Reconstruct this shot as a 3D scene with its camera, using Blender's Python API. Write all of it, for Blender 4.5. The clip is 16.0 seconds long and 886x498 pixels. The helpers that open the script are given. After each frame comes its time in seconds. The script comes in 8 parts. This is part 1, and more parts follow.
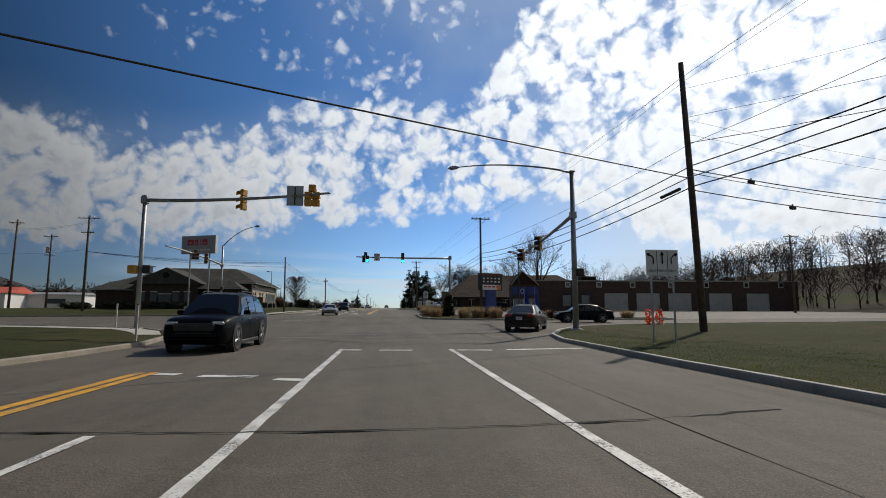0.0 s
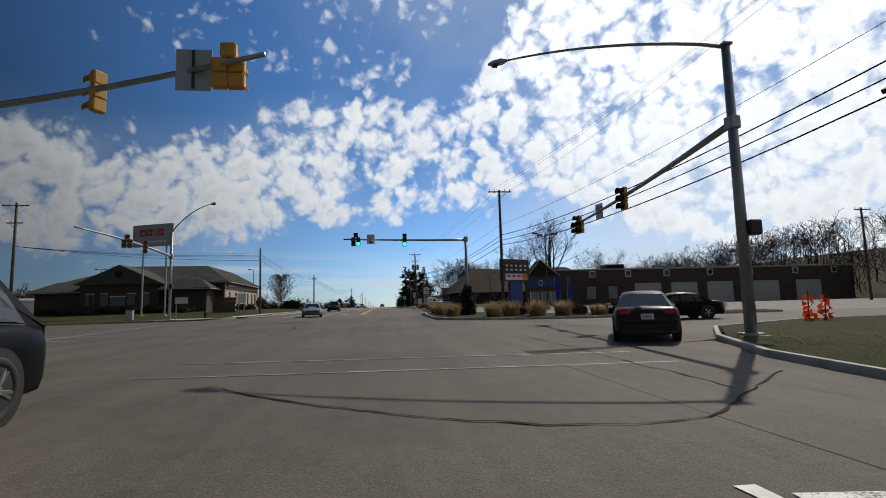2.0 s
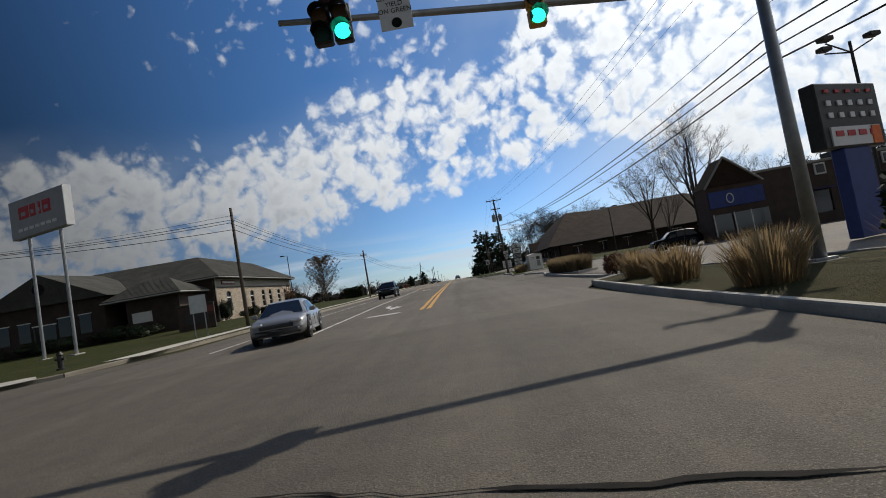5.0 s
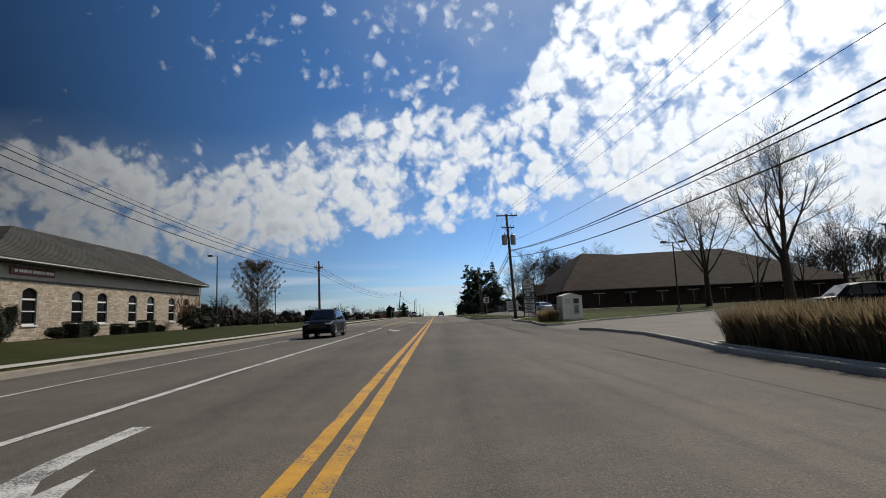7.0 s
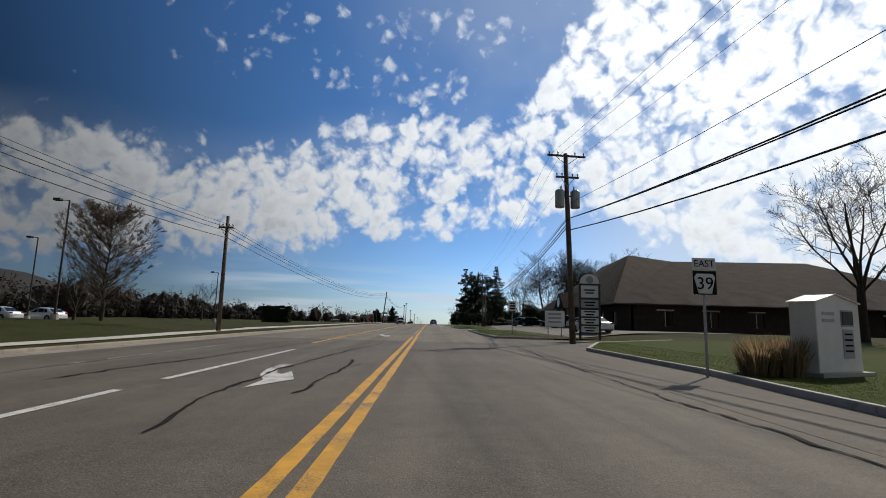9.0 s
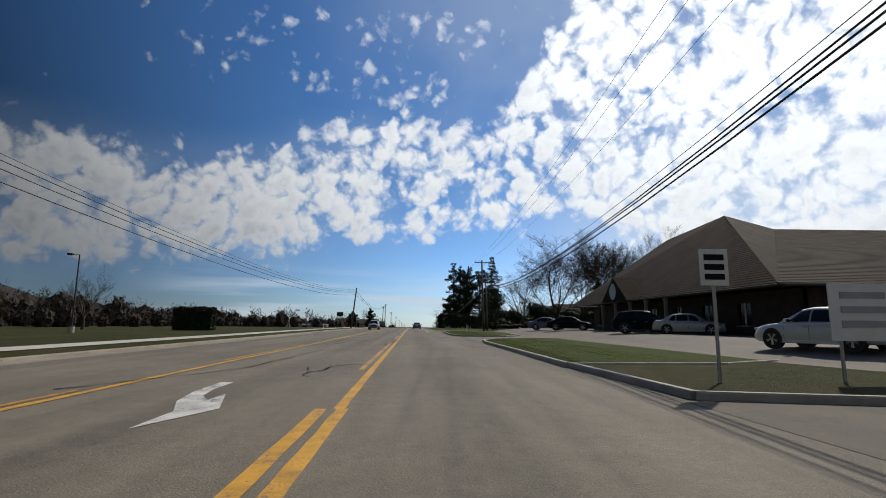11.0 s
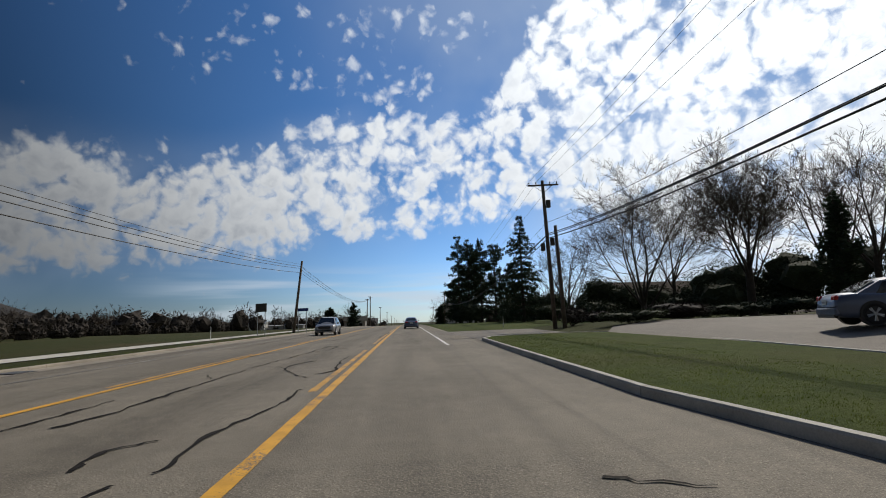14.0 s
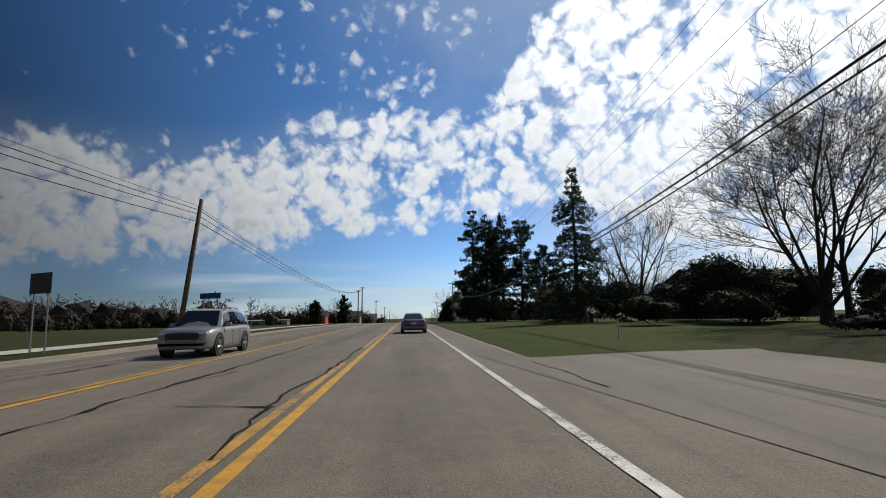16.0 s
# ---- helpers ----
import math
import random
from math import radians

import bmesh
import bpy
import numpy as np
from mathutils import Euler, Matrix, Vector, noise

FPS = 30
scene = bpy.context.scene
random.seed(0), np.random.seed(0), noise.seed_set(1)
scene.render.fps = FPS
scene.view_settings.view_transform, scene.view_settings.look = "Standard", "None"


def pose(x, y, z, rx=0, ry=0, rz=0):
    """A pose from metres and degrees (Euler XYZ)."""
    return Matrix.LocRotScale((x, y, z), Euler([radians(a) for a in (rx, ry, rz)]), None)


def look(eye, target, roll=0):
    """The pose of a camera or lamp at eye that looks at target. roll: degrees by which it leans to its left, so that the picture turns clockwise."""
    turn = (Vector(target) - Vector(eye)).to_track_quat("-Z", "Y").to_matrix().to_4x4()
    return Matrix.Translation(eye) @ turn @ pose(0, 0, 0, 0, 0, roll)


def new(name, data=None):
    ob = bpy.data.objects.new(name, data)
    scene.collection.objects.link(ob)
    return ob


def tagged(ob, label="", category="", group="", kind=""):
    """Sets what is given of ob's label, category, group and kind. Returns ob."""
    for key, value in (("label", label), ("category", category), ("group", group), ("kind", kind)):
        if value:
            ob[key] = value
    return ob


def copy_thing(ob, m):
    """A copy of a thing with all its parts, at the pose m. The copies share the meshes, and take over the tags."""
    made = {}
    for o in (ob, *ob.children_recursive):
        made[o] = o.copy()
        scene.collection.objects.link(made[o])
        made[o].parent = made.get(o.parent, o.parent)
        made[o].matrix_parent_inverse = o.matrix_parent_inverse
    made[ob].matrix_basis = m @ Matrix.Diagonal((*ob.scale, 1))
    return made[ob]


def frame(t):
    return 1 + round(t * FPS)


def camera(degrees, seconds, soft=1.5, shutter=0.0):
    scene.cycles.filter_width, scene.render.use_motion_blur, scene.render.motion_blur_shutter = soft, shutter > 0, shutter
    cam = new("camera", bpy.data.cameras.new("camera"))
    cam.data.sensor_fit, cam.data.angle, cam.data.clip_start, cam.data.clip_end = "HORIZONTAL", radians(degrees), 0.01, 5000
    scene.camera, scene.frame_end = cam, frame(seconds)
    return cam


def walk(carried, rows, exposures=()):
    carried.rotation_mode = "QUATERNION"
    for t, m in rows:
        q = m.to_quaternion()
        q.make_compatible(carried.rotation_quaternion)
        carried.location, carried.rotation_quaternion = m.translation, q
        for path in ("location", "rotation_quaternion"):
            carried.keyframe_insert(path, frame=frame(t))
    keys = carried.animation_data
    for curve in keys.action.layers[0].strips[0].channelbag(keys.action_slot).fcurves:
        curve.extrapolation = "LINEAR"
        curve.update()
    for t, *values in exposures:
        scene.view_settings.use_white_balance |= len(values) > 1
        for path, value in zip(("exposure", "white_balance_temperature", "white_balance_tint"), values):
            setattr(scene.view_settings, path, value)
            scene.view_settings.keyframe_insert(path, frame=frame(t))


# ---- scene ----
# ---------------------------------------------------------------- camera
LENS = 82.1
PATH = [  # seconds, x, y, z, yaw, pitch, roll
    (0, -0.019, 0.007, 1.297, -6.218, 6.574, -0.003),
    (0.5, -0.058, 2.756, 1.266, -6.363, 6.510, 0.062),
    (1, -0.134, 5.936, 1.235, -6.484, 6.370, -0.227),
    (1.5, -0.227, 9.491, 1.212, -6.669, 6.178, -0.976),
    (2, -0.314, 13.354, 1.188, -6.920, 6.318, -1.476),
    (2.5, -0.402, 17.734, 1.161, -6.923, 6.197, -1.978),
    (3, -0.497, 22.835, 1.176, -6.498, 5.908, -2.006),
    (3.5, -0.574, 28.434, 1.234, -3.808, 5.826, -3.114),
    (4, -0.610, 34.299, 1.295, 0.077, 3.634, -9.093),
    (4.2, -0.650, 36.583, 1.325, 2.085, 3.228, -13.717),
    (6.3, -1.307, 59.937, 1.612, -1.532, 5.492, -2.185),
    (6.5, -1.319, 62.317, 1.635, -1.478, 5.936, -2.395),
    (7, -1.342, 68.274, 1.692, -0.883, 7.243, -2.657),
    (7.5, -1.383, 74.662, 1.749, -0.081, 8.041, -3.359),
    (8, -1.417, 81.265, 1.802, -0.141, 8.483, -0.937),
    (8.5, -1.414, 87.904, 1.827, -0.709, 8.345, 1.175),
    (9, -1.364, 94.522, 1.852, -1.270, 8.149, 1.493),
    (9.2, -1.313, 97.159, 1.862, -1.549, 8.099, 1.478),
    (11.3, -1.208, 127.865, 1.989, -3.535, 8.500, 0.254),
    (11.5, -1.134, 130.838, 2.001, -3.674, 8.499, 0.054),
    (12, -1.010, 138.252, 2.032, -4.015, 8.241, -0.284),
    (12.5, -0.961, 145.694, 2.055, -4.332, 7.991, -0.730),
    (13, -0.937, 153.244, 2.075, -4.340, 7.735, -1.274),
    (13.5, -0.906, 160.889, 2.097, -4.243, 7.834, -1.890),
    (14, -0.838, 168.590, 2.122, -4.236, 7.794, -1.981),
    (14.5, -0.774, 176.160, 2.146, -4.370, 7.821, -1.666),
    (15, -0.752, 183.405, 2.173, -4.253, 7.733, -1.225),
    (15.3, -0.762, 187.673, 2.190, -4.238, 7.536, -1.023),
    (15.5, -0.776, 190.513, 2.202, -4.220, 7.588, -0.931),
    (16, -0.821, 197.613, 2.231, -4.161, 7.406, -1.167),
]


def aim(x, y, z, yaw, pitch, roll):
    a, b = radians(yaw), radians(pitch)
    ahead = Vector((-math.sin(a) * math.cos(b), math.cos(a) * math.cos(b), math.sin(b)))
    return look((x, y, z), Vector((x, y, z)) + ahead, roll)


cam = camera(LENS, 16.0, soft=0.95)
walk(cam, [(t, aim(*p)) for t, *p in PATH])

# ---------------------------------------------------------------- light
SUN_AZ, SUN_EL = radians(39), radians(41.5)
sun_way = Vector((math.sin(SUN_AZ) * math.cos(SUN_EL), math.cos(SUN_AZ) * math.cos(SUN_EL), math.sin(SUN_EL)))
sun_data = bpy.data.lights.new("sun", "SUN")
sun_data.energy, sun_data.angle, sun_data.color = 3.0, radians(0.53), (1.0, 0.91, 0.78)
sun = new("sun", sun_data)
sun.matrix_world = look(sun_way * 100, (0, 0, 0))
scene.view_settings.exposure = 0.0


class Nodes:
    """Short hand for building node trees."""

    def __init__(self, tree):
        self.tree, self.at = tree, 0
        tree.nodes.clear()

    def add(self, kind, **values):
        node = self.tree.nodes.new(kind)
        self.at += 1
        node.location = (self.at * 30, 0)
        for key, value in values.items():
            setattr(node, key, value)
        return node

    def link(self, a, b):
        self.tree.links.new(a, b)

    def put(self, socket, value):
        if isinstance(value, bpy.types.NodeSocket):
            self.link(value, socket)
        else:
            socket.default_value = value

    def math(self, op, a, b=0.0, c=0.0, clamp=False):
        node = self.add("ShaderNodeMath", operation=op, use_clamp=clamp)
        for socket, value in zip(node.inputs, (a, b, c)):
            self.put(socket, value)
        return node.outputs[0]

    def ramp(self, value, lo, hi, a=0.0, b=1.0):
        node = self.add("ShaderNodeMapRange", interpolation_type="SMOOTHSTEP")
        for socket, v in zip(node.inputs, (value, lo, hi, a, b)):
            self.put(socket, v)
        return node.outputs[0]

    def mix(self, fac, a, b, how="MIX"):
        node = self.add("ShaderNodeMix", data_type="RGBA", blend_type=how)
        self.put(node.inputs[0], fac)
        self.put(node.inputs[6], a)
        self.put(node.inputs[7], b)
        return node.outputs[2]

    def noise(self, vector, scale, detail=4.0, rough=0.55, distortion=0.0):
        node = self.add("ShaderNodeTexNoise")
        if vector is not None:
            self.link(vector, node.inputs["Vector"])
        for key, value in (("Scale", scale), ("Detail", detail), ("Roughness", rough), ("Distortion", distortion)):
            self.put(node.inputs[key], value)
        return node.outputs["Fac"]

    def curve(self, value, points):
        node = self.add("ShaderNodeFloatCurve")
        c = node.mapping.curves[0]
        while len(c.points) < len(points):
            c.points.new(0.5, 0.5)
        for p, (x, y) in zip(c.points, points):
            p.location = (x, y)
        node.mapping.update()
        self.put(node.inputs["Value"], value)
        return node.outputs[0]


def make_sky():
    """Clear blue sky with a broken layer of small puffed cumulus that thickens towards the sun."""
    world = bpy.data.worlds.new("sky")
    scene.world = world
    world.use_nodes = True
    n = Nodes(world.node_tree)
    out = n.add("ShaderNodeOutputWorld")
    bg = n.add("ShaderNodeBackground")
    n.link(bg.outputs[0], out.inputs[0])
    sky = n.add("ShaderNodeTexSky", sky_type="NISHITA", sun_disc=False, sun_elevation=SUN_EL, sun_rotation=SUN_AZ,
                altitude=200.0, air_density=0.9, dust_density=0.15, ozone_density=3.0)
    co = n.add("ShaderNodeTexCoord")
    way = co.outputs["Generated"]
    sep = n.add("ShaderNodeSeparateXYZ")
    n.link(way, sep.inputs[0])
    x, y, z = sep.outputs
    az = n.math("ARCTAN2", x, y)                       # radians, to the right of the road
    el = n.math("ARCSINE", z)
    warp = n.add("ShaderNodeTexNoise")
    n.link(way, warp.inputs["Vector"])
    for key, value in (("Scale", 11.0), ("Detail", 4.0), ("Roughness", 0.6)):
        warp.inputs[key].default_value = value

    def spot(shift):
        """The direction, bent by a coarse noise and moved by a shift towards the sun."""
        node = n.add("ShaderNodeVectorMath", operation="MULTIPLY_ADD")
        n.link(warp.outputs["Color"], node.inputs[0])
        node.inputs[1].default_value = (0.055, 0.055, 0.055)
        n.link(way, node.inputs[2])
        moved = n.add("ShaderNodeVectorMath", operation="ADD")
        n.link(node.outputs[0], moved.inputs[0])
        moved.inputs[1].default_value = shift
        return moved.outputs[0]

    def puffs(p):
        """Rounded heaps of two sizes, roughened by finer billows."""
        total = None
        for size, share in ((19.0, 0.27), (41.0, 0.24), (88.0, 0.10)):
            cells = n.add("ShaderNodeTexVoronoi", feature="SMOOTH_F1")
            n.link(p, cells.inputs["Vector"])
            cells.inputs["Scale"].default_value = size
            cells.inputs["Smoothness"].default_value = 0.35
            heap = n.math("MULTIPLY", n.math("SUBTRACT", 1.0, n.math("MULTIPLY", cells.outputs["Distance"], 1.3)), share)
            total = heap if total is None else n.math("ADD", total, heap)
        return n.math("ADD", total, n.math("MULTIPLY", n.noise(p, 26.0, 9.0, 0.66), 0.45))

    p = spot((0, 0, 0))
    dens = puffs(p)
    dens2 = puffs(spot((0.006, 0.002, 0.012)))
    big = n.noise(way, 6.0, 3.0, 0.5)
    a01 = n.math("DIVIDE", n.math("ADD", az, radians(60)), radians(120), clamp=True)
    low = n.curve(a01, LOW_EDGE)
    top = n.curve(a01, TOP_EDGE)
    ew = n.math("ADD", el, n.math("MULTIPLY", n.math("SUBTRACT", big, 0.5), 0.10))
    inside = n.math("MULTIPLY", n.ramp(n.math("SUBTRACT", ew, low), -0.045, 0.045), n.ramp(n.math("SUBTRACT", top, ew), -0.05, 0.045))
    west = n.math("MULTIPLY", n.ramp(az, radians(0), radians(-26)), n.ramp(el, 0.34, 0.20))     # the smoother sheet low in the west
    dot = n.add("ShaderNodeVectorMath", operation="DOT_PRODUCT")
    n.link(way, dot.inputs[0])
    dot.inputs[1].default_value = sun_way
    near = n.ramp(dot.outputs["Value"], 0.80, 0.99)
    thr = n.math("SUBTRACT", CLOUD_CLEAR, n.math("MULTIPLY", inside, CLOUD_FILL))
    thr = n.math("SUBTRACT", thr, n.math("MULTIPLY", n.math("MULTIPLY", inside, west), 0.09))
    thr = n.math("SUBTRACT", thr, n.math("MULTIPLY", n.math("MULTIPLY", n.ramp(az, radians(4), radians(30)), inside), 0.075))
    thr = n.math("SUBTRACT", thr, n.math("MULTIPLY", n.math("SUBTRACT", big, 0.5), 0.12))
    # small loose puffs high over the road
    high = n.math("MULTIPLY", n.math("MULTIPLY", n.ramp(el, 0.40, 0.44), n.ramp(el, 0.66, 0.54)), n.math("MULTIPLY", n.ramp(az, radians(-40), radians(-22)), n.ramp(az, radians(20), radians(8))))
    thr = n.math("SUBTRACT", thr, n.math("MULTIPLY", high, 0.17))
    over = n.math("SUBTRACT", dens, thr)
    cloud = n.math("MULTIPLY", n.ramp(over, -0.06, 0.19), n.math("ADD", 0.62, n.math("MULTIPLY", inside, 0.36)))
    # thin streaks low over the horizon
    long = n.add("ShaderNodeCombineXYZ")
    n.link(n.math("MULTIPLY", az, 1.6), long.inputs[0])
    n.link(n.math("MULTIPLY", el, 24.0), long.inputs[1])
    streak = n.noise(long.outputs[0], 1.5, 3.0, 0.45)
    band = n.math("MULTIPLY", n.ramp(el, -0.01, 0.02), n.ramp(el, 0.115, 0.055))
    streak = n.math("MULTIPLY", n.ramp(streak, 0.42, 0.62), n.math("MULTIPLY", n.math("MULTIPLY", band, n.ramp(az, radians(-30), radians(-14))), 0.72))
    # sunlit edges, grey hearts, and the glow of cloud in front of the sun
    relief = n.ramp(n.math("SUBTRACT", dens, dens2), -0.20, 0.20)
    thick = n.ramp(over, 0.0, 0.40)
    shade = n.math("MULTIPLY", n.math("MULTIPLY", thick, n.math("SUBTRACT", 1.0, n.math("MULTIPLY", relief, 0.75))), n.math("SUBTRACT", 1.0, n.math("MULTIPLY", near, 0.80)))
    lit = n.mix(n.math("MULTIPLY", shade, 0.80), (0.82, 0.85, 0.87, 1), (0.38, 0.42, 0.49, 1))
    side = n.ramp(dot.outputs["Value"], 0.22, 0.84)                  # the sky grows brighter towards the sun
    lit = n.mix(1.0, lit, n.math("ADD", n.math("ADD", 0.27, n.math("MULTIPLY", side, 0.84)), n.math("MULTIPLY", near, 0.28)), "MULTIPLY")
    pale = n.ramp(el, 0.30, -0.02)
    gain = n.mix(pale, (SKY_GAIN * 0.52, SKY_GAIN * 0.83, SKY_GAIN * 1.10, 1), (SKY_GAIN * 0.98, SKY_GAIN * 1.20, SKY_GAIN * 1.56, 1))
    gain = n.mix(1.0, gain, n.math("ADD", n.math("ADD", 0.25, n.math("MULTIPLY", pale, 0.13)), n.math("MULTIPLY", side, 1.18)), "MULTIPLY")
    tint = n.mix(1.0, sky.outputs[0], gain, "MULTIPLY")
    veil = n.math("MULTIPLY", n.ramp(dot.outputs["Value"], 0.70, 0.99), n.ramp(big, 0.25, 0.65, 0.10, 0.34))
    veil = n.math("MAXIMUM", veil, n.math("MULTIPLY", n.math("MULTIPLY", n.ramp(az, radians(4), radians(30)), n.ramp(el, 0.55, 0.12)), 0.74))
    veil = n.math("MAXIMUM", veil, n.math("MULTIPLY", inside, n.ramp(big, 0.3, 0.7, 0.03, 0.14)))
    tint = n.mix(veil, tint, (0.60, 0.67, 0.74, 1))
    col = n.mix(streak, tint, (0.56, 0.63, 0.71, 1))
    col = n.mix(cloud, col, lit)
    n.link(col, bg.inputs[0])
    bg.inputs[1].default_value = 1.0


SKY_GAIN = 0.058
CLOUD_CLEAR, CLOUD_FILL = 0.71, 0.345
LOW_EDGE = [(0.0, 0.08), (0.19, 0.087), (0.24, 0.094), (0.30, 0.107), (0.36, 0.124), (0.42, 0.145), (0.52, 0.149), (0.60, 0.178), (0.66, 0.185), (0.72, 0.13), (0.78, 0.085), (1.0, 0.04)]
TOP_EDGE = [(0.0, 0.31), (0.19, 0.305), (0.30, 0.308), (0.37, 0.338), (0.40, 0.375), (0.44, 0.403), (0.54, 0.40), (0.59, 0.425), (0.615, 0.495), (0.66, 0.60), (0.75, 0.80), (1.0, 0.95)]
make_sky()

# ---------------------------------------------------------------- materials
MATS = {}


def matter(name, dark, light, rough=0.8, scale=3.0, fine=40.0, bump=0.25, metal=0.0, spots=0.0, spot_col=(0.05, 0.045, 0.04), random_=0.0, coat=0.0, depth=0.01, spec=0.5):
    """A surface with large stains, fine grain and relief, in object space."""
    if name in MATS:
        return MATS[name]
    m = bpy.data.materials.new(name)
    m.use_nodes = True
    n = Nodes(m.node_tree)
    out = n.add("ShaderNodeOutputMaterial")
    b = n.add("ShaderNodeBsdfPrincipled")
    n.link(b.outputs[0], out.inputs[0])
    co = n.add("ShaderNodeTexCoord").outputs["Object"]
    large = n.noise(co, scale, 5.0, 0.6)
    grain = n.noise(co, fine, 3.0, 0.6)
    t = n.math("ADD", n.math("MULTIPLY", n.ramp(large, 0.3, 0.7), 0.6), n.math("MULTIPLY", n.ramp(grain, 0.3, 0.7), 0.4))
    if random_:
        info = n.add("ShaderNodeObjectInfo")
        t = n.math("ADD", t, n.math("MULTIPLY", n.math("SUBTRACT", info.outputs["Random"], 0.5), random_))
    col = n.mix(t, (*dark, 1), (*light, 1))
    if spots:
        s = n.noise(co, scale * 2.7, 6.0, 0.7)
        col = n.mix(n.math("MULTIPLY", n.ramp(s, 0.58, 0.72), spots), col, (*spot_col, 1))
    n.link(col, b.inputs["Base Color"])
    n.put(b.inputs["Roughness"], n.math("ADD", rough - 0.08, n.math("MULTIPLY", grain, 0.16)))
    b.inputs["Metallic"].default_value = metal
    b.inputs["Specular IOR Level"].default_value = spec
    if coat:
        b.inputs["Coat Weight"].default_value = coat
        b.inputs["Coat Roughness"].default_value = 0.04
    if bump:
        bp = n.add("ShaderNodeBump")
        bp.inputs["Strength"].default_value = bump
        bp.inputs["Distance"].default_value = depth
        n.link(grain, bp.inputs["Height"])
        n.link(bp.outputs[0], b.inputs["Normal"])
    MATS[name] = m
    return m


def thin(m, share):
    """Lets part of the light through a thin leaf or blade."""
    tree = m.node_tree
    surface = next(n for n in tree.nodes if n.type == "BSDF_PRINCIPLED")
    output = next(n for n in tree.nodes if n.type == "OUTPUT_MATERIAL")
    glow = tree.nodes.new("ShaderNodeBsdfTranslucent")
    both = tree.nodes.new("ShaderNodeMixShader")
    tree.links.new(surface.inputs["Base Color"].links[0].from_socket, glow.inputs["Color"])
    both.inputs[0].default_value = share
    tree.links.new(surface.outputs[0], both.inputs[1])
    tree.links.new(glow.outputs[0], both.inputs[2])
    tree.links.new(both.outputs[0], output.inputs[0])
    return m


def lamp_matter(name, colour, strength):
    m = bpy.data.materials.new(name)
    m.use_nodes = True
    n = Nodes(m.node_tree)
    out = n.add("ShaderNodeOutputMaterial")
    e = n.add("ShaderNodeEmission")
    e.inputs[0].default_value, e.inputs[1].default_value = (*colour, 1), strength
    n.link(e.outputs[0], out.inputs[0])
    return m


def glass_matter(name, tint=(0.02, 0.025, 0.03), rough=0.03):
    m = bpy.data.materials.new(name)
    m.use_nodes = True
    b = m.node_tree.nodes["Principled BSDF"]
    b.inputs["Base Color"].default_value = (*tint, 1)
    b.inputs["Roughness"].default_value = rough
    b.inputs["Specular IOR Level"].default_value = 0.6
    return m


def asphalt_matter(name, dark, light, lanes=0.0):
    """Aged asphalt: stone grain, patches, long tyre-worn strips and, in lanes, an oily middle."""
    m = bpy.data.materials.new(name)
    m.use_nodes = True
    n = Nodes(m.node_tree)
    out = n.add("ShaderNodeOutputMaterial")
    b = n.add("ShaderNodeBsdfPrincipled")
    n.link(b.outputs[0], out.inputs[0])
    co = n.add("ShaderNodeTexCoord").outputs["Object"]
    stretch = n.add("ShaderNodeMapping")
    stretch.inputs["Scale"].default_value = (1.0, 0.05, 1.0)
    n.link(co, stretch.inputs[0])
    strips = n.noise(stretch.outputs[0], 1.1, 5.0, 0.65)
    large = n.noise(co, 0.22, 6.0, 0.65)
    mid = n.noise(co, 2.6, 6.0, 0.72)
    stone = n.noise(co, 40.0, 3.0, 0.6)
    t = n.math("ADD", n.math("MULTIPLY", n.ramp(strips, 0.32, 0.68), 0.38), n.math("MULTIPLY", n.ramp(large, 0.36, 0.64), 0.28))
    t = n.math("ADD", t, n.math("MULTIPLY", n.ramp(mid, 0.36, 0.64), 0.26))
    t = n.math("ADD", t, n.math("MULTIPLY", n.ramp(stone, 0.38, 0.62), 0.16))
    if lanes:
        sep = n.add("ShaderNodeSeparateXYZ")
        n.link(co, sep.inputs[0])
        wave = n.math("COSINE", n.math("MULTIPLY", n.math("ADD", sep.outputs[0], 0.55), 6.28318 / 3.75))
        oil = n.math("MULTIPLY", n.ramp(wave, 0.1, 1.0), n.ramp(n.noise(stretch.outputs[0], 0.8, 3.0, 0.5), 0.3, 0.6, 0.35, 1.0))
        t = n.math("SUBTRACT", t, n.math("MULTIPLY", oil, lanes), clamp=True)
    col = n.mix(t, (*dark, 1), (*light, 1))
    pits = n.noise(co, 90.0, 1.0, 0.5)
    col = n.mix(n.math("MULTIPLY", n.ramp(pits, 0.56, 0.68), 0.55), col, (*[v * 1.9 for v in light], 1))
    dark_grit = n.noise(co, 70.0, 1.0, 0.5)
    col = n.mix(n.math("MULTIPLY", n.ramp(dark_grit, 0.56, 0.68), 0.6), col, (*[v * 0.5 for v in dark], 1))
    n.link(col, b.inputs["Base Color"])
    n.put(b.inputs["Roughness"], n.math("ADD", 0.78, n.math("MULTIPLY", mid, 0.15)))
    b.inputs["Specular IOR Level"].default_value = 0.35
    bp = n.add("ShaderNodeBump")
    bp.inputs["Strength"].default_value, bp.inputs["Distance"].default_value = 0.6, 0.012
    n.link(n.math("ADD", stone, n.math("MULTIPLY", mid, 0.6)), bp.inputs["Height"])
    n.link(bp.outputs[0], b.inputs["Normal"])
    MATS[name] = m
    return m


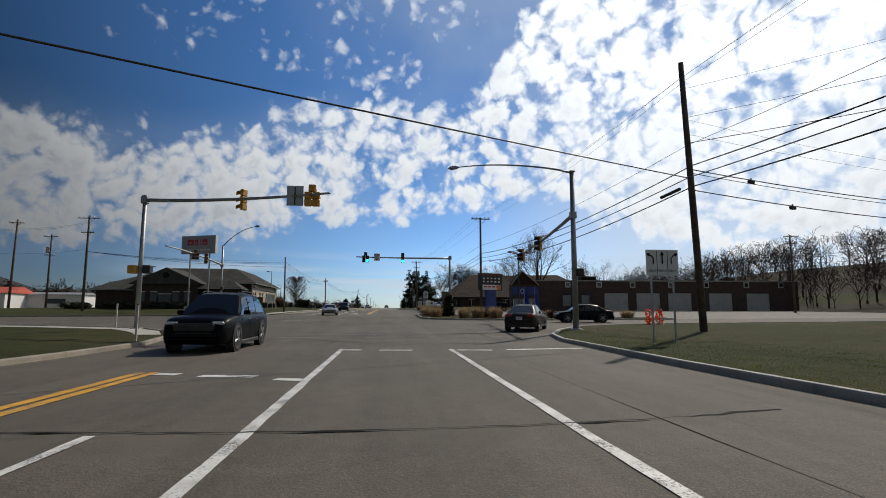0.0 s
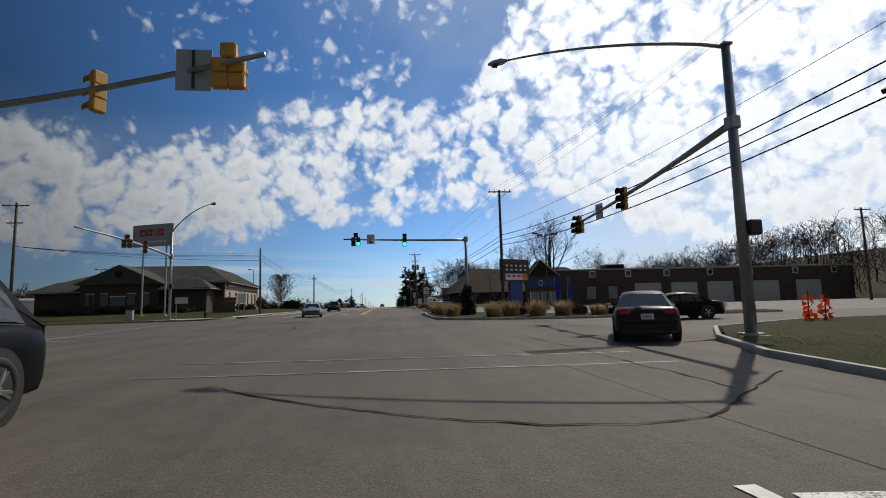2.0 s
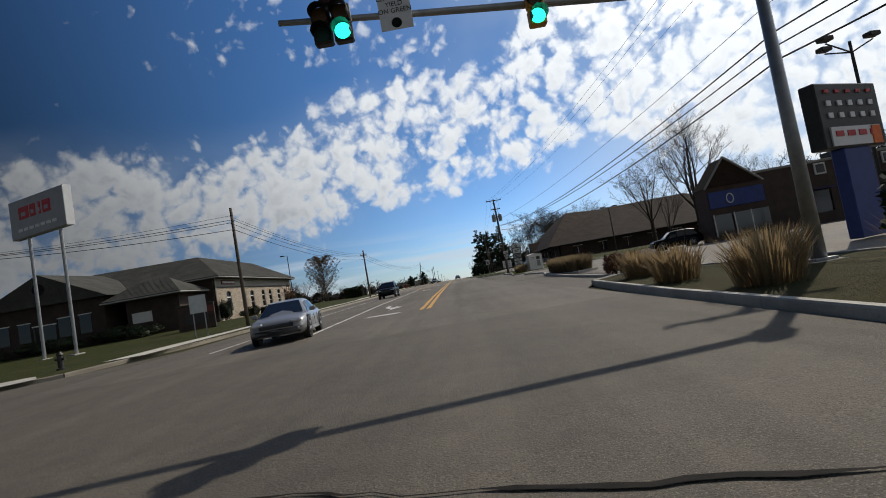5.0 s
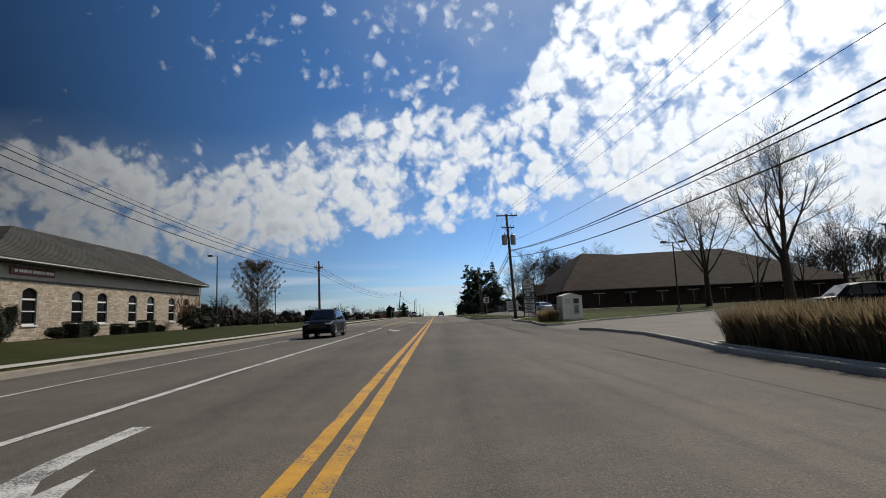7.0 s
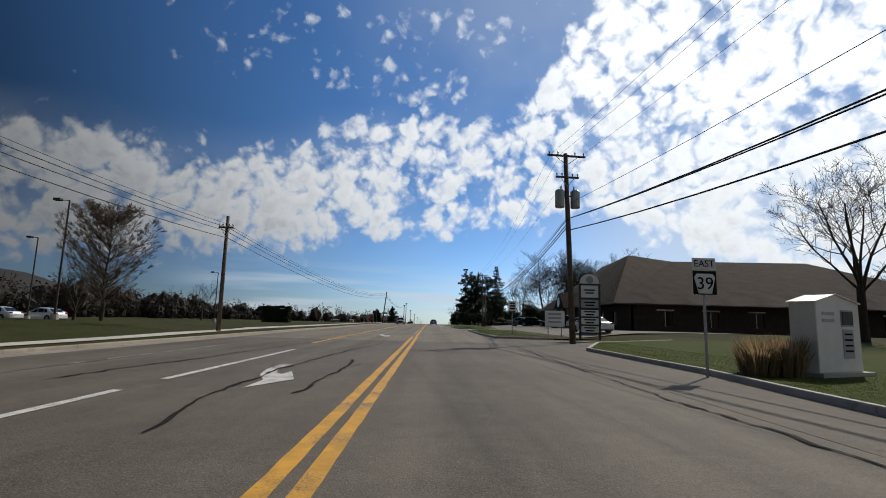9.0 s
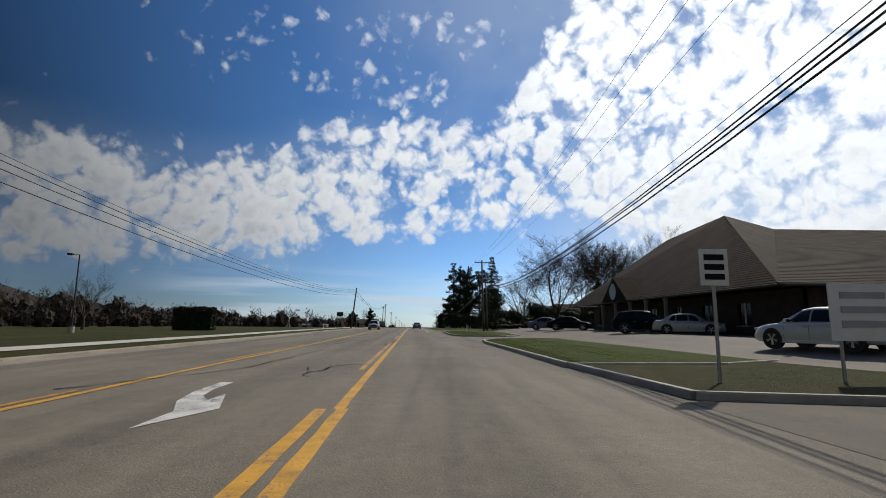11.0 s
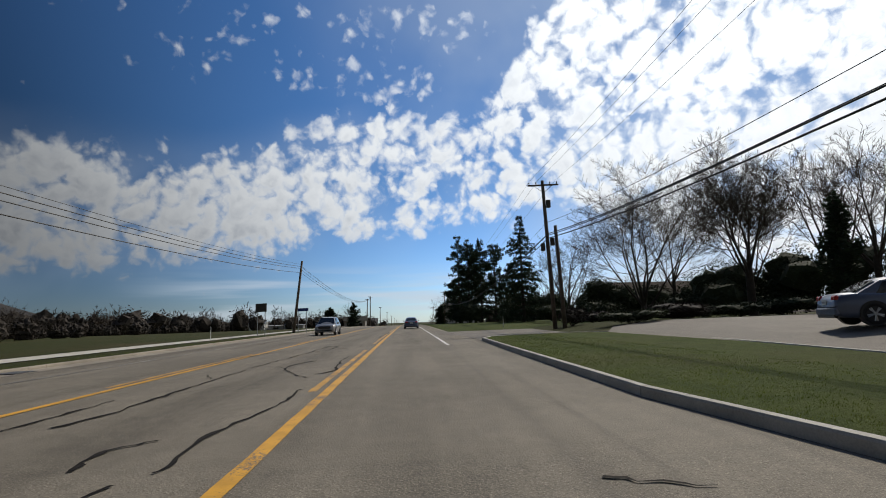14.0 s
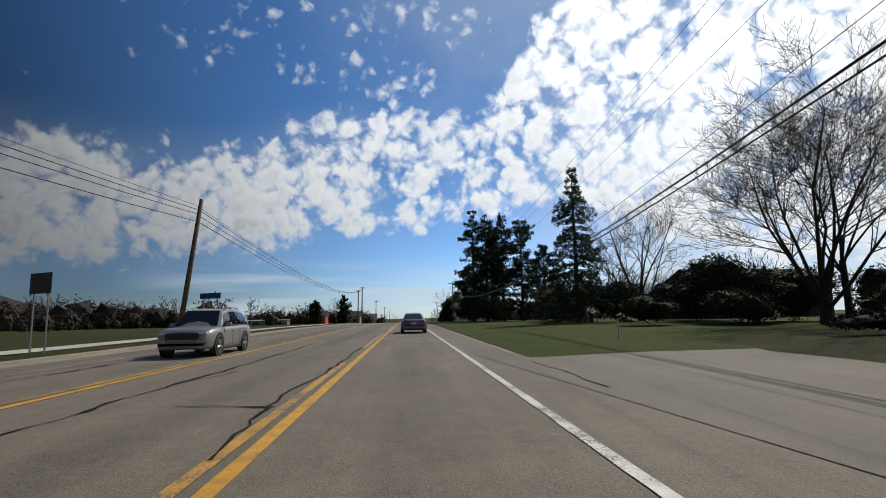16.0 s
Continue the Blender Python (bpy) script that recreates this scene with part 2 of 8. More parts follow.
def paint_matter(name, colour, under=(0.11, 0.105, 0.1), worn=0.6):
    """Road paint with worn gaps through which the asphalt shows."""
    m = bpy.data.materials.new(name)
    m.use_nodes = True
    n = Nodes(m.node_tree)
    out = n.add("ShaderNodeOutputMaterial")
    b = n.add("ShaderNodeBsdfPrincipled")
    n.link(b.outputs[0], out.inputs[0])
    co = n.add("ShaderNodeTexCoord").outputs["Object"]
    wear = n.math("ADD", n.math("MULTIPLY", n.noise(co, 1.3, 5.0, 0.7), 0.5), n.math("MULTIPLY", n.noise(co, 38.0, 4.0, 0.7), 0.5))
    soil = n.noise(co, 3.0, 5.0, 0.6)
    c2 = n.mix(n.ramp(soil, 0.3, 0.75), (*colour, 1), (*[c * 0.68 for c in colour], 1))
    n.link(n.mix(n.ramp(wear, 0.62 - 0.2 * worn, 0.72 - 0.2 * worn), c2, (*under, 1)), b.inputs["Base Color"])
    b.inputs["Roughness"].default_value = 0.65
    MATS[name] = m
    return m


def grass_matter(name, a, b_, c):
    m = bpy.data.materials.new(name)
    m.use_nodes = True
    n = Nodes(m.node_tree)
    out = n.add("ShaderNodeOutputMaterial")
    b = n.add("ShaderNodeBsdfPrincipled")
    n.link(b.outputs[0], out.inputs[0])
    co = n.add("ShaderNodeTexCoord").outputs["Object"]
    big = n.noise(co, 0.12, 5.0, 0.6)
    mid = n.noise(co, 1.1, 5.0, 0.7)
    fine = n.noise(co, 26.0, 4.0, 0.7)
    col = n.mix(n.ramp(mid, 0.3, 0.7), (*a, 1), (*b_, 1))
    col = n.mix(n.math("MULTIPLY", n.ramp(big, 0.45, 0.68), 0.75), col, (*c, 1))
    col = n.mix(n.math("MULTIPLY", n.ramp(fine, 0.35, 0.7), 0.5), col, (*[v * 0.45 for v in a], 1))
    n.link(col, b.inputs["Base Color"])
    b.inputs["Roughness"].default_value = 0.95
    b.inputs["Specular IOR Level"].default_value = 0.1
    bp = n.add("ShaderNodeBump")
    bp.inputs["Strength"].default_value, bp.inputs["Distance"].default_value = 0.9, 0.05
    n.link(fine, bp.inputs["Height"])
    n.link(bp.outputs[0], b.inputs["Normal"])
    MATS[name] = m
    return m


ASPHALT = asphalt_matter("asphalt", (0.048, 0.041, 0.032), (0.128, 0.110, 0.086))
MAIN_ASPHALT = asphalt_matter("lane_asphalt", (0.062, 0.053, 0.042), (0.158, 0.138, 0.110), 0.22)
NEW_ASPHALT = asphalt_matter("pale_lane_asphalt", (0.096, 0.084, 0.064), (0.222, 0.197, 0.155), 0.30)
LOT = asphalt_matter("lot_asphalt", (0.105, 0.094, 0.080), (0.195, 0.176, 0.150))
TAR = matter("tar", (0.010, 0.009, 0.008), (0.028, 0.025, 0.022), 0.9, 6.0, 60.0, 0.3, spec=0.1)
WHITE = paint_matter("white_paint", (0.72, 0.71, 0.67))
FADED = paint_matter("faded_white_paint", (0.50, 0.49, 0.46), worn=1.0)
YELLOW = paint_matter("yellow_paint", (0.70, 0.36, 0.025), worn=0.5)
FADED_Y = paint_matter("faded_yellow_paint", (0.62, 0.33, 0.04), worn=0.72)
WALK = matter("footway_concrete", (0.42, 0.40, 0.35), (0.60, 0.575, 0.51), 0.85, 1.2, 45.0, 0.4, spots=0.4, spot_col=(0.25, 0.23, 0.20))
CONCRETE = matter("concrete", (0.30, 0.285, 0.25), (0.50, 0.48, 0.43), 0.85, 1.2, 45.0, 0.4, spots=0.5, spot_col=(0.16, 0.15, 0.13))
GUTTER = matter("gutter_concrete", (0.20, 0.175, 0.14), (0.34, 0.30, 0.24), 0.85, 0.8, 40.0, 0.4, spots=0.6, spot_col=(0.10, 0.09, 0.075))
GRASS = grass_matter("grass", (0.036, 0.046, 0.012), (0.060, 0.064, 0.021), (0.088, 0.072, 0.036))
LAWN = grass_matter("lawn", (0.046, 0.070, 0.012), (0.078, 0.102, 0.02), (0.088, 0.090, 0.03))
FIELD = grass_matter("field_grass", (0.045, 0.048, 0.016), (0.070, 0.066, 0.026), (0.085, 0.066, 0.036))
STEEL = matter("galvanised_steel", (0.26, 0.27, 0.28), (0.40, 0.41, 0.42), 0.5, 4.0, 60.0, 0.1, metal=0.6)
DARK_STEEL = matter("dark_steel", (0.03, 0.028, 0.026), (0.07, 0.065, 0.06), 0.55, 4.0, 60.0, 0.1, metal=0.4)
ALU = matter("sign_back", (0.34, 0.37, 0.38), (0.48, 0.51, 0.52), 0.45, 2.0, 50.0, 0.05, metal=0.5)
POLE_WOOD = matter("weathered_pole_wood", (0.055, 0.043, 0.033), (0.15, 0.12, 0.095), 0.9, 2.0, 30.0, 0.6, depth=0.02)
SIGNAL_Y = matter("signal_yellow", (0.50, 0.24, 0.03), (0.62, 0.32, 0.05), 0.55, 6.0, 50.0, 0.08, spots=0.3)
BLACK = matter("black_plastic", (0.012, 0.012, 0.012), (0.028, 0.028, 0.028), 0.5, 6.0, 60.0, 0.1)
RUBBER = matter("rubber", (0.010, 0.010, 0.010), (0.025, 0.024, 0.023), 0.8, 9.0, 80.0, 0.3)
CABLE = matter("cable", (0.010, 0.010, 0.010), (0.03, 0.03, 0.03), 0.6, 5.0, 50.0, 0.1)
BARK = matter("bark", (0.030, 0.023, 0.017), (0.075, 0.060, 0.046), 0.95, 4.0, 24.0, 0.8, depth=0.03)
TWIG = matter("twig", (0.036, 0.026, 0.018), (0.075, 0.056, 0.040), 0.95, 5.0, 30.0, 0.2)
BUDS = matter("budding_twig", (0.075, 0.054, 0.036), (0.13, 0.098, 0.068), 0.95, 5.0, 30.0, 0.2)
NEEDLE = matter("needles", (0.012, 0.026, 0.010), (0.035, 0.058, 0.022), 0.9, 1.5, 20.0, 0.2)
HEDGE = matter("clipped_evergreen", (0.010, 0.016, 0.007), (0.028, 0.034, 0.015), 0.9, 3.0, 25.0, 0.2)
SHRUB = matter("shrub_leaf", (0.016, 0.028, 0.010), (0.045, 0.055, 0.022), 0.9, 3.0, 25.0, 0.2)
STRAW = matter("dry_grass", (0.20, 0.14, 0.075), (0.36, 0.27, 0.15), 0.95, 3.0, 30.0, 0.2)
REDTWIG = matter("reddish_shrub", (0.10, 0.045, 0.03), (0.20, 0.09, 0.05), 0.95, 3.0, 30.0, 0.2)
THICKET = matter("bare_thicket", (0.017, 0.014, 0.011), (0.044, 0.034, 0.025), 0.95, 0.3, 6.0, 0.2)
WOODS = matter("far_woods", (0.012, 0.012, 0.012), (0.034, 0.030, 0.028), 0.95, 0.02, 0.6, 0.2)
SHINGLE = matter("roof_shingle", (0.048, 0.048, 0.042), (0.094, 0.093, 0.083), 0.9, 0.7, 9.0, 0.5, depth=0.02, spec=0.08)
SHINGLE_B = matter("brown_roof_shingle", (0.022, 0.0155, 0.012), (0.046, 0.033, 0.026), 0.9, 0.6, 8.0, 0.5, depth=0.02, spec=0.08)
STUCCO = matter("grey_stucco", (0.26, 0.25, 0.225), (0.34, 0.325, 0.29), 0.9, 0.8, 60.0, 0.2)
WHITE_TRIM = matter("white_trim", (0.62, 0.61, 0.58), (0.76, 0.75, 0.72), 0.55, 2.0, 50.0, 0.05)
BRICK = matter("buff_brick", (0.34, 0.27, 0.20), (0.56, 0.47, 0.37), 0.9, 4.0, 60.0, 0.3, random_=0.9)
MORTAR = matter("mortar", (0.36, 0.33, 0.29), (0.46, 0.43, 0.38), 0.95, 2.0, 70.0, 0.3)
# Own tone of dark buildings, and painted shade on the bank's sunless walls.
DARK_AND_SHADE_BRICK = matter("dark_and_shade_brick", (0.034, 0.023, 0.018), (0.066, 0.046, 0.037), 0.9, 1.5, 35.0, 0.3)
GLASS = glass_matter("window_glass", (0.010, 0.010, 0.012), 0.06)
CAR_GLASS = glass_matter("car_glass", (0.012, 0.014, 0.016), 0.02)
CHROME = matter("chrome", (0.55, 0.56, 0.58), (0.66, 0.67, 0.69), 0.18, 4.0, 50.0, 0.0, metal=1.0)
RIM = matter("alloy_rim", (0.42, 0.43, 0.44), (0.55, 0.56, 0.57), 0.3, 6.0, 50.0, 0.0, metal=0.9)
RED_LENS = matter("red_lens", (0.30, 0.012, 0.010), (0.42, 0.02, 0.018), 0.2, 6.0, 50.0, 0.0)
HEADLAMP = matter("headlamp_lens", (0.55, 0.57, 0.60), (0.75, 0.76, 0.78), 0.12, 6.0, 40.0, 0.0, metal=0.4)


def car_paint(name, c):
    dull = max(c) < 0.05
    return matter(name, [v * 0.94 for v in c], c, 0.35, 2.0, 60.0, 0.02, metal=0.0 if dull else 0.25, coat=0.04 if dull else 0.6, spec=0.05 if dull else 0.2)


# ---------------------------------------------------------------- mesh helpers
def link_mesh(name, verts, faces, material, parent=None, smooth=False):
    me = bpy.data.meshes.new(name)
    me.from_pydata([tuple(v) for v in verts], [], [tuple(f) for f in faces])
    me.validate()
    if smooth:
        me.polygons.foreach_set("use_smooth", [True] * len(me.polygons))
    me.materials.append(material)
    ob = new(name, me)
    if parent is not None:
        ob.parent = parent
    return ob


def part(name, bm, material, parent=None, label="", smooth=False):
    """Links a bmesh as one mesh object under a thing or under a part."""
    me = bpy.data.meshes.new(name)
    bmesh.ops.recalc_face_normals(bm, faces=bm.faces)
    bm.to_mesh(me)
    bm.free()
    if smooth:
        me.polygons.foreach_set("use_smooth", [True] * len(me.polygons))
    me.materials.append(material)
    ob = new(name, me)
    if parent is not None:
        ob.parent = parent
    if label:
        ob["label"] = label
    return ob


def thing(name, x, y, z, turn=0.0, label="", category="", group="", kind=""):
    """An Empty at the base of a thing."""
    ob = new(name)
    ob.empty_display_size = 0.2
    ob.matrix_world = pose(x, y, z, 0, 0, turn)
    return tagged(ob, label, category, group, kind)


def add_box(bm, centre, size, m=None, bevel=0.0):
    made = bmesh.ops.create_cube(bm, size=1.0, matrix=Matrix.Translation(centre) @ Matrix.Diagonal((*size, 1)))["verts"]
    if bevel:
        edges = list({e for v in made for e in v.link_edges})
        made = bmesh.ops.bevel(bm, geom=edges, offset=bevel, segments=1, affect="EDGES")["verts"]
    if m is not None:
        bmesh.ops.transform(bm, matrix=m, verts=list({v for v in made if v.is_valid}))
    return made


def box(size, centre=(0, 0, 0), m=None, bevel=0.0):
    bm = bmesh.new()
    add_box(bm, centre, size, m, bevel)
    return bm


def add_tube(bm, pts, radii, n=8, caps=True):
    """A tube along points, of a radius at each."""
    pts = [Vector(p) for p in pts]
    rings, up = [], Vector((0.31, 0.17, 0.93))
    for i, p in enumerate(pts):
        d = (pts[min(i + 1, len(pts) - 1)] - pts[max(i - 1, 0)]).normalized()
        a = d.cross(up)
        a = (d.cross(Vector((1, 0, 0))) if a.length < 0.1 else a).normalized()
        b = d.cross(a)
        r = radii[i] if hasattr(radii, "__len__") else radii
        rings.append([bm.verts.new(p + r * (math.cos(6.28318 * k / n) * a + math.sin(6.28318 * k / n) * b)) for k in range(n)])
    for r0, r1 in zip(rings, rings[1:]):
        for k in range(n):
            bm.faces.new((r0[k], r0[(k + 1) % n], r1[(k + 1) % n], r1[k]))
    if caps:
        bm.faces.new(rings[0][::-1])
        bm.faces.new(rings[-1])


def tube(pts, radii, n=8):
    bm = bmesh.new()
    add_tube(bm, pts, radii, n)
    return bm


def prism(outline, z0, z1):
    """An upright prism over an outline in plan."""
    bm = bmesh.new()
    a = [bm.verts.new((x, y, z0)) for x, y in outline]
    b = [bm.verts.new((x, y, z1)) for x, y in outline]
    n = len(a)
    bm.faces.new(a[::-1])
    bm.faces.new(b)
    for i in range(n):
        bm.faces.new((a[i], a[(i + 1) % n], b[(i + 1) % n], b[i]))
    return bm


# ---------------------------------------------------------------- ground
ROAD_Y = [-80, -30, -10, 5, 20, 35, 50, 65, 80, 100, 120, 140, 160, 180, 200, 260, 300, 360, 450, 700, 3000]
ROAD_Z = [0.5, 0.39, 0.17, 0.0, -0.06, 0.06, 0.27, 0.42, 0.56, 0.63, 0.71, 0.80, 0.85, 0.92, 0.98, 1.02, 0.85, 0.2, -1.6, -7.0, -14.0]


def zr(y):
    return float(np.interp(y, ROAD_Y, ROAD_Z))


def ease(v, a, b):
    t = np.clip((v - a) / (b - a), 0, 1)
    return t * t * (3 - 2 * t)


def zg(x, y):
    """Height of the land: level with the road near it, rising to a wooded hill beyond the lots on the east side."""
    z = np.interp(y, ROAD_Y, ROAD_Z) - 0.06
    z = z + 0.6 * ease(x, 8, 16) * ease(y, 132, 140) * (1 - ease(y, 205, 225))
    z = z + 0.55 * ease(-x, 15.6, 22) * ease(y, 72, 92) * (1 - ease(y, 124, 150))
    z = z + 15.0 * ease(x, 75, 170) * ease(y, -40, 40) * (1 - ease(y, 190, 320))
    z = z + 60.0 * ease(-x, 500, 1500) * ease(y, 0, 500) * (1 - ease(y, 1100, 2000))
    return z


def spread(a, b, near, far):
    """Grid lines, close together near the road and wide apart far off."""
    return sorted({*[round(v, 2) for v in np.linspace(a, b, near)], *far})


def make_ground():
    xs = spread(-60, 90, 51, [-3000, -2200, -1600, -1300, -1000, -800, -600, -450, -330, -240, -170, -120, -85, 110, 130, 150, 170, 200, 260, 340, 480, 700, 1100, 1800, 3000])
    ys = spread(-60, 340, 101, [-2500, -1200, -600, -300, -150, 380, 420, 480, 560, 650, 800, 1000, 1200, 1500, 2000, 2600, 3200])
    verts = [(x, y, zg(x, y)) for y in ys for x in xs]
    w = len(xs)
    faces = [(j * w + i, j * w + i + 1, (j + 1) * w + i + 1, (j + 1) * w + i) for j in range(len(ys) - 1) for i in range(w - 1)]
    return tagged(link_mesh("ground", verts, faces, GRASS, smooth=True), "early spring grass, green with straw-coloured patches", "ground", kind="structure")


def sheet(name, rows, material, lift=0.0, label="", category="road", kind="structure", parent=None):
    """A strip over rows of (y, x left, x right), laid on the road's height."""
    verts, faces = [], []
    for y, a, b in rows:
        verts += [(a, y, zr(y) + lift), (b, y, zr(y) + lift)]
    for i in range(len(rows) - 1):
        faces.append((2 * i, 2 * i + 1, 2 * i + 3, 2 * i + 2))
    ob = link_mesh(name, verts, faces, material, parent)
    return tagged(ob, label, category, kind=kind) if parent is None else ob


def dense(ys):
    return sorted({*ys, *[v for v in range(int(min(ys)), int(max(ys)), 5)]})


def flat_shape(name, outline, material, lift, parent=None, label="", category="", kind="structure", land=False):
    """A flat shape in plan, draped on the road's height by cutting it every 4 metres."""
    bm = bmesh.new()
    bm.faces.new([bm.verts.new((x, y, 0)) for x, y in outline])
    ys = [p[1] for p in outline]
    for cut in np.arange(math.floor(min(ys) / 4) * 4, max(ys), 4.0):
        bmesh.ops.bisect_plane(bm, geom=bm.verts[:] + bm.edges[:] + bm.faces[:], plane_co=(0, cut, 0), plane_no=(0, 1, 0))
    if land:
        for cut in (8.0, 10.0, 12.0, 14.0, 16.0, -15.6, -17.2, -18.8, -20.4, -22.0):
            bmesh.ops.bisect_plane(bm, geom=bm.verts[:] + bm.edges[:] + bm.faces[:], plane_co=(cut, 0, 0), plane_no=(1, 0, 0))
    for v in bm.verts:
        v.co.z = (float(zg(v.co.x, v.co.y)) + 0.06 if land else zr(v.co.y)) + lift
    ob = part(name, bm, material, parent, label if parent is not None else "")
    for p in ob.data.polygons:
        if p.normal.z < 0:
            ob.data.flip_normals()
            break
    return tagged(ob, label, category, kind=kind) if parent is None else ob


def make_road(name, y0, y1, material, label):
    ys = [y for y in dense([y0, min(y1, 340)])] + [y for y in (400, 500, 600, 800, 1200, 2000, 3000) if y <= y1]
    return sheet(name, [(y, -12.3, 3.2) for y in ys], material, 0.0, label, "road")


ground = make_ground()
make_road("road_south", -80, 58, ASPHALT, "dark worn asphalt road before and across the crossing")
road = make_road("road", 58, 124, MAIN_ASPHALT, "worn grey asphalt main road with tar-sealed cracks")
make_road("road_north", 124, 3000, NEW_ASPHALT, "sun-bleached grey asphalt road with tar-sealed cracks")
# the crossing street, the widened lanes before it and the asphalt of the side entrances
flat_shape("cross_street", [(3.2, 25), (9.4, 27.4), (12, 31.3), (18, 34.3), (70, 41), (120, 46), (120, 58), (60, 52), (12, 43.6), (3.2, 47)], ASPHALT, 0.004, label="worn asphalt side street beyond the crossing", category="road")
flat_shape("cross_street_west", [(-12.3, 24), (-12.3, 66), (-17, 60), (-45, 56), (-120, 66), (-120, 50), (-40, 40), (-15, 34)], ASPHALT, 0.004, label="asphalt side street with faded lane lines", category="road")
flat_shape("right_turn_lane", [(3.2, -80), (6.4, -80), (6.4, 12), (7.0, 21), (9, 27), (3.2, 26)], ASPHALT, 0.004, label="asphalt right-turn lane", category="road")

# ---------------------------------------------------------------- road markings
LIFT = 0.009


def stripe(x, y0, y1, w, material, x1=None, name="lane_line"):
    """A painted line along the road from y0 to y1; x1: where it ends sideways."""
    x1 = x if x1 is None else x1
    rnd = random.Random(int(abs(x) * 100 + y0))
    ys = sorted({y0, y1, *[float(v) for v in np.arange(y0 + 0.35, y1 - 0.2, 0.45)]})
    rag = lambda: rnd.gauss(0, 0.004) - (0.012 if rnd.random() < 0.07 else 0.0)
    rows = [(y, x + (x1 - x) * (y - y0) / (y1 - y0) - w / 2 - rag(), x + (x1 - x) * (y - y0) / (y1 - y0) + w / 2 + rag()) for y in ys]
    return sheet(name, rows, material, LIFT, parent=road)


def bar(points, material, name="road_marking", lift=LIFT):
    return flat_shape(name, points, material, lift, parent=road)


def cross_bar(x0, y0, x1, y1, w, material, name="stop_line"):
    d = Vector((x1 - x0, y1 - y0)).normalized()
    s = Vector((-d.y, d.x)) * w / 2
    return bar([(x0 + s.x, y0 + s.y), (x0 - s.x, y0 - s.y), (x1 - s.x, y1 - s.y), (x1 + s.x, y1 + s.y)], material, name)


# approach to the crossing
stripe(-1.46, -30, 17.0, 0.15, WHITE)
stripe(2.04, -30, 16.6, 0.15, WHITE)
for xa, ya, xb, yb in ((-1.45, 16.75, -0.85, 16.58), (-0.25, 16.5, 0.8, 16.36), (2.2, 16.25, 3.3, 16.1), (3.8, 16.2, 6.4, 16.55)):
    cross_bar(xa, ya, xb, yb, 0.34, WHITE)
for d in (-0.14, 0.14):
    stripe(-4.85 + d, -60, 11.2, 0.19, YELLOW, name="centre_line")
stripe(-3.0, -40, 5.7, 0.12, WHITE)
cross_bar(-4.6, 10.9, -4.1, 10.8, 0.3, WHITE)
cross_bar(-3.6, 10.5, -2.5, 10.3, 0.34, WHITE)
cross_bar(-2.05, 9.9, -1.5, 9.7, 0.3, WHITE)
for y0, y1 in ((23.6, 23.0), (25.9, 25.0)):
    cross_bar(-5.0, y0, 5.5, y1, 0.12, FADED, "crosswalk_line")
for y0, y1 in ((45.0, 43.5), (47.5, 46.0)):
    cross_bar(-9.0, y0, 3.0, y1, 0.12, FADED, "crosswalk_line")
for k in range(3):
    cross_bar(-13.0 - k * 0.5, 36.5 + 3.0 * k, -28.0, 41.0 + 4.0 * k, 0.14, FADED, "lane_line")
cross_bar(-15.2, 37.0, -15.8, 52.0, 0.3, FADED)
# beyond the crossing
for d in (-0.15, 0.15):
    stripe(-2.38 + d, 66, 131, 0.18, YELLOW, name="centre_line")
stripe(-2.28, 131, 330, 0.17, YELLOW, name="centre_line")
for y0, y1 in ((137, 147), (148, 155), (163, 172), (178, 190), (195, 212), (218, 235), (245, 262)):
    stripe(-2.56, y0, y1, 0.15, FADED_Y, name="centre_line")
stripe(-6.05, 62, 103, 0.17, WHITE, -6.3)
stripe(-6.33, 104.5, 114, 0.17, WHITE, -6.4)
stripe(-9.3, 62, 100, 0.12, WHITE, -9.65)
stripe(-9.75, 104, 116, 0.12, FADED)
stripe(-6.85, 119, 330, 0.17, YELLOW, name="centre_line")
for y0, y1 in ((124, 133), (140, 152), (160, 171), (180, 190), (199, 214), (224, 240)):
    stripe(-7.13, y0, y1, 0.14, FADED_Y, name="centre_line")
stripe(-10.45, 176, 330, 0.11, FADED)
stripe(0.94, 191.5, 330, 0.14, WHITE)
cross_bar(-4.9, 67.05, -3.5, 66.5, 0.62, WHITE)
for x0, y0 in ((-4.35, 69.9), (-4.45, 103.4), (-4.4, 129.5)):
    # a turn arrow for the traffic that comes the other way: stem at the far end, head towards the centre line
    bar([(x0 - 0.08, y0 + 0.15), (x0 + 0.44, y0 + 1.5), (x0 + 0.0, y0 + 3.0), (x0 - 0.05, y0 + 2.35), (x0 - 0.28, y0 + 2.75), (x0 - 0.42, y0 + 3.5), (x0 - 0.45, y0 + 4.7),
         (x0 - 0.70, y0 + 4.7), (x0 - 0.66, y0 + 3.3), (x0 - 0.46, y0 + 2.2), (x0 - 0.10, y0 + 1.3)], WHITE, "turn_arrow")


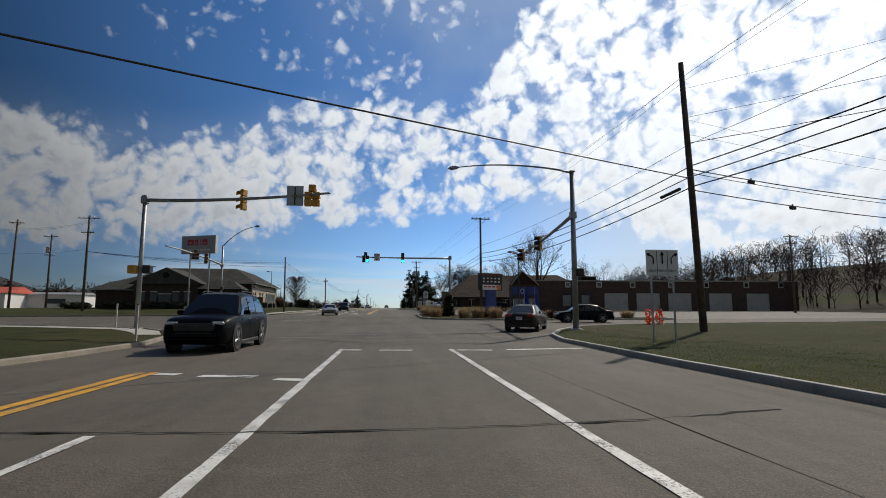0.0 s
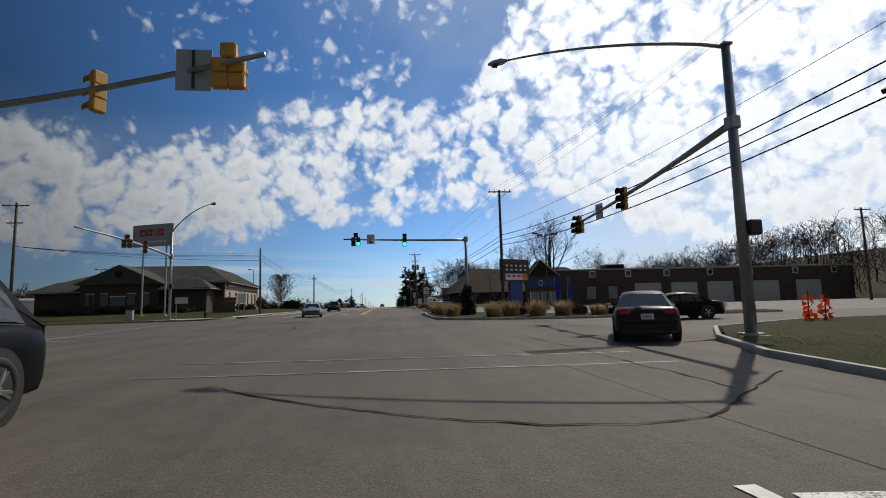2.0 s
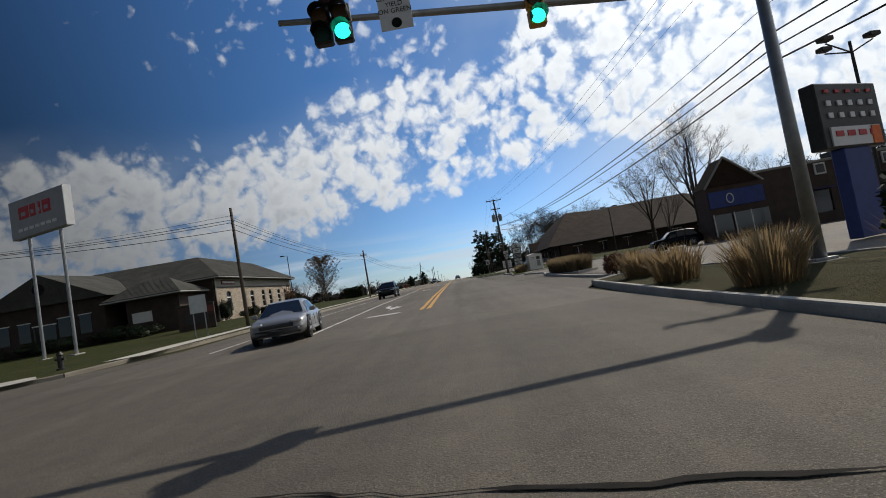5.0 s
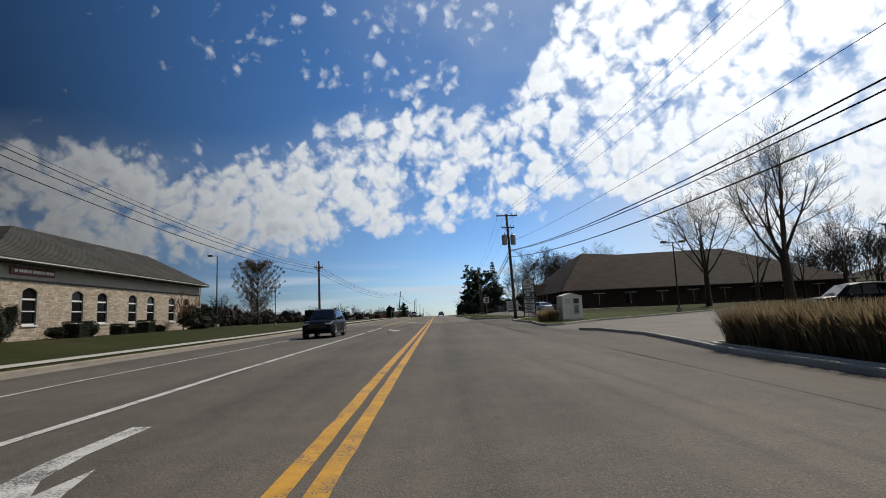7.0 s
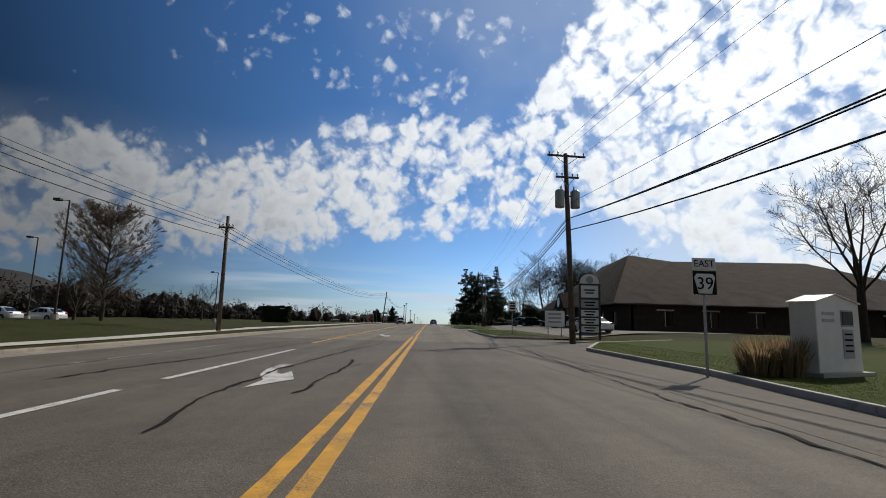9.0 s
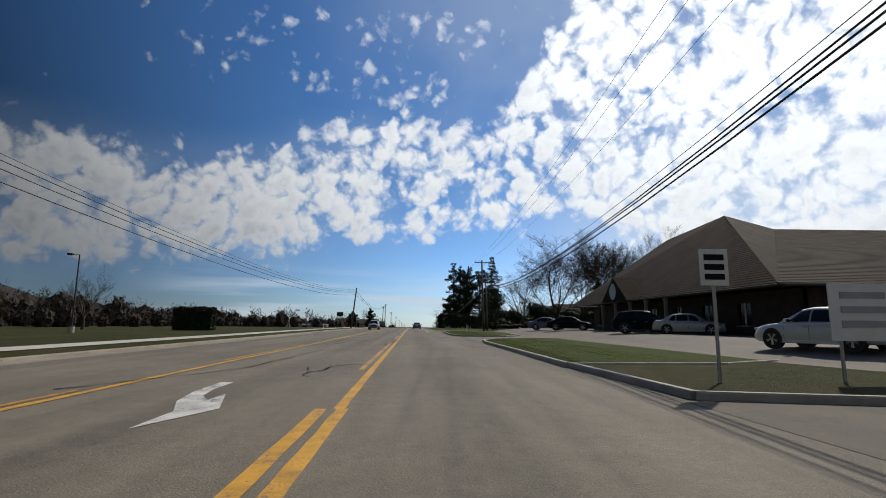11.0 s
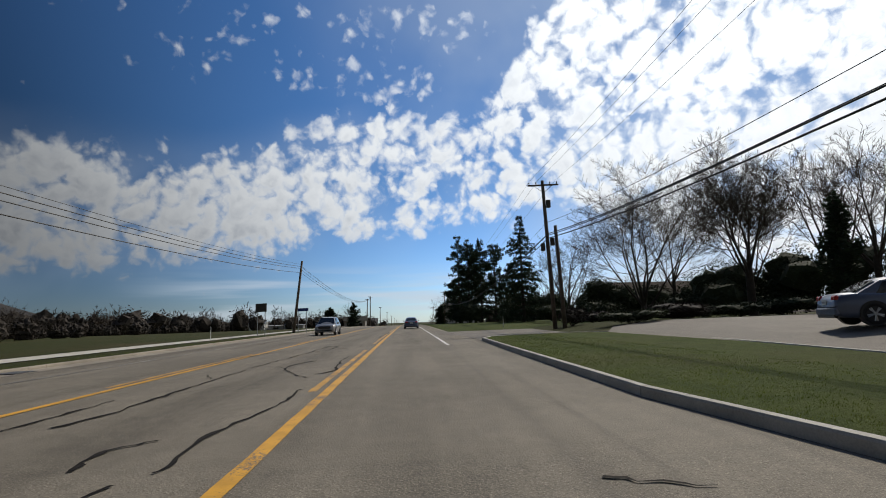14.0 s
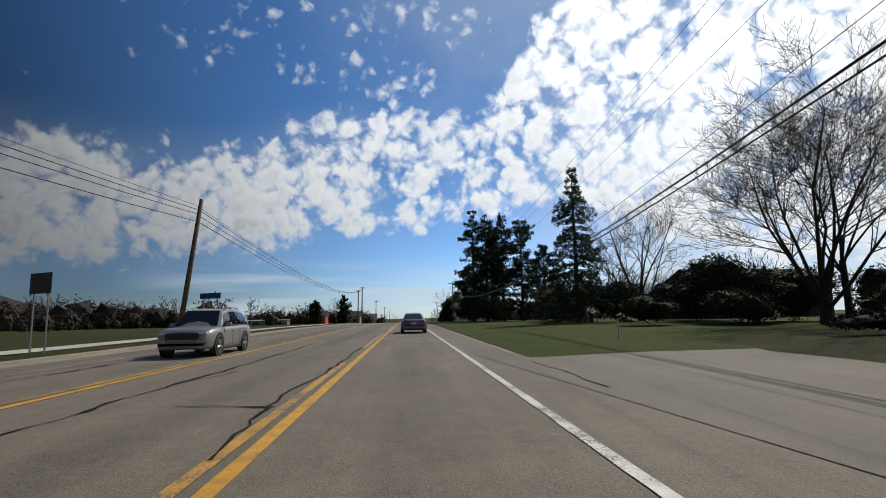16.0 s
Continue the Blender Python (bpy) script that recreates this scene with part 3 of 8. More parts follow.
def crack(points, w=0.06):
    """A tar-sealed crack or a painted pole shadow: a thin uneven ribbon."""
    rnd = random.Random(int(points[0][0] * 100 + points[0][1] * 10))
    for _ in range(2):                       # round the bends
        cut = [points[0]]
        for (xa, ya), (xb, yb) in zip(points, points[1:]):
            cut += [(xa * 0.75 + xb * 0.25, ya * 0.75 + yb * 0.25), (xa * 0.25 + xb * 0.75, ya * 0.25 + yb * 0.75)]
        points = cut + [points[-1]]
    pts, drift = [], 0.0
    for (x0, y0), (x1, y1) in zip(points, points[1:]):
        n = max(1, int(math.hypot(x1 - x0, y1 - y0) / 0.22))
        for k in range(n):
            t = k / n
            drift = drift * 0.8 + rnd.gauss(0, 0.03)
            pts.append(Vector((x0 + (x1 - x0) * t + drift + rnd.gauss(0, 0.008), y0 + (y1 - y0) * t + rnd.gauss(0, 0.02))))
    pts.append(Vector(points[-1]))
    verts, faces = [], []
    for i, p in enumerate(pts):
        d = (pts[min(i + 1, len(pts) - 1)] - pts[max(i - 1, 0)]).normalized()
        s = Vector((-d.y, d.x)) * w * rnd.uniform(0.22, 1.0) * (1.25 if noise.noise((p.x, p.y * 0.7, 2.0)) > 0 else 0.7)
        verts += [(p.x + s.x, p.y + s.y, zr(p.y) + 0.013), (p.x - s.x, p.y - s.y, zr(p.y) + 0.013)]
        if i:
            faces.append((2 * i - 2, 2 * i - 1, 2 * i + 1, 2 * i))
    return link_mesh("tar_seam", verts, faces, TAR, road)


CRACKS_AND_SHADOW = [
    # The first two follow the signal pole's lamp-arm and mast-arm shadows, painted as tar.
    [(-3.2, 22.3), (-0.7, 19.7), (1.2, 18.6), (2.9, 18.2), (4.6, 19.8), (6.3, 21.3)],
    [(4.7, 30.6), (4.6, 26.0), (4.5, 20.0)],
    [(-7.5, 6.3), (-4.2, 6.0), (-1.0, 5.6), (2.4, 5.7), (5.0, 6.2)],
    [(-5.2, 36.5), (-4.75, 39.8), (-4.87, 41.2), (-5.47, 43.6), (-5.14, 44.8)], [(-7.4, 38.0), (-7.2, 41.5), (-7.12, 43.5), (-7.46, 47.8)], [(-6.5, 49.4), (-3.2, 49.0), (-0.66, 48.2), (2.0, 47.6)],
    [(-3.6, 135.3), (-3.9, 136.1), (-3.4, 136.9), (-3.5, 138.4), (-2.3, 138.8)], [(-7.6, 133.0), (-5.8, 136.5), (-5.4, 139.5), (-5.2, 146.0)],
    [(-2.5, 151.8), (-2.9, 153.8), (-2.4, 155.7), (-2.3, 160.0)], [(-6.4, 150.0), (-5.6, 153.0), (-5.2, 160.5)], [(-6.0, 156.0), (-6.1, 168.0), (-5.9, 178.0)],
    [(-3.1, 180.4), (-3.8, 181.7), (-4.4, 183.6), (-3.7, 185.2)], [(-3.0, 181.0), (-2.6, 181.9), (-2.8, 182.8), (-2.9, 186.8)], [(-5.2, 183.5), (-4.9, 188.0), (-4.6, 194.0)],
    [(-4.7, 190.2), (-3.7, 191.6), (-3.0, 193.0)], [(-4.4, 191.0), (-4.1, 193.5), (-4.9, 194.4)], [(-4.1, 188.8), (-3.5, 189.5), (-3.4, 190.8)],
    [(-2.6, 202.5), (-2.9, 206.5), (-2.6, 211.0), (-2.7, 219.0)], [(-4.2, 205.5), (-2.7, 205.2)], [(-5.6, 200.0), (-5.4, 206.0), (-5.2, 213.0), (-5.3, 224.0)],
    [(-5.8, 163.5), (-4.8, 166.0), (-4.3, 168.0)], [(-3.4, 170.0), (-3.2, 173.0)], [(-4.3, 100.0), (-4.9, 104.5), (-4.4, 113.0), (-3.7, 120.0)],
    [(-3.5, 103.0), (-3.4, 107.0), (-3.6, 110.0)], [(-0.2, 122.5), (0.8, 121.7), (2.3, 121.6)], [(-8.2, 104.0), (-7.6, 112.0), (-7.0, 120.0)],
    [(-3.0, 173.3), (-3.1, 174.1), (-3.1, 175.3), (-2.9, 176.3), (-2.8, 178.4)], [(-5.4, 175.6), (-5.1, 176.8), (-5.2, 179.2), (-5.2, 182.9)], [(-3.8, 173.5), (-4.0, 174.2), (-3.6, 174.6)],
    [(2.5, 206.0), (2.4, 211.0)], [(0.6, 172.5), (1.3, 172.2)], [(-9.6, 195.0), (-9.4, 214.0)], [(-7.0, 187.0), (-6.2, 192.0)], [(2.9, 90.0), (2.7, 108.0), (3.0, 121.0)],
]
for line in CRACKS_AND_SHADOW:
    crack(line, 0.032 if line[0][1] < 60 else 0.042)
rc = random.Random(61)
for line in CRACKS_AND_SHADOW:                          # short side branches
    for (xa, ya), (xb, yb) in zip(line[1:], line[2:]):
        if rc.random() < 0.55 and ya > 95:
            t, side, reach = rc.uniform(0.1, 0.6), rc.choice((-1, 1)), rc.uniform(0.35, 0.8)
            x0, y0 = xa + (xb - xa) * t, ya + (yb - ya) * t
            crack([(x0, y0), (x0 + side * reach * 0.5, y0 + rc.uniform(0.2, 0.9)), (x0 + side * reach, y0 + rc.uniform(0.6, 1.8))], 0.022)


def manhole(x, y):
    bm = bmesh.new()
    bmesh.ops.create_cone(bm, cap_ends=True, segments=20, radius1=0.36, radius2=0.35, depth=0.01, matrix=Matrix.Translation((x, y, zr(y) + 0.012)))
    return tagged(part("manhole_cover", bm, DARK_STEEL), "dark cast-iron manhole cover set in the asphalt", "manhole")


manhole(1.6, 168.0)


# ---------------------------------------------------------------- kerbs, walks and islands
def kerb_line(name, points, label, width=0.17, height=0.15, closed=False, material=None):
    """A concrete kerb along a line in plan, with a rounded top edge, made of cast lengths with open joints."""
    pts = [Vector(p) for p in points]
    if closed:
        pts.append(pts[0])
    host = tagged(new(name), label, "kerb", "road kerbs", "structure")
    path = [pts[0]]
    for a, b in zip(pts, pts[1:]):
        n = max(1, round((b - a).length / 3.0))
        path += [a + (b - a) * (k + 1) / n for k in range(n)]
    for a, b in zip(path, path[1:]):
        d = (b - a).normalized()
        s = Vector((-d.y, d.x)) * width / 2
        a2, b2 = a + d * 0.008, b - d * 0.008
        bm = bmesh.new()
        rows = []
        for p in (a2, b2):
            z = zr(p.y)
            rows.append([bm.verts.new((p.x + s.x * u, p.y + s.y * u, z + h)) for u, h in ((-1, -0.1), (-0.9, height - 0.03), (-0.72, height), (0.72, height), (0.9, height - 0.03), (1, -0.1))])
        for k in range(6):
            bm.faces.new((rows[0][k], rows[0][(k + 1) % 6], rows[1][(k + 1) % 6], rows[1][k]))
        bm.faces.new(rows[0][::-1])
        bm.faces.new(rows[1])
        part("kerb_stone", bm, material or CONCRETE, host)
    return host


def arc(cx, cy, r, a0, a1, n=7):
    return [(cx + r * math.cos(radians(a0 + (a1 - a0) * k / (n - 1))), cy + r * math.sin(radians(a0 + (a1 - a0) * k / (n - 1)))) for k in range(n)]


def raised(name, outline, material, label, category="ground", lift=0.12, land=False):
    """A raised bed: a top surface inside its kerb."""
    return flat_shape(name, outline, material, lift, label=label, category=category, land=land)


# west side
near_corner = [(-9.6, -60), (-9.1, 8), (-8.7, 15), (-8.7, 19.5), (-9.5, 23.6), (-11.0, 27.2), (-13.5, 30.5), (-20, 34), (-42, 41)]
kerb_line("near_corner_kerb", near_corner, "worn tan concrete kerb round the grassed street corner", material=GUTTER)
raised("corner_verge", [(-9.7, -60), (-9.2, 8), (-8.8, 15), (-8.8, 19.5), (-9.6, 23.5), (-11.1, 27.1), (-13.6, 30.4), (-20, 33.8), (-42, 40.8), (-60, 40), (-60, -60)], GRASS, "clipped verge grass on the street corner", lift=0.13)
raised("corner_walk", [(-9.9, 23.9), (-11.3, 27.0), (-13.7, 30.0), (-20, 33.2), (-40, 40.0), (-40.3, 39.0), (-20.3, 32.0), (-14.6, 29.2), (-12.4, 26.4), (-11.0, 23.9)], CONCRETE, "pale concrete corner footway with a kerb ramp", "pavement", 0.15)
west = [(-50, 57), (-24, 61), (-18.0, 60.5), (-15.4, 63.5), (-13.8, 69), (-13.2, 76), (-13.1, 100), (-13.05, 340)]
kerb_line("west_kerb", west, "long worn tan concrete kerb beside the road", height=0.11, material=GUTTER)
sheet("west_gutter", [(y, -13.0, -12.15) for y in dense([76, 340])], GUTTER, 0.006, "tan concrete gutter strip stained with grit", "gutter")
raised("west_verge", [(-50, 57.2), (-24, 61.2), (-18.0, 60.7), (-15.5, 63.6), (-13.95, 69), (-13.35, 76), (-13.25, 100), (-13.2, 340), (-26, 340), (-26, 130), (-60, 122), (-60, 57)], GRASS, "verge grass with bare straw-coloured patches", lift=0.10, land=True)


def footway(y):
    """Outer and inner edge of the west footway, which swings away from the kerb beyond the bank."""
    away = float(ease(y, 112, 138))
    return (-15.2 if y > 72 else -15.7) - 2.2 * away, -14.0 - 1.35 * away


sheet("west_footway", [(y, *footway(y)) for y in dense([66, 112, 118, 124, 130, 138, 340])], WALK, 0.135, "narrow pale concrete footway beside the road", "pavement")
for y in range(68, 260, 3):
    sheet("walk_joint", [(v, footway(v)[0] + 0.02, footway(v)[1] - 0.02) for v in (y, y + 0.03)], GUTTER, 0.139, parent=bpy.data.objects["west_footway"])
flat_shape("ramp_pad", [(-20.2, 60.8), (-16.8, 60.6), (-15.6, 62.6), (-17, 64.2), (-20.3, 63.2)], CONCRETE, 0.135, label="pale concrete ramp pad round the signal pole", category="pavement")
# east side
east_near = [(6.5, -60), (6.6, 11), (7.0, 20), (7.6, 23.2), (9.4, 27.3), (12, 31.2), (18, 34.2), (60, 39.5)]
kerb_line("east_near_kerb", east_near, "concrete kerb round the grassed near corner")
raised("east_near_verge", [(6.6, -60), (6.7, 11), (7.1, 20), (7.7, 23.0), (9.5, 27.1), (12.1, 31.0), (18, 34.0), (60, 39.3), (60, -60)], GRASS, "sunlit green corner lawn beside the road", lift=0.12)
gas_bed = [(3.8, 63.4), (3.4, 56), (3.3, 49.5), (4.0, 46.5), (6.0, 44.8), (12, 43.5), (26, 44.5), (26.4, 46.2), (12, 50), (8, 58), (6.6, 63.0), (5.0, 64.6)]
kerb_line("planting_bed_kerb", gas_bed, "concrete kerb round a planting bed on the street corner", closed=True)
raised("planting_bed", [(x * 0.995 + 0.03, y * 0.999 + 0.04) for x, y in gas_bed], FIELD, "dry mulched planting bed on the street corner", lift=0.11)
flat_shape("station_lot", [(5.4, 93.2), (6.4, 87), (6.2, 70), (6.4, 64), (8, 58), (12, 50), (26, 46), (110, 50), (110, 128), (30, 128), (20, 113.8), (10.3, 105.6), (5.1, 99.7), (5.1, 95)], LOT, 0.006, label="pale worn asphalt forecourt and parking lot", category="parking lot")
bed2 = [(5.3, 80.8), (5.1, 75.2), (5.9, 74.5), (7.3, 75.6), (7.5, 80.2), (6.6, 81.6)]
flat_shape("side_lane", [(3.2, 62), (3.8, 63.5), (5.0, 64.7), (6.4, 63.4), (6.2, 70), (6.4, 87), (5.4, 93.3), (5.1, 99.8), (3.2, 100)], ASPHALT, 0.004, label="worn asphalt strip between lane and forecourt", category="road")
kerb_line("forecourt_kerb", [(5.45, 93.0), (6.0, 91.6), (6.2, 87), (5.5, 82.5), (4.98, 79.5), (4.9, 70), (5.1, 65.2)], "low concrete kerb between road and forecourt", 0.17, 0.12)
kerb_line("hedge_bed_kerb", bed2, "low concrete kerb round a bed of dry grasses", closed=True)
isl_a = [(5.2, 99.9), (5.55, 104.4), (5.95, 108), (5.9, 118), (9.0, 126), (12, 129), (24, 141), (34, 150), (34, 128), (20, 114), (10.2, 105.7), (6.4, 100.4)]
kerb_line("lawn_island_kerb", isl_a, "low concrete kerb round a lawn beside the entrance", closed=True)
raised("lawn_island", [(x, y + 0.05) for x, y in isl_a], LAWN, "green lawn between two parking entrances", lift=0.11)
flat_shape("entrance_apron", [(3.2, 100), (5.1, 99.8), (5.45, 104.4), (5.85, 108), (5.8, 118), (8.9, 126.2), (12, 129.3), (7.5, 131.5), (3.2, 133)], ASPHALT, 0.005, label="worn asphalt entrance apron with tar joints", category="road")
raised("pole_verge", [(3.5, 132.0), (7.5, 131.0), (16, 138), (14, 146), (8, 140), (3.4, 138.5)], GRASS, "small grass verge round a utility pole", lift=0.10)
kerb_line("pole_verge_kerb", [(7.5, 131.0), (3.5, 131.9), (3.3, 137.9)], "low concrete kerb beside the entrance")
flat_shape("north_lot", [(3.2, 133), (16, 138), (24, 141), (34, 150), (60, 150), (60, 200), (12, 200), (7.0, 190), (6.0, 177), (5.4, 172.4), (5.2, 171.2), (3.2, 170.9)], LOT, 0.007, label="pale asphalt parking lot before a low building", category="parking lot", land=True)
isl_b = [(3.2, 138.0), (3.3, 150), (3.3, 155), (3.6, 158.5), (4.9, 161.8), (8.3, 164.2), (12.5, 160), (14.2, 154), (13.5, 146), (12.5, 140.5), (8, 138.2)]
kerb_line("oval_island_kerb", isl_b, "concrete kerb round a sunlit oval lawn", closed=True)
raised("oval_island", [(x * 0.99 + 0.06, y + 0.04) for x, y in isl_b], LAWN, "bright green oval lawn inside a kerb", lift=0.12)
isl_c = [(2.95, 194.4), (2.75, 186), (2.6, 176), (3.0, 172.4), (4.4, 170.9), (7.4, 171.0), (9.2, 173.3), (9.6, 178), (10.4, 186), (11.4, 196.4), (8.5, 197.6), (5.0, 197.0), (3.6, 196.0)]
kerb_line("long_island_kerb", isl_c, "concrete kerb round a narrow lawn strip", closed=True)
raised("long_island", [(x * 0.99 + 0.05, y) for x, y in isl_c], LAWN, "narrow green lawn strip inside a kerb", lift=0.12)
flat_shape("drive_apron", [(2.75, 200), (2.9, 194), (4, 192.5), (12.5, 192.5), (40, 199.5), (40, 206), (40, 216), (6.3, 215), (2.7, 214), (2.4, 214), (1.2, 214), (2.7, 201)], LOT, 0.008, label="pale concrete-coloured driveway mouth", category="driveway")
flat_shape("shoulder", [(3.1, 213), (2.4, 213), (2.3, 330), (3.1, 330)], GUTTER, 0.006, label="gritty shoulder beside the edge line", category="road")
raised("far_lawn", [(2.6, 212), (6.3, 213), (40, 214), (60, 260), (60, 330), (2.5, 330)], LAWN, "broad lawn in front of dark evergreens", lift=0.012)


def within(x, y, outline):
    hit = False
    for (xa, ya), (xb, yb) in zip(outline, outline[1:] + outline[:1]):
        if (ya > y) != (yb > y) and x < xa + (xb - xa) * (y - ya) / (yb - ya):
            hit = not hit
    return hit


def blades(name, outline, reach, count, seed, lift, label, height=0.038, side=1):
    """Short uneven grass blades on the strip of a lawn nearest to the road."""
    rnd = random.Random(seed)
    ys = [p[1] for p in outline]
    edge = min(p[0] for p in outline) if side > 0 else max(p[0] for p in outline)
    verts, faces = [], []
    while len(faces) < count:
        x, y = edge + side * reach * rnd.random() ** 1.4, rnd.uniform(min(ys), max(ys))
        if not within(x, y, outline):
            continue
        z = zr(y) + lift - 0.005
        tuft = rnd.uniform(0.6, 1.5) * (0.7 + 0.6 * noise.noise((x * 0.9, y * 0.9, 3.0)))
        for _ in range(3):
            a = rnd.uniform(0, 6.283)
            px, py = x + rnd.gauss(0, 0.03), y + rnd.gauss(0, 0.03)
            dx, dy, h = math.cos(a) * 0.008, math.sin(a) * 0.008, height * tuft * rnd.uniform(0.5, 1.2)
            i = len(verts)
            verts += [(px - dx, py - dy, z), (px + dx, py + dy, z), (px + rnd.gauss(0, 0.3) * h, py + rnd.gauss(0, 0.3) * h, z + h)]
            faces.append((i, i + 1, i + 2))
    return tagged(link_mesh(name, verts, faces, BLADE), label, "grass", kind="stuff")


BLADE = matter("grass_blade", (0.075, 0.110, 0.022), (0.150, 0.180, 0.050), 0.8, 0.6, 9.0, 0.0, spec=0.2)
thin(BLADE, 0.45)
blades("lawn_grass", isl_b, 4.5, 24000, 401, 0.12, "short spring grass on the oval lawn")
blades("lawn_grass", isl_c, 4.5, 24000, 402, 0.12, "short spring grass on the narrow lawn strip")
blades("lawn_grass", isl_a, 5.0, 24000, 403, 0.11, "short spring grass on the entrance lawn")
blades("verge_grass", [(6.75, -5), (6.8, 11), (7.2, 20), (7.8, 23.0), (9.6, 27.1), (14, 30), (14, -5)], 6.0, 24000, 404, 0.12, "short grass on the near corner lawn")
blades("verge_grass", [(-13.2, 66), (-13.2, 230), (-14.0, 230), (-14.0, 66)], 0.8, 24000, 405, 0.10, "ragged grass strip between kerb and footway", side=-1)

# ---------------------------------------------------------------- poles and wires
def insulator(bm, x, y, z):
    add_tube(bm, [(x, y, z), (x, y, z + 0.08), (x, y, z + 0.1), (x, y, z + 0.2)], [0.03, 0.03, 0.06, 0.045], 6)


def utility_pole(x, y, height, lean=(0.0, 0.0), arms=(), label="weathered wooden utility pole", r=0.17, cans=0, z=None, turn=0.0, boxes=()):
    """A wooden pole; arms: (height, half length); cans: transformers below the arms."""
    t = thing("utility_pole", x, y, zg(x, y) + 0.1 if z is None else z, turn, label, "utility pole", "utility poles")
    at = lambda h: (lean[0] * h / height, lean[1] * h / height, h)
    part("pole", tube([at(-0.3), at(height * 0.5), at(height)], [r, r * 0.86, r * 0.7], 10), POLE_WOOD, t, smooth=True)
    for h, half in arms:
        cx, cy, cz = at(h)
        part("crossarm", box((2 * half, 0.10, 0.12), (cx, cy - 0.16, cz), bevel=0.01), POLE_WOOD, t)
        for k in (-0.9, -0.45, 0.45, 0.9):
            bm = bmesh.new()
            insulator(bm, cx + half * k, cy - 0.16, cz + 0.06)
            part("insulator", bm, ALU, t, smooth=True)
        for s in (-1, 1):
            part("brace", tube([(cx + s * half * 0.6, cy - 0.2, cz - 0.05), (cx, cy - 0.18, cz - 0.6)], 0.02, 5), STEEL, t)
    for k in range(cans):
        cx, cy, cz = at(height - 3.0)
        s = -1 if k == 0 else 1
        bm = bmesh.new()
        add_tube(bm, [(cx + s * 0.5, cy - 0.05, cz - 0.55), (cx + s * 0.5, cy - 0.05, cz - 0.5), (cx + s * 0.5, cy - 0.05, cz + 0.5), (cx + s * 0.5, cy - 0.05, cz + 0.58)], [0.26, 0.3, 0.3, 0.22], 14)
        add_tube(bm, [(cx + s * 0.42, cy - 0.05, cz + 0.55), (cx + s * 0.42, cy - 0.05, cz + 0.85)], [0.06, 0.04], 7)
        can = part("transformer", bm, STEEL, t, "grey steel transformer can")
        part("bracket", box((0.35, 0.1, 0.08), (cx + s * 0.2, cy - 0.05, cz + 0.2)), DARK_STEEL, can)
    for h, sx in boxes:
        cx, cy, cz = at(h)
        part("equipment_box", box((0.32, 0.3, 0.6), (cx + sx, cy - 0.1, cz), bevel=0.03), DARK_STEEL, t)
    return t


def wire(a, b, sag, r=0.02, label="black overhead cable slung between poles", n=14):
    """A cable that sags between two points."""
    a, b = Vector(a), Vector(b)
    pts = [a.lerp(b, k / n) - Vector((0, 0, sag * 4 * (k / n) * (1 - k / n))) for k in range(n + 1)]
    return tagged(part("overhead_cable", tube(pts, r, 5), CABLE, smooth=True), label, "cable", "overhead cables")


POLE_E = (57.0, 33.2)
POLE_N, POLE_F, POLE_T, POLE_R, POLE_R4 = (15.95, 24.5), (11.7, 63.4), (7.3, 125.5), (10.35, 207.0), (10.4, 323.0)
utility_pole(*POLE_N, 14.35, (-0.45, 0.0), (), "tall weathered utility pole with many cables on the corner lawn", 0.19, boxes=())
utility_pole(*POLE_F, 12.3, (0, 0), ((12.1, 1.2),), "wooden utility pole with one crossarm beside the price sign", 0.17)
utility_pole(*POLE_T, 11.9, (-0.3, 0.15), ((11.7, 1.25), (10.3, 0.75)), "wooden utility pole carrying two grey transformers", 0.19, cans=2, turn=6)
utility_pole(*POLE_R, 11.5, (-0.3, 0.0), ((11.1, 1.2),), "leaning wooden utility pole with a crossarm", 0.18, boxes=((9.6, 0.3), (6.2, -0.4), (6.6, 0.35)), turn=-8)
utility_pole(10.8, 206.0, 7.65, (-0.25, 0), (), "short stub pole leaning beside a taller one", 0.17)
utility_pole(*POLE_R4, 9.6, (0.1, 0), ((9.3, 1.1), (8.2, 0.8)), "far wooden utility pole with crossarms")
utility_pole(12.2, 420, 10.0, (0, 0), ((9.6, 1.1),), "far wooden utility pole with crossarms", z=-2.0)
utility_pole(-15.7, 80.6, 8.5, (-0.15, 0.3), (), "slim dark utility pole beside the footway", 0.14)
utility_pole(-15.3, 128.9, 7.8, (0, 0), ((7.0, 0.5),), "slim dark utility pole beside the footway", 0.15)
utility_pole(-13.6, 227.4, 8.2, (0.85, 0.3), (), "dark utility pole leaning towards the road", 0.16)
utility_pole(-13.4, 330.0, 8.5, (0.2, 0), ((8.2, 0.6),), "slim far-off wooden utility pole")
utility_pole(-12.6, 333.0, 9.5, (0.1, 0), ((9.2, 0.6),), "slim far-off wooden utility pole")
for k in range(6):
    utility_pole(-13.0 + 0.3 * k, 400 + 70 * k, 9.0, (0.1, 0), ((8.7, 0.6),), "far slim utility pole", z=zr(400 + 70 * k))
utility_pole(-43.7, 79, 14.0, (0, 0), ((13.6, 1.5), (11.5, 0.9)), "tall wooden utility pole with a crossarm over the lawn", 0.2)
utility_pole(-64, 104, 14.0, (0, 0), ((13.6, 1.3), (10.0, 0.9)), "tall wooden utility pole far across the lawn", 0.2, cans=1)
utility_pole(-61, 90, 14.6, (0.2, 0), ((14.0, 1.2),), "tall wooden utility pole far across the lawn", 0.2)
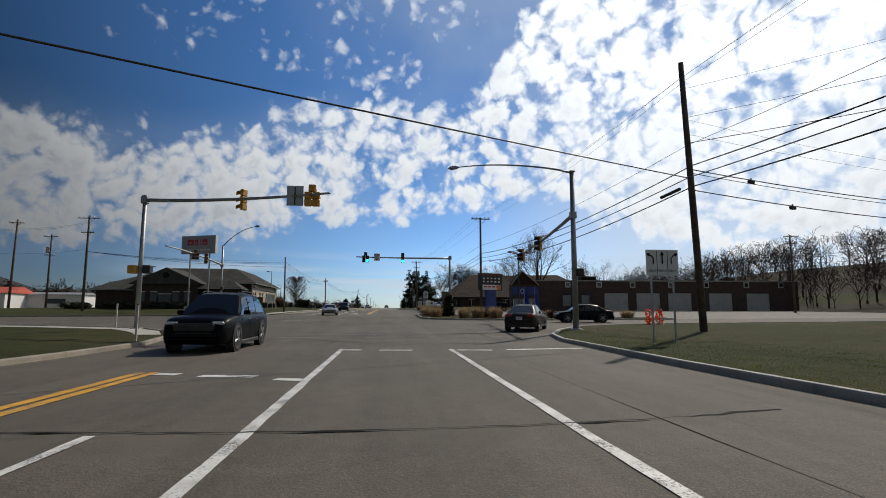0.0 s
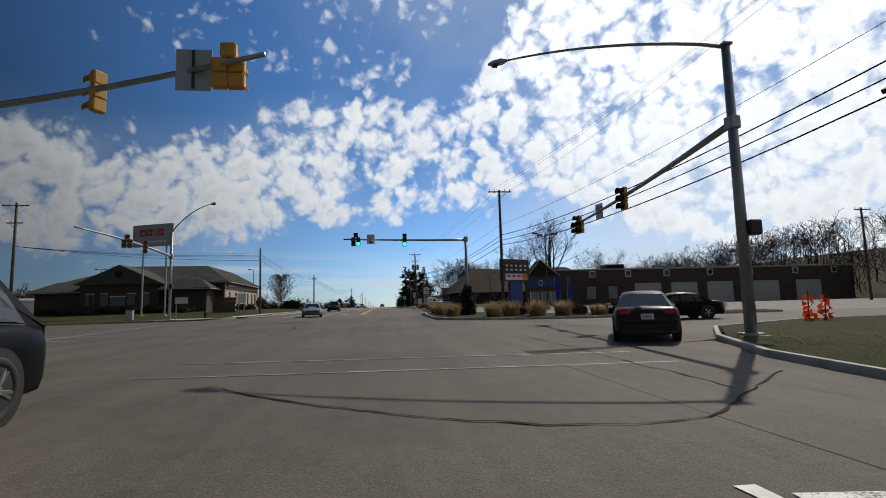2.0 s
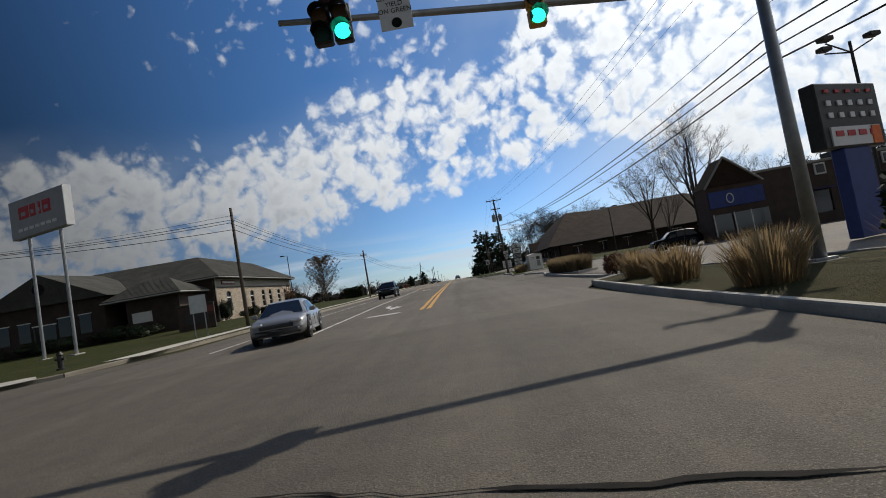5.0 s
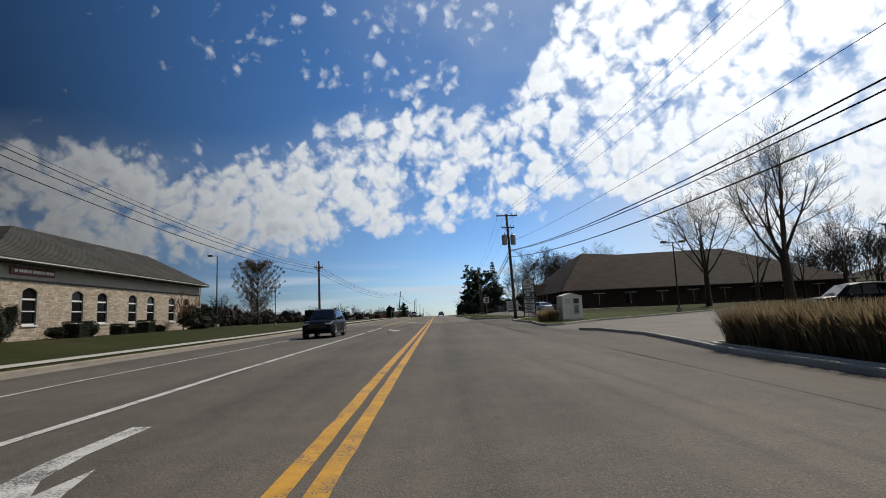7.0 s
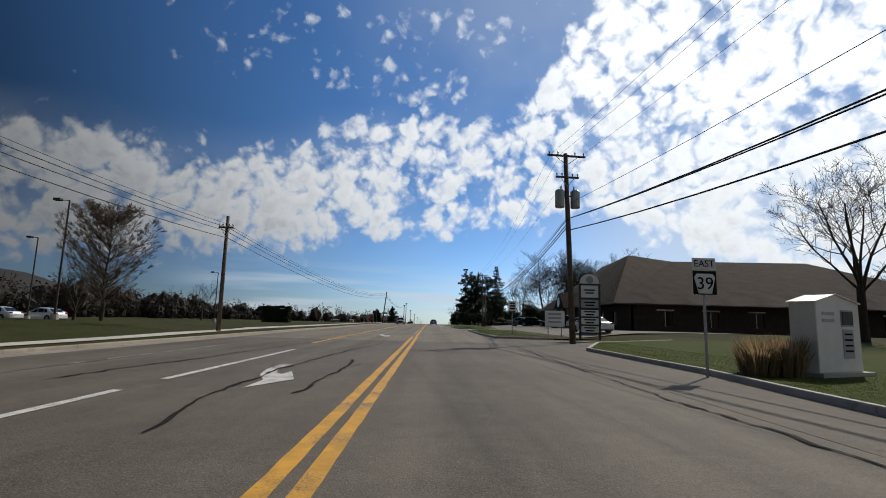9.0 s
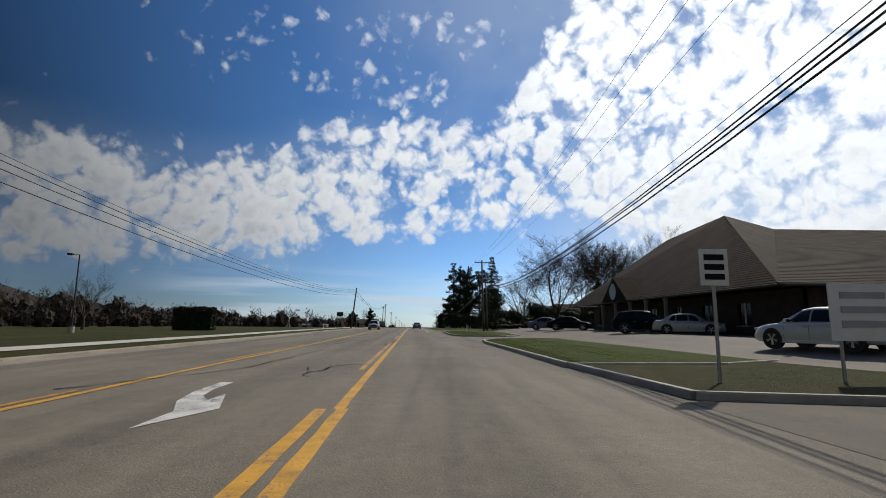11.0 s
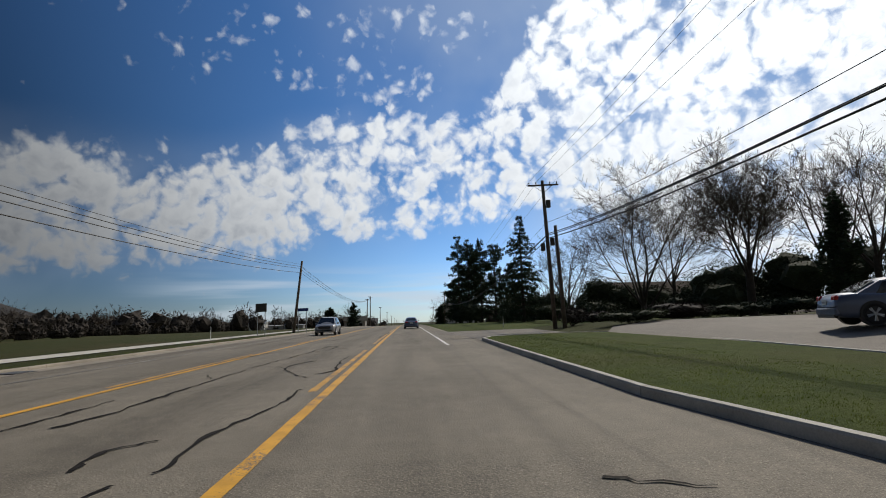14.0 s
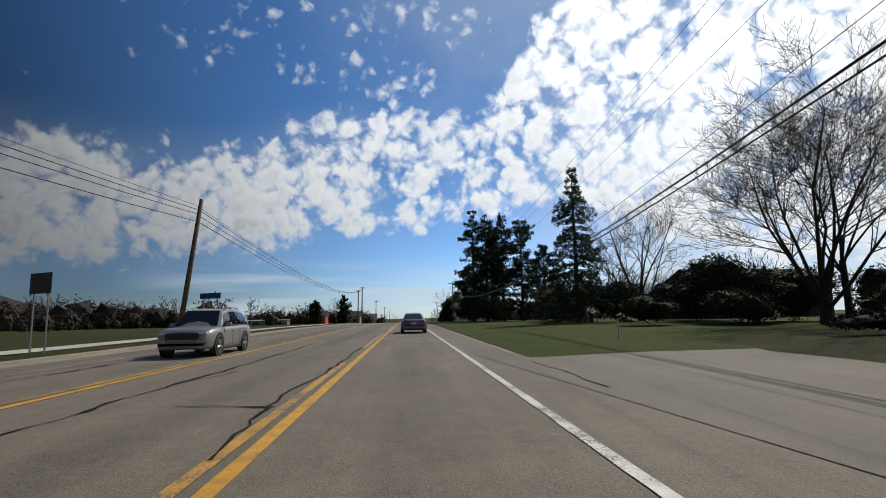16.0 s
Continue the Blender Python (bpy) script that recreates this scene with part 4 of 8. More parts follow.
utility_pole(62, 72, 12.0, (0, 0), ((11.7, 1.2), (10.6, 0.8)), "utility pole at the foot of the wooded hill", 0.17)
utility_pole(*POLE_E, 11.0, (0, 0), ((10.7, 1.1),), "utility pole on the lawn beside the side street", 0.17)


def run(points, sag, r, n=14):
    for a, b in zip(points, points[1:]):
        wire(a, b, sag * (Vector(b) - Vector(a)).length / 45.0, r, n=n)


zN, zF, zT, zR = zg(*POLE_N), zg(*POLE_F), zg(*POLE_T), zg(*POLE_R)
BACK = (14.5, -40)
for dx, h, r in ((-1.0, 12.3, 0.008), (-0.3, 12.4, 0.008), (1.0, 12.3, 0.008)):
    run([(BACK[0] + dx, BACK[1], 12.6), (POLE_N[0] - 0.42 + dx * 0.2, POLE_N[1], zN + h + 1.2), (POLE_F[0] + dx, POLE_F[1] - 0.2, zF + h), (POLE_T[0] - 0.3 + dx, POLE_T[1], zT + h - 0.4),
         (POLE_R[0] - 0.3 + dx, POLE_R[1], zR + h - 0.7), (POLE_R4[0] + dx, POLE_R4[1], 10.2)], 0.7, r)
for dx, h, hT, hR, r, sag in ((0.12, 8.0, 7.8, 7.35, 0.030, 0.9), (-0.14, 7.4, 7.7, 7.15, 0.026, 0.86), (0.1, 7.0, 7.05, 7.0, 0.032, 1.0), (0.0, 9.0, 8.7, 8.2, 0.012, 0.6)):
    run([(BACK[0] + dx, BACK[1], 8.4), (POLE_N[0] - 0.25 + dx, POLE_N[1], zN + 1.3 + (h - 1.3) * 1.12), (POLE_F[0] + dx, POLE_F[1], zF + h - 0.2), (POLE_T[0] - 0.2 + dx, POLE_T[1], zT + hT)], sag, r)
    run([(POLE_T[0] - 0.2 + dx, POLE_T[1], zT + 7.45 + 0.3 * (hT - 7.1)), (POLE_R[0] - 0.2 + dx, POLE_R[1], zR + hR), (POLE_R4[0] + dx, POLE_R4[1], 7.4)], 1.05, r)
for dx, h, r in ((-0.1, 7.6, 0.012), (0.1, 7.3, 0.02), (-0.1, 7.1, 0.02), (0.08, 6.6, 0.022)):
    run([(-44, 79, 9.5), (-15.8 + dx, 80.6, h + 0.9), (-15.3 + dx, 128.9, h + 0.5), (-12.95 + dx, 227.6, h + 1.3), (-13.3 + dx, 330, 8.6)], 0.75, r)
# the heavy cable across the road, and those along the side street
wire((-60, -20, 5.2), (POLE_N[0] - 0.25, POLE_N[1], zN + 8.1), 0.4, 0.03, "thick black cable slung across the road", 26)
for h, h2, r in ((8.3, 8.8, 0.03), (8.1, 8.5, 0.02), (7.2, 7.6, 0.03), (11.0, 11.0, 0.008), (10.2, 10.6, 0.008)):
    wire((POLE_N[0] - 0.3, POLE_N[1], zN + h + 0.3), (*POLE_E, zg(*POLE_E) + h2), 0.8, r)
    wire((*POLE_E, zg(*POLE_E) + h2), (62, 72, zg(62, 72) + h2), 0.6, r)
for h, r in ((11.4, 0.008), (9.8, 0.012), (8.4, 0.02)):
    wire((POLE_N[0] - 0.35, POLE_N[1], zN + h + 1.6), (44, -8, h + 2.5), 0.7, r)
for h in (13.8, 13.6, 9.8):
    wire((-43.7, 79, h), (-61, 90, h + 0.4), 0.3, 0.012)
    wire((-61, 90, h + 0.4), (-140, 110, h), 0.9, 0.012)
splice = thing("cable_splice", 0, 0, 0, 0, "black splice case hung on an overhead cable", "splice case")
part("case", tube([(15.62, 25.4, 7.66), (15.45, 27.0, 7.53)], 0.09, 8), CABLE, splice)


for share, h, h2 in ((0.10, 8.6, 8.8), (0.17, 7.5, 7.6)):
    a, b = Vector((POLE_N[0] - 0.3, POLE_N[1], zN + h)), Vector((*POLE_E, zg(*POLE_E) + h2))
    p = a.lerp(b, share) - Vector((0, 0, 3.2 * share * (1 - share) + 0.10))
    tap = thing("cable_tap", *p, 12, "small dark tap box hung under a cable", "splice case", "cable taps")
    part("case", box((0.42, 0.16, 0.20), bevel=0.03), CABLE, tap)
    part("clamp", box((0.05, 0.06, 0.12), (0, 0, 0.15)), DARK_STEEL, tap)

# ---------------------------------------------------------------- traffic signals
GREEN_ON = lamp_matter("green_signal_light", (0.02, 1.0, 0.55), 3.0)
RED_OFF = matter("unlit_red_lens", (0.06, 0.008, 0.008), (0.09, 0.012, 0.012), 0.3)
AMBER_OFF = matter("unlit_amber_lens", (0.09, 0.045, 0.008), (0.12, 0.06, 0.012), 0.3)
GREEN_OFF = matter("unlit_green_lens", (0.006, 0.04, 0.025), (0.01, 0.06, 0.04), 0.3)


def signal_head(parent, x, y, z, turn, lit=False, wide=False, housing=None, hood=None):
    """A three-light head that faces its own -y; wide: five lights, two columns below one."""
    housing = housing or SIGNAL_Y
    hood = hood or BLACK
    m = Matrix.Translation((x, y, z)) @ Matrix.Rotation(radians(turn), 4, "Z")
    cells = [(0, 0.36, RED_OFF), (0, 0, AMBER_OFF), (0, -0.36, GREEN_ON if lit else GREEN_OFF)]
    if wide:
        cells = [(0, 0.36, RED_OFF), (-0.19, 0, AMBER_OFF), (-0.19, -0.36, GREEN_OFF), (0.19, 0, AMBER_OFF), (0.19, -0.36, GREEN_ON if lit else GREEN_OFF)]
    head = None
    for cx, cz, lens in cells:
        bm = bmesh.new()
        add_box(bm, (cx, 0, cz), (0.35, 0.2, 0.35), m, 0.03)
        body = part("signal_section", bm, housing, parent)
        bm = bmesh.new()
        bmesh.ops.create_cone(bm, cap_ends=True, segments=18, radius1=0.15, radius2=0.15, depth=0.03, matrix=m @ Matrix.Translation((cx, -0.105, cz)) @ Matrix.Rotation(radians(90), 4, "X"))
        part("lens", bm, lens, body)
        bm = bmesh.new()
        ring = [[], []]
        for k in range(15):
            a = radians(-30 + 240 * k / 14)
            for j, d in enumerate((-0.1, -0.36)):
                ring[j].append(bm.verts.new(m @ Vector((cx + 0.165 * math.cos(a), d, cz + 0.165 * math.sin(a) - (0.03 if j else 0)))))
        for k in range(14):
            bm.faces.new((ring[0][k], ring[0][k + 1], ring[1][k + 1], ring[1][k]))
        bmesh.ops.solidify(bm, geom=bm.faces[:], thickness=0.008)
        part("visor", bm, hood, body)


def mast_pole(name, x, y, height, arm, label, arm_end=None, thick=0.14, lamp=None):
    """A steel pole; arm: (height, dx, dy, rise) of its signal arm; lamp: (dx, dy, rise) of a luminaire arm at the top."""
    z0 = zr(y) + 0.12
    t = thing(name, x, y, z0, 0, label, "signal pole", "signal poles")
    part("pole", tube([(0, 0, 0), (0, 0, height)], [thick, thick * 0.72], 14), STEEL, t, smooth=True)
    part("base_plate", box((0.5, 0.5, 0.06), (0, 0, 0.03), bevel=0.01), STEEL, t)
    part("foundation", box((0.75, 0.75, 0.12), (0, 0, -0.06), bevel=0.02), CONCRETE, t)
    part("cap", box((thick * 1.9, thick * 1.9, 0.1), (0, 0, height + 0.03), bevel=0.03), STEEL, t)
    h, dx, dy, rise = arm
    pts = [(dx * k / 8, dy * k / 8, h + rise * (1 - (1 - k / 8) ** 2)) for k in range(9)]
    part("mast_arm", tube(pts, [0.11 - 0.055 * k / 8 for k in range(9)], 10), STEEL, t, smooth=True)
    part("arm_flange", box((0.34, 0.34, 0.4), (0, 0, h), bevel=0.03), STEEL, t)
    if lamp:
        lx, ly, lr = lamp
        pts = [(lx * k / 10, ly * k / 10, height - 0.05 + lr * math.sin(radians(90 * k / 10)) ** 0.8 if k else height - 0.05) for k in range(11)]
        part("lamp_arm", tube(pts, [0.06 - 0.028 * k / 10 for k in range(11)], 8), STEEL, t, smooth=True)
        d = Vector((lx, ly, 0)).normalized()
        e = Vector(pts[-1])
        lum = part("luminaire", tube([e - d * 0.1, e + d * 0.1, e + d * 0.45, e + d * 0.62], [0.05, 0.12, 0.11, 0.04], 8), ALU, t)
        part("lamp_glass", box((0.2, 0.28, 0.03), tuple(e + d * 0.35 - Vector((0, 0, 0.1)))), GLASS, lum)
    on = lambda k: Vector((dx * k, dy * k, h + rise * (1 - (1 - k) ** 2)))
    return t, on


def panel(parent, name, w, h, at, turn, material, label="", thick=0.02):
    bm = box((w, thick, h), (0, 0, 0), Matrix.Translation(at) @ Matrix.Rotation(radians(turn), 4, "Z"), 0.004)
    return part(name, bm, material, parent, label)


def write(parent, body, size, at, turn, material, name="lettering"):
    """Letters on a panel that faces its own -y."""
    c = bpy.data.curves.new(name, "FONT")
    c.body, c.size, c.align_x, c.align_y, c.extrude = body, size, "CENTER", "CENTER", 0.002
    c.materials.append(material)
    ob = new(name, c)
    ob.parent = parent
    ob.matrix_local = Matrix.Translation(at) @ Matrix.Rotation(radians(turn), 4, "Z") @ Matrix.Rotation(radians(90), 4, "X")
    return ob


SIGN_WHITE = matter("sign_white", (0.66, 0.67, 0.68), (0.76, 0.77, 0.78), 0.5, 2.0, 40.0, 0.02)
SIGN_BLACK = matter("sign_black", (0.010, 0.010, 0.010), (0.02, 0.02, 0.02), 0.85, 2.0, 40.0, 0.02, spec=0.1)
ORANGE = matter("orange_mesh", (0.70, 0.14, 0.03), (0.85, 0.22, 0.06), 0.7, 5.0, 50.0, 0.1)

# near west pole: its arm reaches over the oncoming lanes, heads seen from behind
near_w, on = mast_pole("signal_pole", -13.6, 29.7, 7.35, (7.15, 10.8, -5.4, -0.55), "grey steel signal pole with a long mast arm overhead")
for k, wide in ((0.57, False), (0.915, True)):
    p = on(k)
    signal_head(near_w, p.x, p.y + 0.12, p.z - 0.02, 180 + (62 if not wide else 0), False, wide, hood=SIGNAL_Y)
p = on(0.845)
panel(near_w, "sign_panel", 0.80, 1.0, (p.x - 0.12, p.y + 0.1, p.z + 0.02), 0, ALU, "blank aluminium back of a sign")
part("stiffener", box((0.05, 0.04, 0.9), (p.x - 0.12, p.y + 0.05, p.z + 0.02)), DARK_STEEL, near_w)
for dx, turn in ((-0.35, 60), (0.42, -90)):
    bm = bmesh.new()
    add_box(bm, (dx, -0.1, 3.25), (0.42, 0.42, 0.46), None, 0.04)
    part("walk_signal", bm, SIGNAL_Y if dx < 0 else BLACK, near_w, "boxy pedestrian signal")
# near east pole: luminaire over our lanes, arm down the side street
near_e, on = mast_pole("signal_pole", 10.2, 27.0, 8.75, (6.3, 1.2, 16.5, -0.6), "tall grey steel signal pole with a street lamp arm", lamp=(-6.0, 3.6, 1.15), thick=0.17)
for k in (0.50, 0.90):
    p = on(k)
    signal_head(near_e, p.x, p.y, p.z - 0.1, -78, False, k > 0.8, housing=SIGNAL_Y)
p = on(0.68)
panel(near_e, "sign_panel", 0.62, 0.8, (p.x - 0.1, p.y, p.z - 0.05), -80, SIGN_WHITE, "white sign on the mast arm")
write(near_e, "LEFT TURN\nYIELD\nON GREEN", 0.13, (p.x - 0.125, p.y, p.z), -80, SIGN_BLACK)
bm = box((0.4, 0.4, 0.44), (0.25, -0.1, 3.1), bevel=0.04)
part("walk_signal", bm, BLACK, near_e, "boxy pedestrian signal")
# far east pole: arm over our lanes with lit green heads
far_e, on = mast_pole("signal_pole", 6.95, 56.7, 6.55, (6.35, -10.3, -2.2, -0.15), "grey steel signal pole with a mast arm carrying green signals", thick=0.16)
for k, wide in ((0.52, False), (0.905, True)):
    p = on(k)
    signal_head(far_e, p.x, p.y - 0.15, p.z - 0.02, 0, True, wide, housing=BLACK if wide else SIGNAL_Y)
p = on(0.79)
panel(far_e, "sign_panel", 0.62, 0.78, (p.x, p.y - 0.16, p.z + 0.02), 0, SIGN_WHITE, "white regulatory sign on the mast arm")
write(far_e, "LEFT TURN\nYIELD\nON GREEN", 0.13, (p.x, p.y - 0.175, p.z + 0.13), 0, SIGN_BLACK)
bm = bmesh.new()
bmesh.ops.create_cone(bm, cap_ends=True, segments=18, radius1=0.1, radius2=0.1, depth=0.006, matrix=Matrix.Translation((p.x, p.y - 0.175, p.z - 0.24)) @ Matrix.Rotation(radians(90), 4, "X"))
part("disc", bm, SIGN_BLACK, far_e, "dark round spot under the words")
# far west pole: lamp on top, arm over the side street
far_w, on = mast_pole("signal_pole", -19.4, 62.2, 8.0, (5.75, -1.2, -12.7, 0.75), "grey steel signal pole with a curved lamp arm beside the lawn", lamp=(4.6, -3.7, 1.9), thick=0.14)
for k in (0.33, 0.53):
    p = on(k)
    signal_head(far_w, p.x, p.y - 0.1, p.z - 0.05, 30, False, k > 0.5)
bm = box((0.3, 0.4, 0.44), (0.15, -0.2, 3.0), bevel=0.04)
part("walk_signal", bm, BLACK, far_w, "boxy pedestrian signal")
part("push_button_post", tube([(0.9, -0.9, -0.1), (0.9, -0.9, 1.2), (0.92, -0.95, 1.35)], 0.035, 8), STEEL, far_w)

# ---------------------------------------------------------------- buildings
def quad_mesh(bm, pts):
    return bm.faces.new([bm.verts.new(p) for p in pts])


def wall_with_holes(length, height, holes, thick=0.25):
    """An upright wall along x, outer face at y = 0, with arched or square openings (x0, x1, z0, z1, arch)."""
    bm = bmesh.new()
    xs = sorted({0.0, length, *[v for h in holes for v in h[:2]]})
    zs = sorted({0.0, height, *[v for h in holes for v in h[2:4]]})
    solid = lambda x, z: not any(a < x < b and c < z < d for a, b, c, d, _ in holes)
    cell = {}
    for i in range(len(xs) - 1):
        for k in range(len(zs) - 1):
            if solid((xs[i] + xs[i + 1]) / 2, (zs[k] + zs[k + 1]) / 2):
                cell[i, k] = True
    for (i, k) in cell:
        x0, x1, z0, z1 = xs[i], xs[i + 1], zs[k], zs[k + 1]
        for y in (0.0, thick):
            quad_mesh(bm, [(x0, y, z0), (x1, y, z0), (x1, y, z1), (x0, y, z1)])
        for di, dk, e in ((-1, 0, ((x0, z0), (x0, z1))), (1, 0, ((x1, z0), (x1, z1))), (0, -1, ((x0, z0), (x1, z0))), (0, 1, ((x0, z1), (x1, z1)))):
            if (i + di, k + dk) not in cell:
                (a, b), (c, d) = e
                quad_mesh(bm, [(a, 0, b), (c, 0, d), (c, thick, d), (a, thick, b)])
    bmesh.ops.remove_doubles(bm, verts=bm.verts, dist=0.001)
    return bm


def arched_window(parent, x0, x1, z0, z1, m, bars=((0.69, 0.10), (0.37, 0.06), (0.02, 0.09))):
    """A tall window with a segmental arch, white bars and dark panes, set back in its wall."""
    w, mid = x1 - x0, (x0 + x1) / 2
    win = part("window", box((w, 0.05, z1 - z0), (mid, 0.14, (z0 + z1) / 2), m), GLASS, parent, "tall arched window with white bars")
    for x in (x0 + 0.025, x1 - 0.025):
        part("frame", box((0.05, 0.06, z1 - z0), (x, 0.11, (z0 + z1) / 2), m), DARK_STEEL, win)
    for share, thick in bars:
        part("glazing_bar", box((w - 0.06, 0.08, thick), (mid, 0.095, z0 + (z1 - z0) * share), m), WHITE_TRIM, win)
    bm = bmesh.new()
    n = 8
    rise = w * 0.22
    pts = [(x0 - 0.06 + (w + 0.12) * k / n, z1 - rise + rise * math.sin(math.pi * k / n)) for k in range(n + 1)]
    for k in range(n):
        (xa, za), (xb, zb) = pts[k], pts[k + 1]
        for y in (-0.012, 0.09):
            quad_mesh(bm, [m @ Vector((xa, y, za)), m @ Vector((xb, y, zb)), m @ Vector((xb, y, z1 + 0.14)), m @ Vector((xa, y, z1 + 0.14))])
        quad_mesh(bm, [m @ Vector((xa, -0.012, za)), m @ Vector((xb, -0.012, zb)), m @ Vector((xb, 0.09, zb)), m @ Vector((xa, 0.09, za))])
    part("arch", bm, BRICK_TRIM, win)
    part("sill", box((w + 0.12, 0.16, 0.09), (mid, -0.02, z0 - 0.05), m, 0.01), WHITE_TRIM, win)
    return win


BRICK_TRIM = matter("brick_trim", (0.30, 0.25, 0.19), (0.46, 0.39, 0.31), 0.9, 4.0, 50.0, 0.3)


def island_matter(name, cols, rough=0.9):
    """Masonry whose every piece has its own shade."""
    m = bpy.data.materials.new(name)
    m.use_nodes = True
    n = Nodes(m.node_tree)
    out = n.add("ShaderNodeOutputMaterial")
    b = n.add("ShaderNodeBsdfPrincipled")
    n.link(b.outputs[0], out.inputs[0])
    geo = n.add("ShaderNodeNewGeometry")
    ramp = n.add("ShaderNodeValToRGB")
    ramp.color_ramp.interpolation = "LINEAR"
    els = ramp.color_ramp.elements
    while len(els) < len(cols):
        els.new(0.5)
    for k, (e, c) in enumerate(zip(els, cols)):
        e.position, e.color = k / (len(cols) - 1), (*c, 1)
    n.link(geo.outputs["Random Per Island"], ramp.inputs[0])
    co = n.add("ShaderNodeTexCoord").outputs["Object"]
    g = n.noise(co, 30.0, 4.0, 0.7)
    n.link(n.mix(n.math("MULTIPLY", n.ramp(g, 0.4, 0.75), 0.35), ramp.outputs[0], (0.20, 0.16, 0.12, 1)), b.inputs["Base Color"])
    b.inputs["Roughness"].default_value = rough
    bp = n.add("ShaderNodeBump")
    bp.inputs["Strength"].default_value, bp.inputs["Distance"].default_value = 0.4, 0.01
    n.link(g, bp.inputs["Height"])
    n.link(bp.outputs[0], b.inputs["Normal"])
    return m


BUFF_ISLANDS = island_matter("buff_brick_courses", [(0.30, 0.23, 0.165), (0.42, 0.345, 0.26), (0.52, 0.45, 0.36), (0.38, 0.30, 0.22), (0.60, 0.54, 0.45), (0.45, 0.37, 0.29)])


def brick_course(length, height, holes, m, parent, material, bl=0.30, bh=0.095, seed=1):
    """Bricks in running bond proud of the wall, left out at openings, joined into one part."""
    rnd = random.Random(seed)
    verts, faces = [], []
    k, z = 0, 0.005
    while z + bh <= height:
        x = 0.005 - (bl / 2 if k % 2 else 0)
        while x < length:
            ln = bl * rnd.uniform(0.8, 1.2)
            a, b = max(0.0, x), min(length, x + ln - 0.014)
            if b - a > 0.04 and not any(b > h[0] and a < h[1] and z + bh > h[2] and z < h[3] for h in holes):
                d = -0.014 - rnd.random() * 0.012
                i = len(verts)
                verts += [m @ Vector(p) for p in ((a, 0.01, z), (b, 0.01, z), (b, 0.01, z + bh - 0.014), (a, 0.01, z + bh - 0.014), (a, d, z), (b, d, z), (b, d, z + bh - 0.014), (a, d, z + bh - 0.014))]
                faces += [(i + 4, i + 5, i + 6, i + 7), (i, i + 1, i + 5, i + 4), (i + 1, i + 2, i + 6, i + 5), (i + 2, i + 3, i + 7, i + 6), (i + 3, i, i + 4, i + 7)]
            x += ln
        z += bh
        k += 1
    ob = link_mesh("brickwork", verts, faces, material, parent)
    ob["kind"] = "stuff"
    return ob


def roof_hip(x0, x1, y0, y1, z0, ridge, parent, material, name="roof", thick=0.22, fascia=None):
    """A hipped roof over a rectangle; ridge: its two or four top points."""
    bm = bmesh.new()
    base = [(x0, y0, z0), (x1, y0, z0), (x1, y1, z0), (x0, y1, z0)]
    low = [bm.verts.new((x, y, z - thick)) for x, y, z in base]
    b = [bm.verts.new(p) for p in base]
    t = [bm.verts.new(p) for p in ridge]
    for k in range(4):
        bm.faces.new((low[k], low[(k + 1) % 4], b[(k + 1) % 4], b[k]))
    bm.faces.new(low[::-1])
    if len(t) == 2:
        if ridge[0][1] == ridge[1][1]:      # along x
            bm.faces.new((b[0], b[1], t[1], t[0])), bm.faces.new((b[1], b[2], t[1])), bm.faces.new((b[2], b[3], t[0], t[1])), bm.faces.new((b[3], b[0], t[0]))
        else:                                # along y
            bm.faces.new((b[0], b[1], t[0])), bm.faces.new((b[1], b[2], t[1], t[0])), bm.faces.new((b[2], b[3], t[1])), bm.faces.new((b[3], b[0], t[0], t[1]))
    else:
        for k in range(4):
            bm.faces.new((b[k], b[(k + 1) % 4], t[(k + 1) % 4], t[k]))
        bm.faces.new(t)
    ob = part(name, bm, material, parent)
    if fascia:
        for a, c in zip(base, base[1:] + base[:1]):
            d = (Vector(c) - Vector(a))
            o = Vector((d.y, -d.x, 0)).normalized() * 0.03
            p = [Vector(a) + o, Vector(c) + o]
            part("gutter", tube([p[0] - Vector((0, 0, 0.12)), p[1] - Vector((0, 0, 0.12))], 0.05, 6), fascia, ob)
    return ob


def shingle_rows(corners, rows, parent, material, course=0.0):
    """Thin raised courses on a roof slope with corners (eave a, eave b, top b, top a)."""
    a, b, tb, ta = [Vector(c) for c in corners]
    nrm = (b - a).cross(ta - a).normalized()
    if nrm.z < 0:
        nrm = -nrm
    verts, faces = [], []
    for k in range(rows):
        t0, t1 = k / rows, (k + 1) / rows
        i = len(verts)
        verts += [a.lerp(ta, t0) + nrm * 0.022, b.lerp(tb, t0) + nrm * 0.022, b.lerp(tb, t1) + nrm * 0.006, a.lerp(ta, t1) + nrm * 0.006, a.lerp(ta, t0), b.lerp(tb, t0)]
        faces += [(i, i + 1, i + 2, i + 3), (i + 4, i + 5, i + 1, i)]
    ob = link_mesh("shingle_layer", verts, faces, material, parent)
    ob["kind"] = "stuff"
    return ob


GUTTER_TRIM = matter("painted_gutter", (0.36, 0.35, 0.32), (0.46, 0.45, 0.42), 0.6, 2.0, 40.0, 0.05)


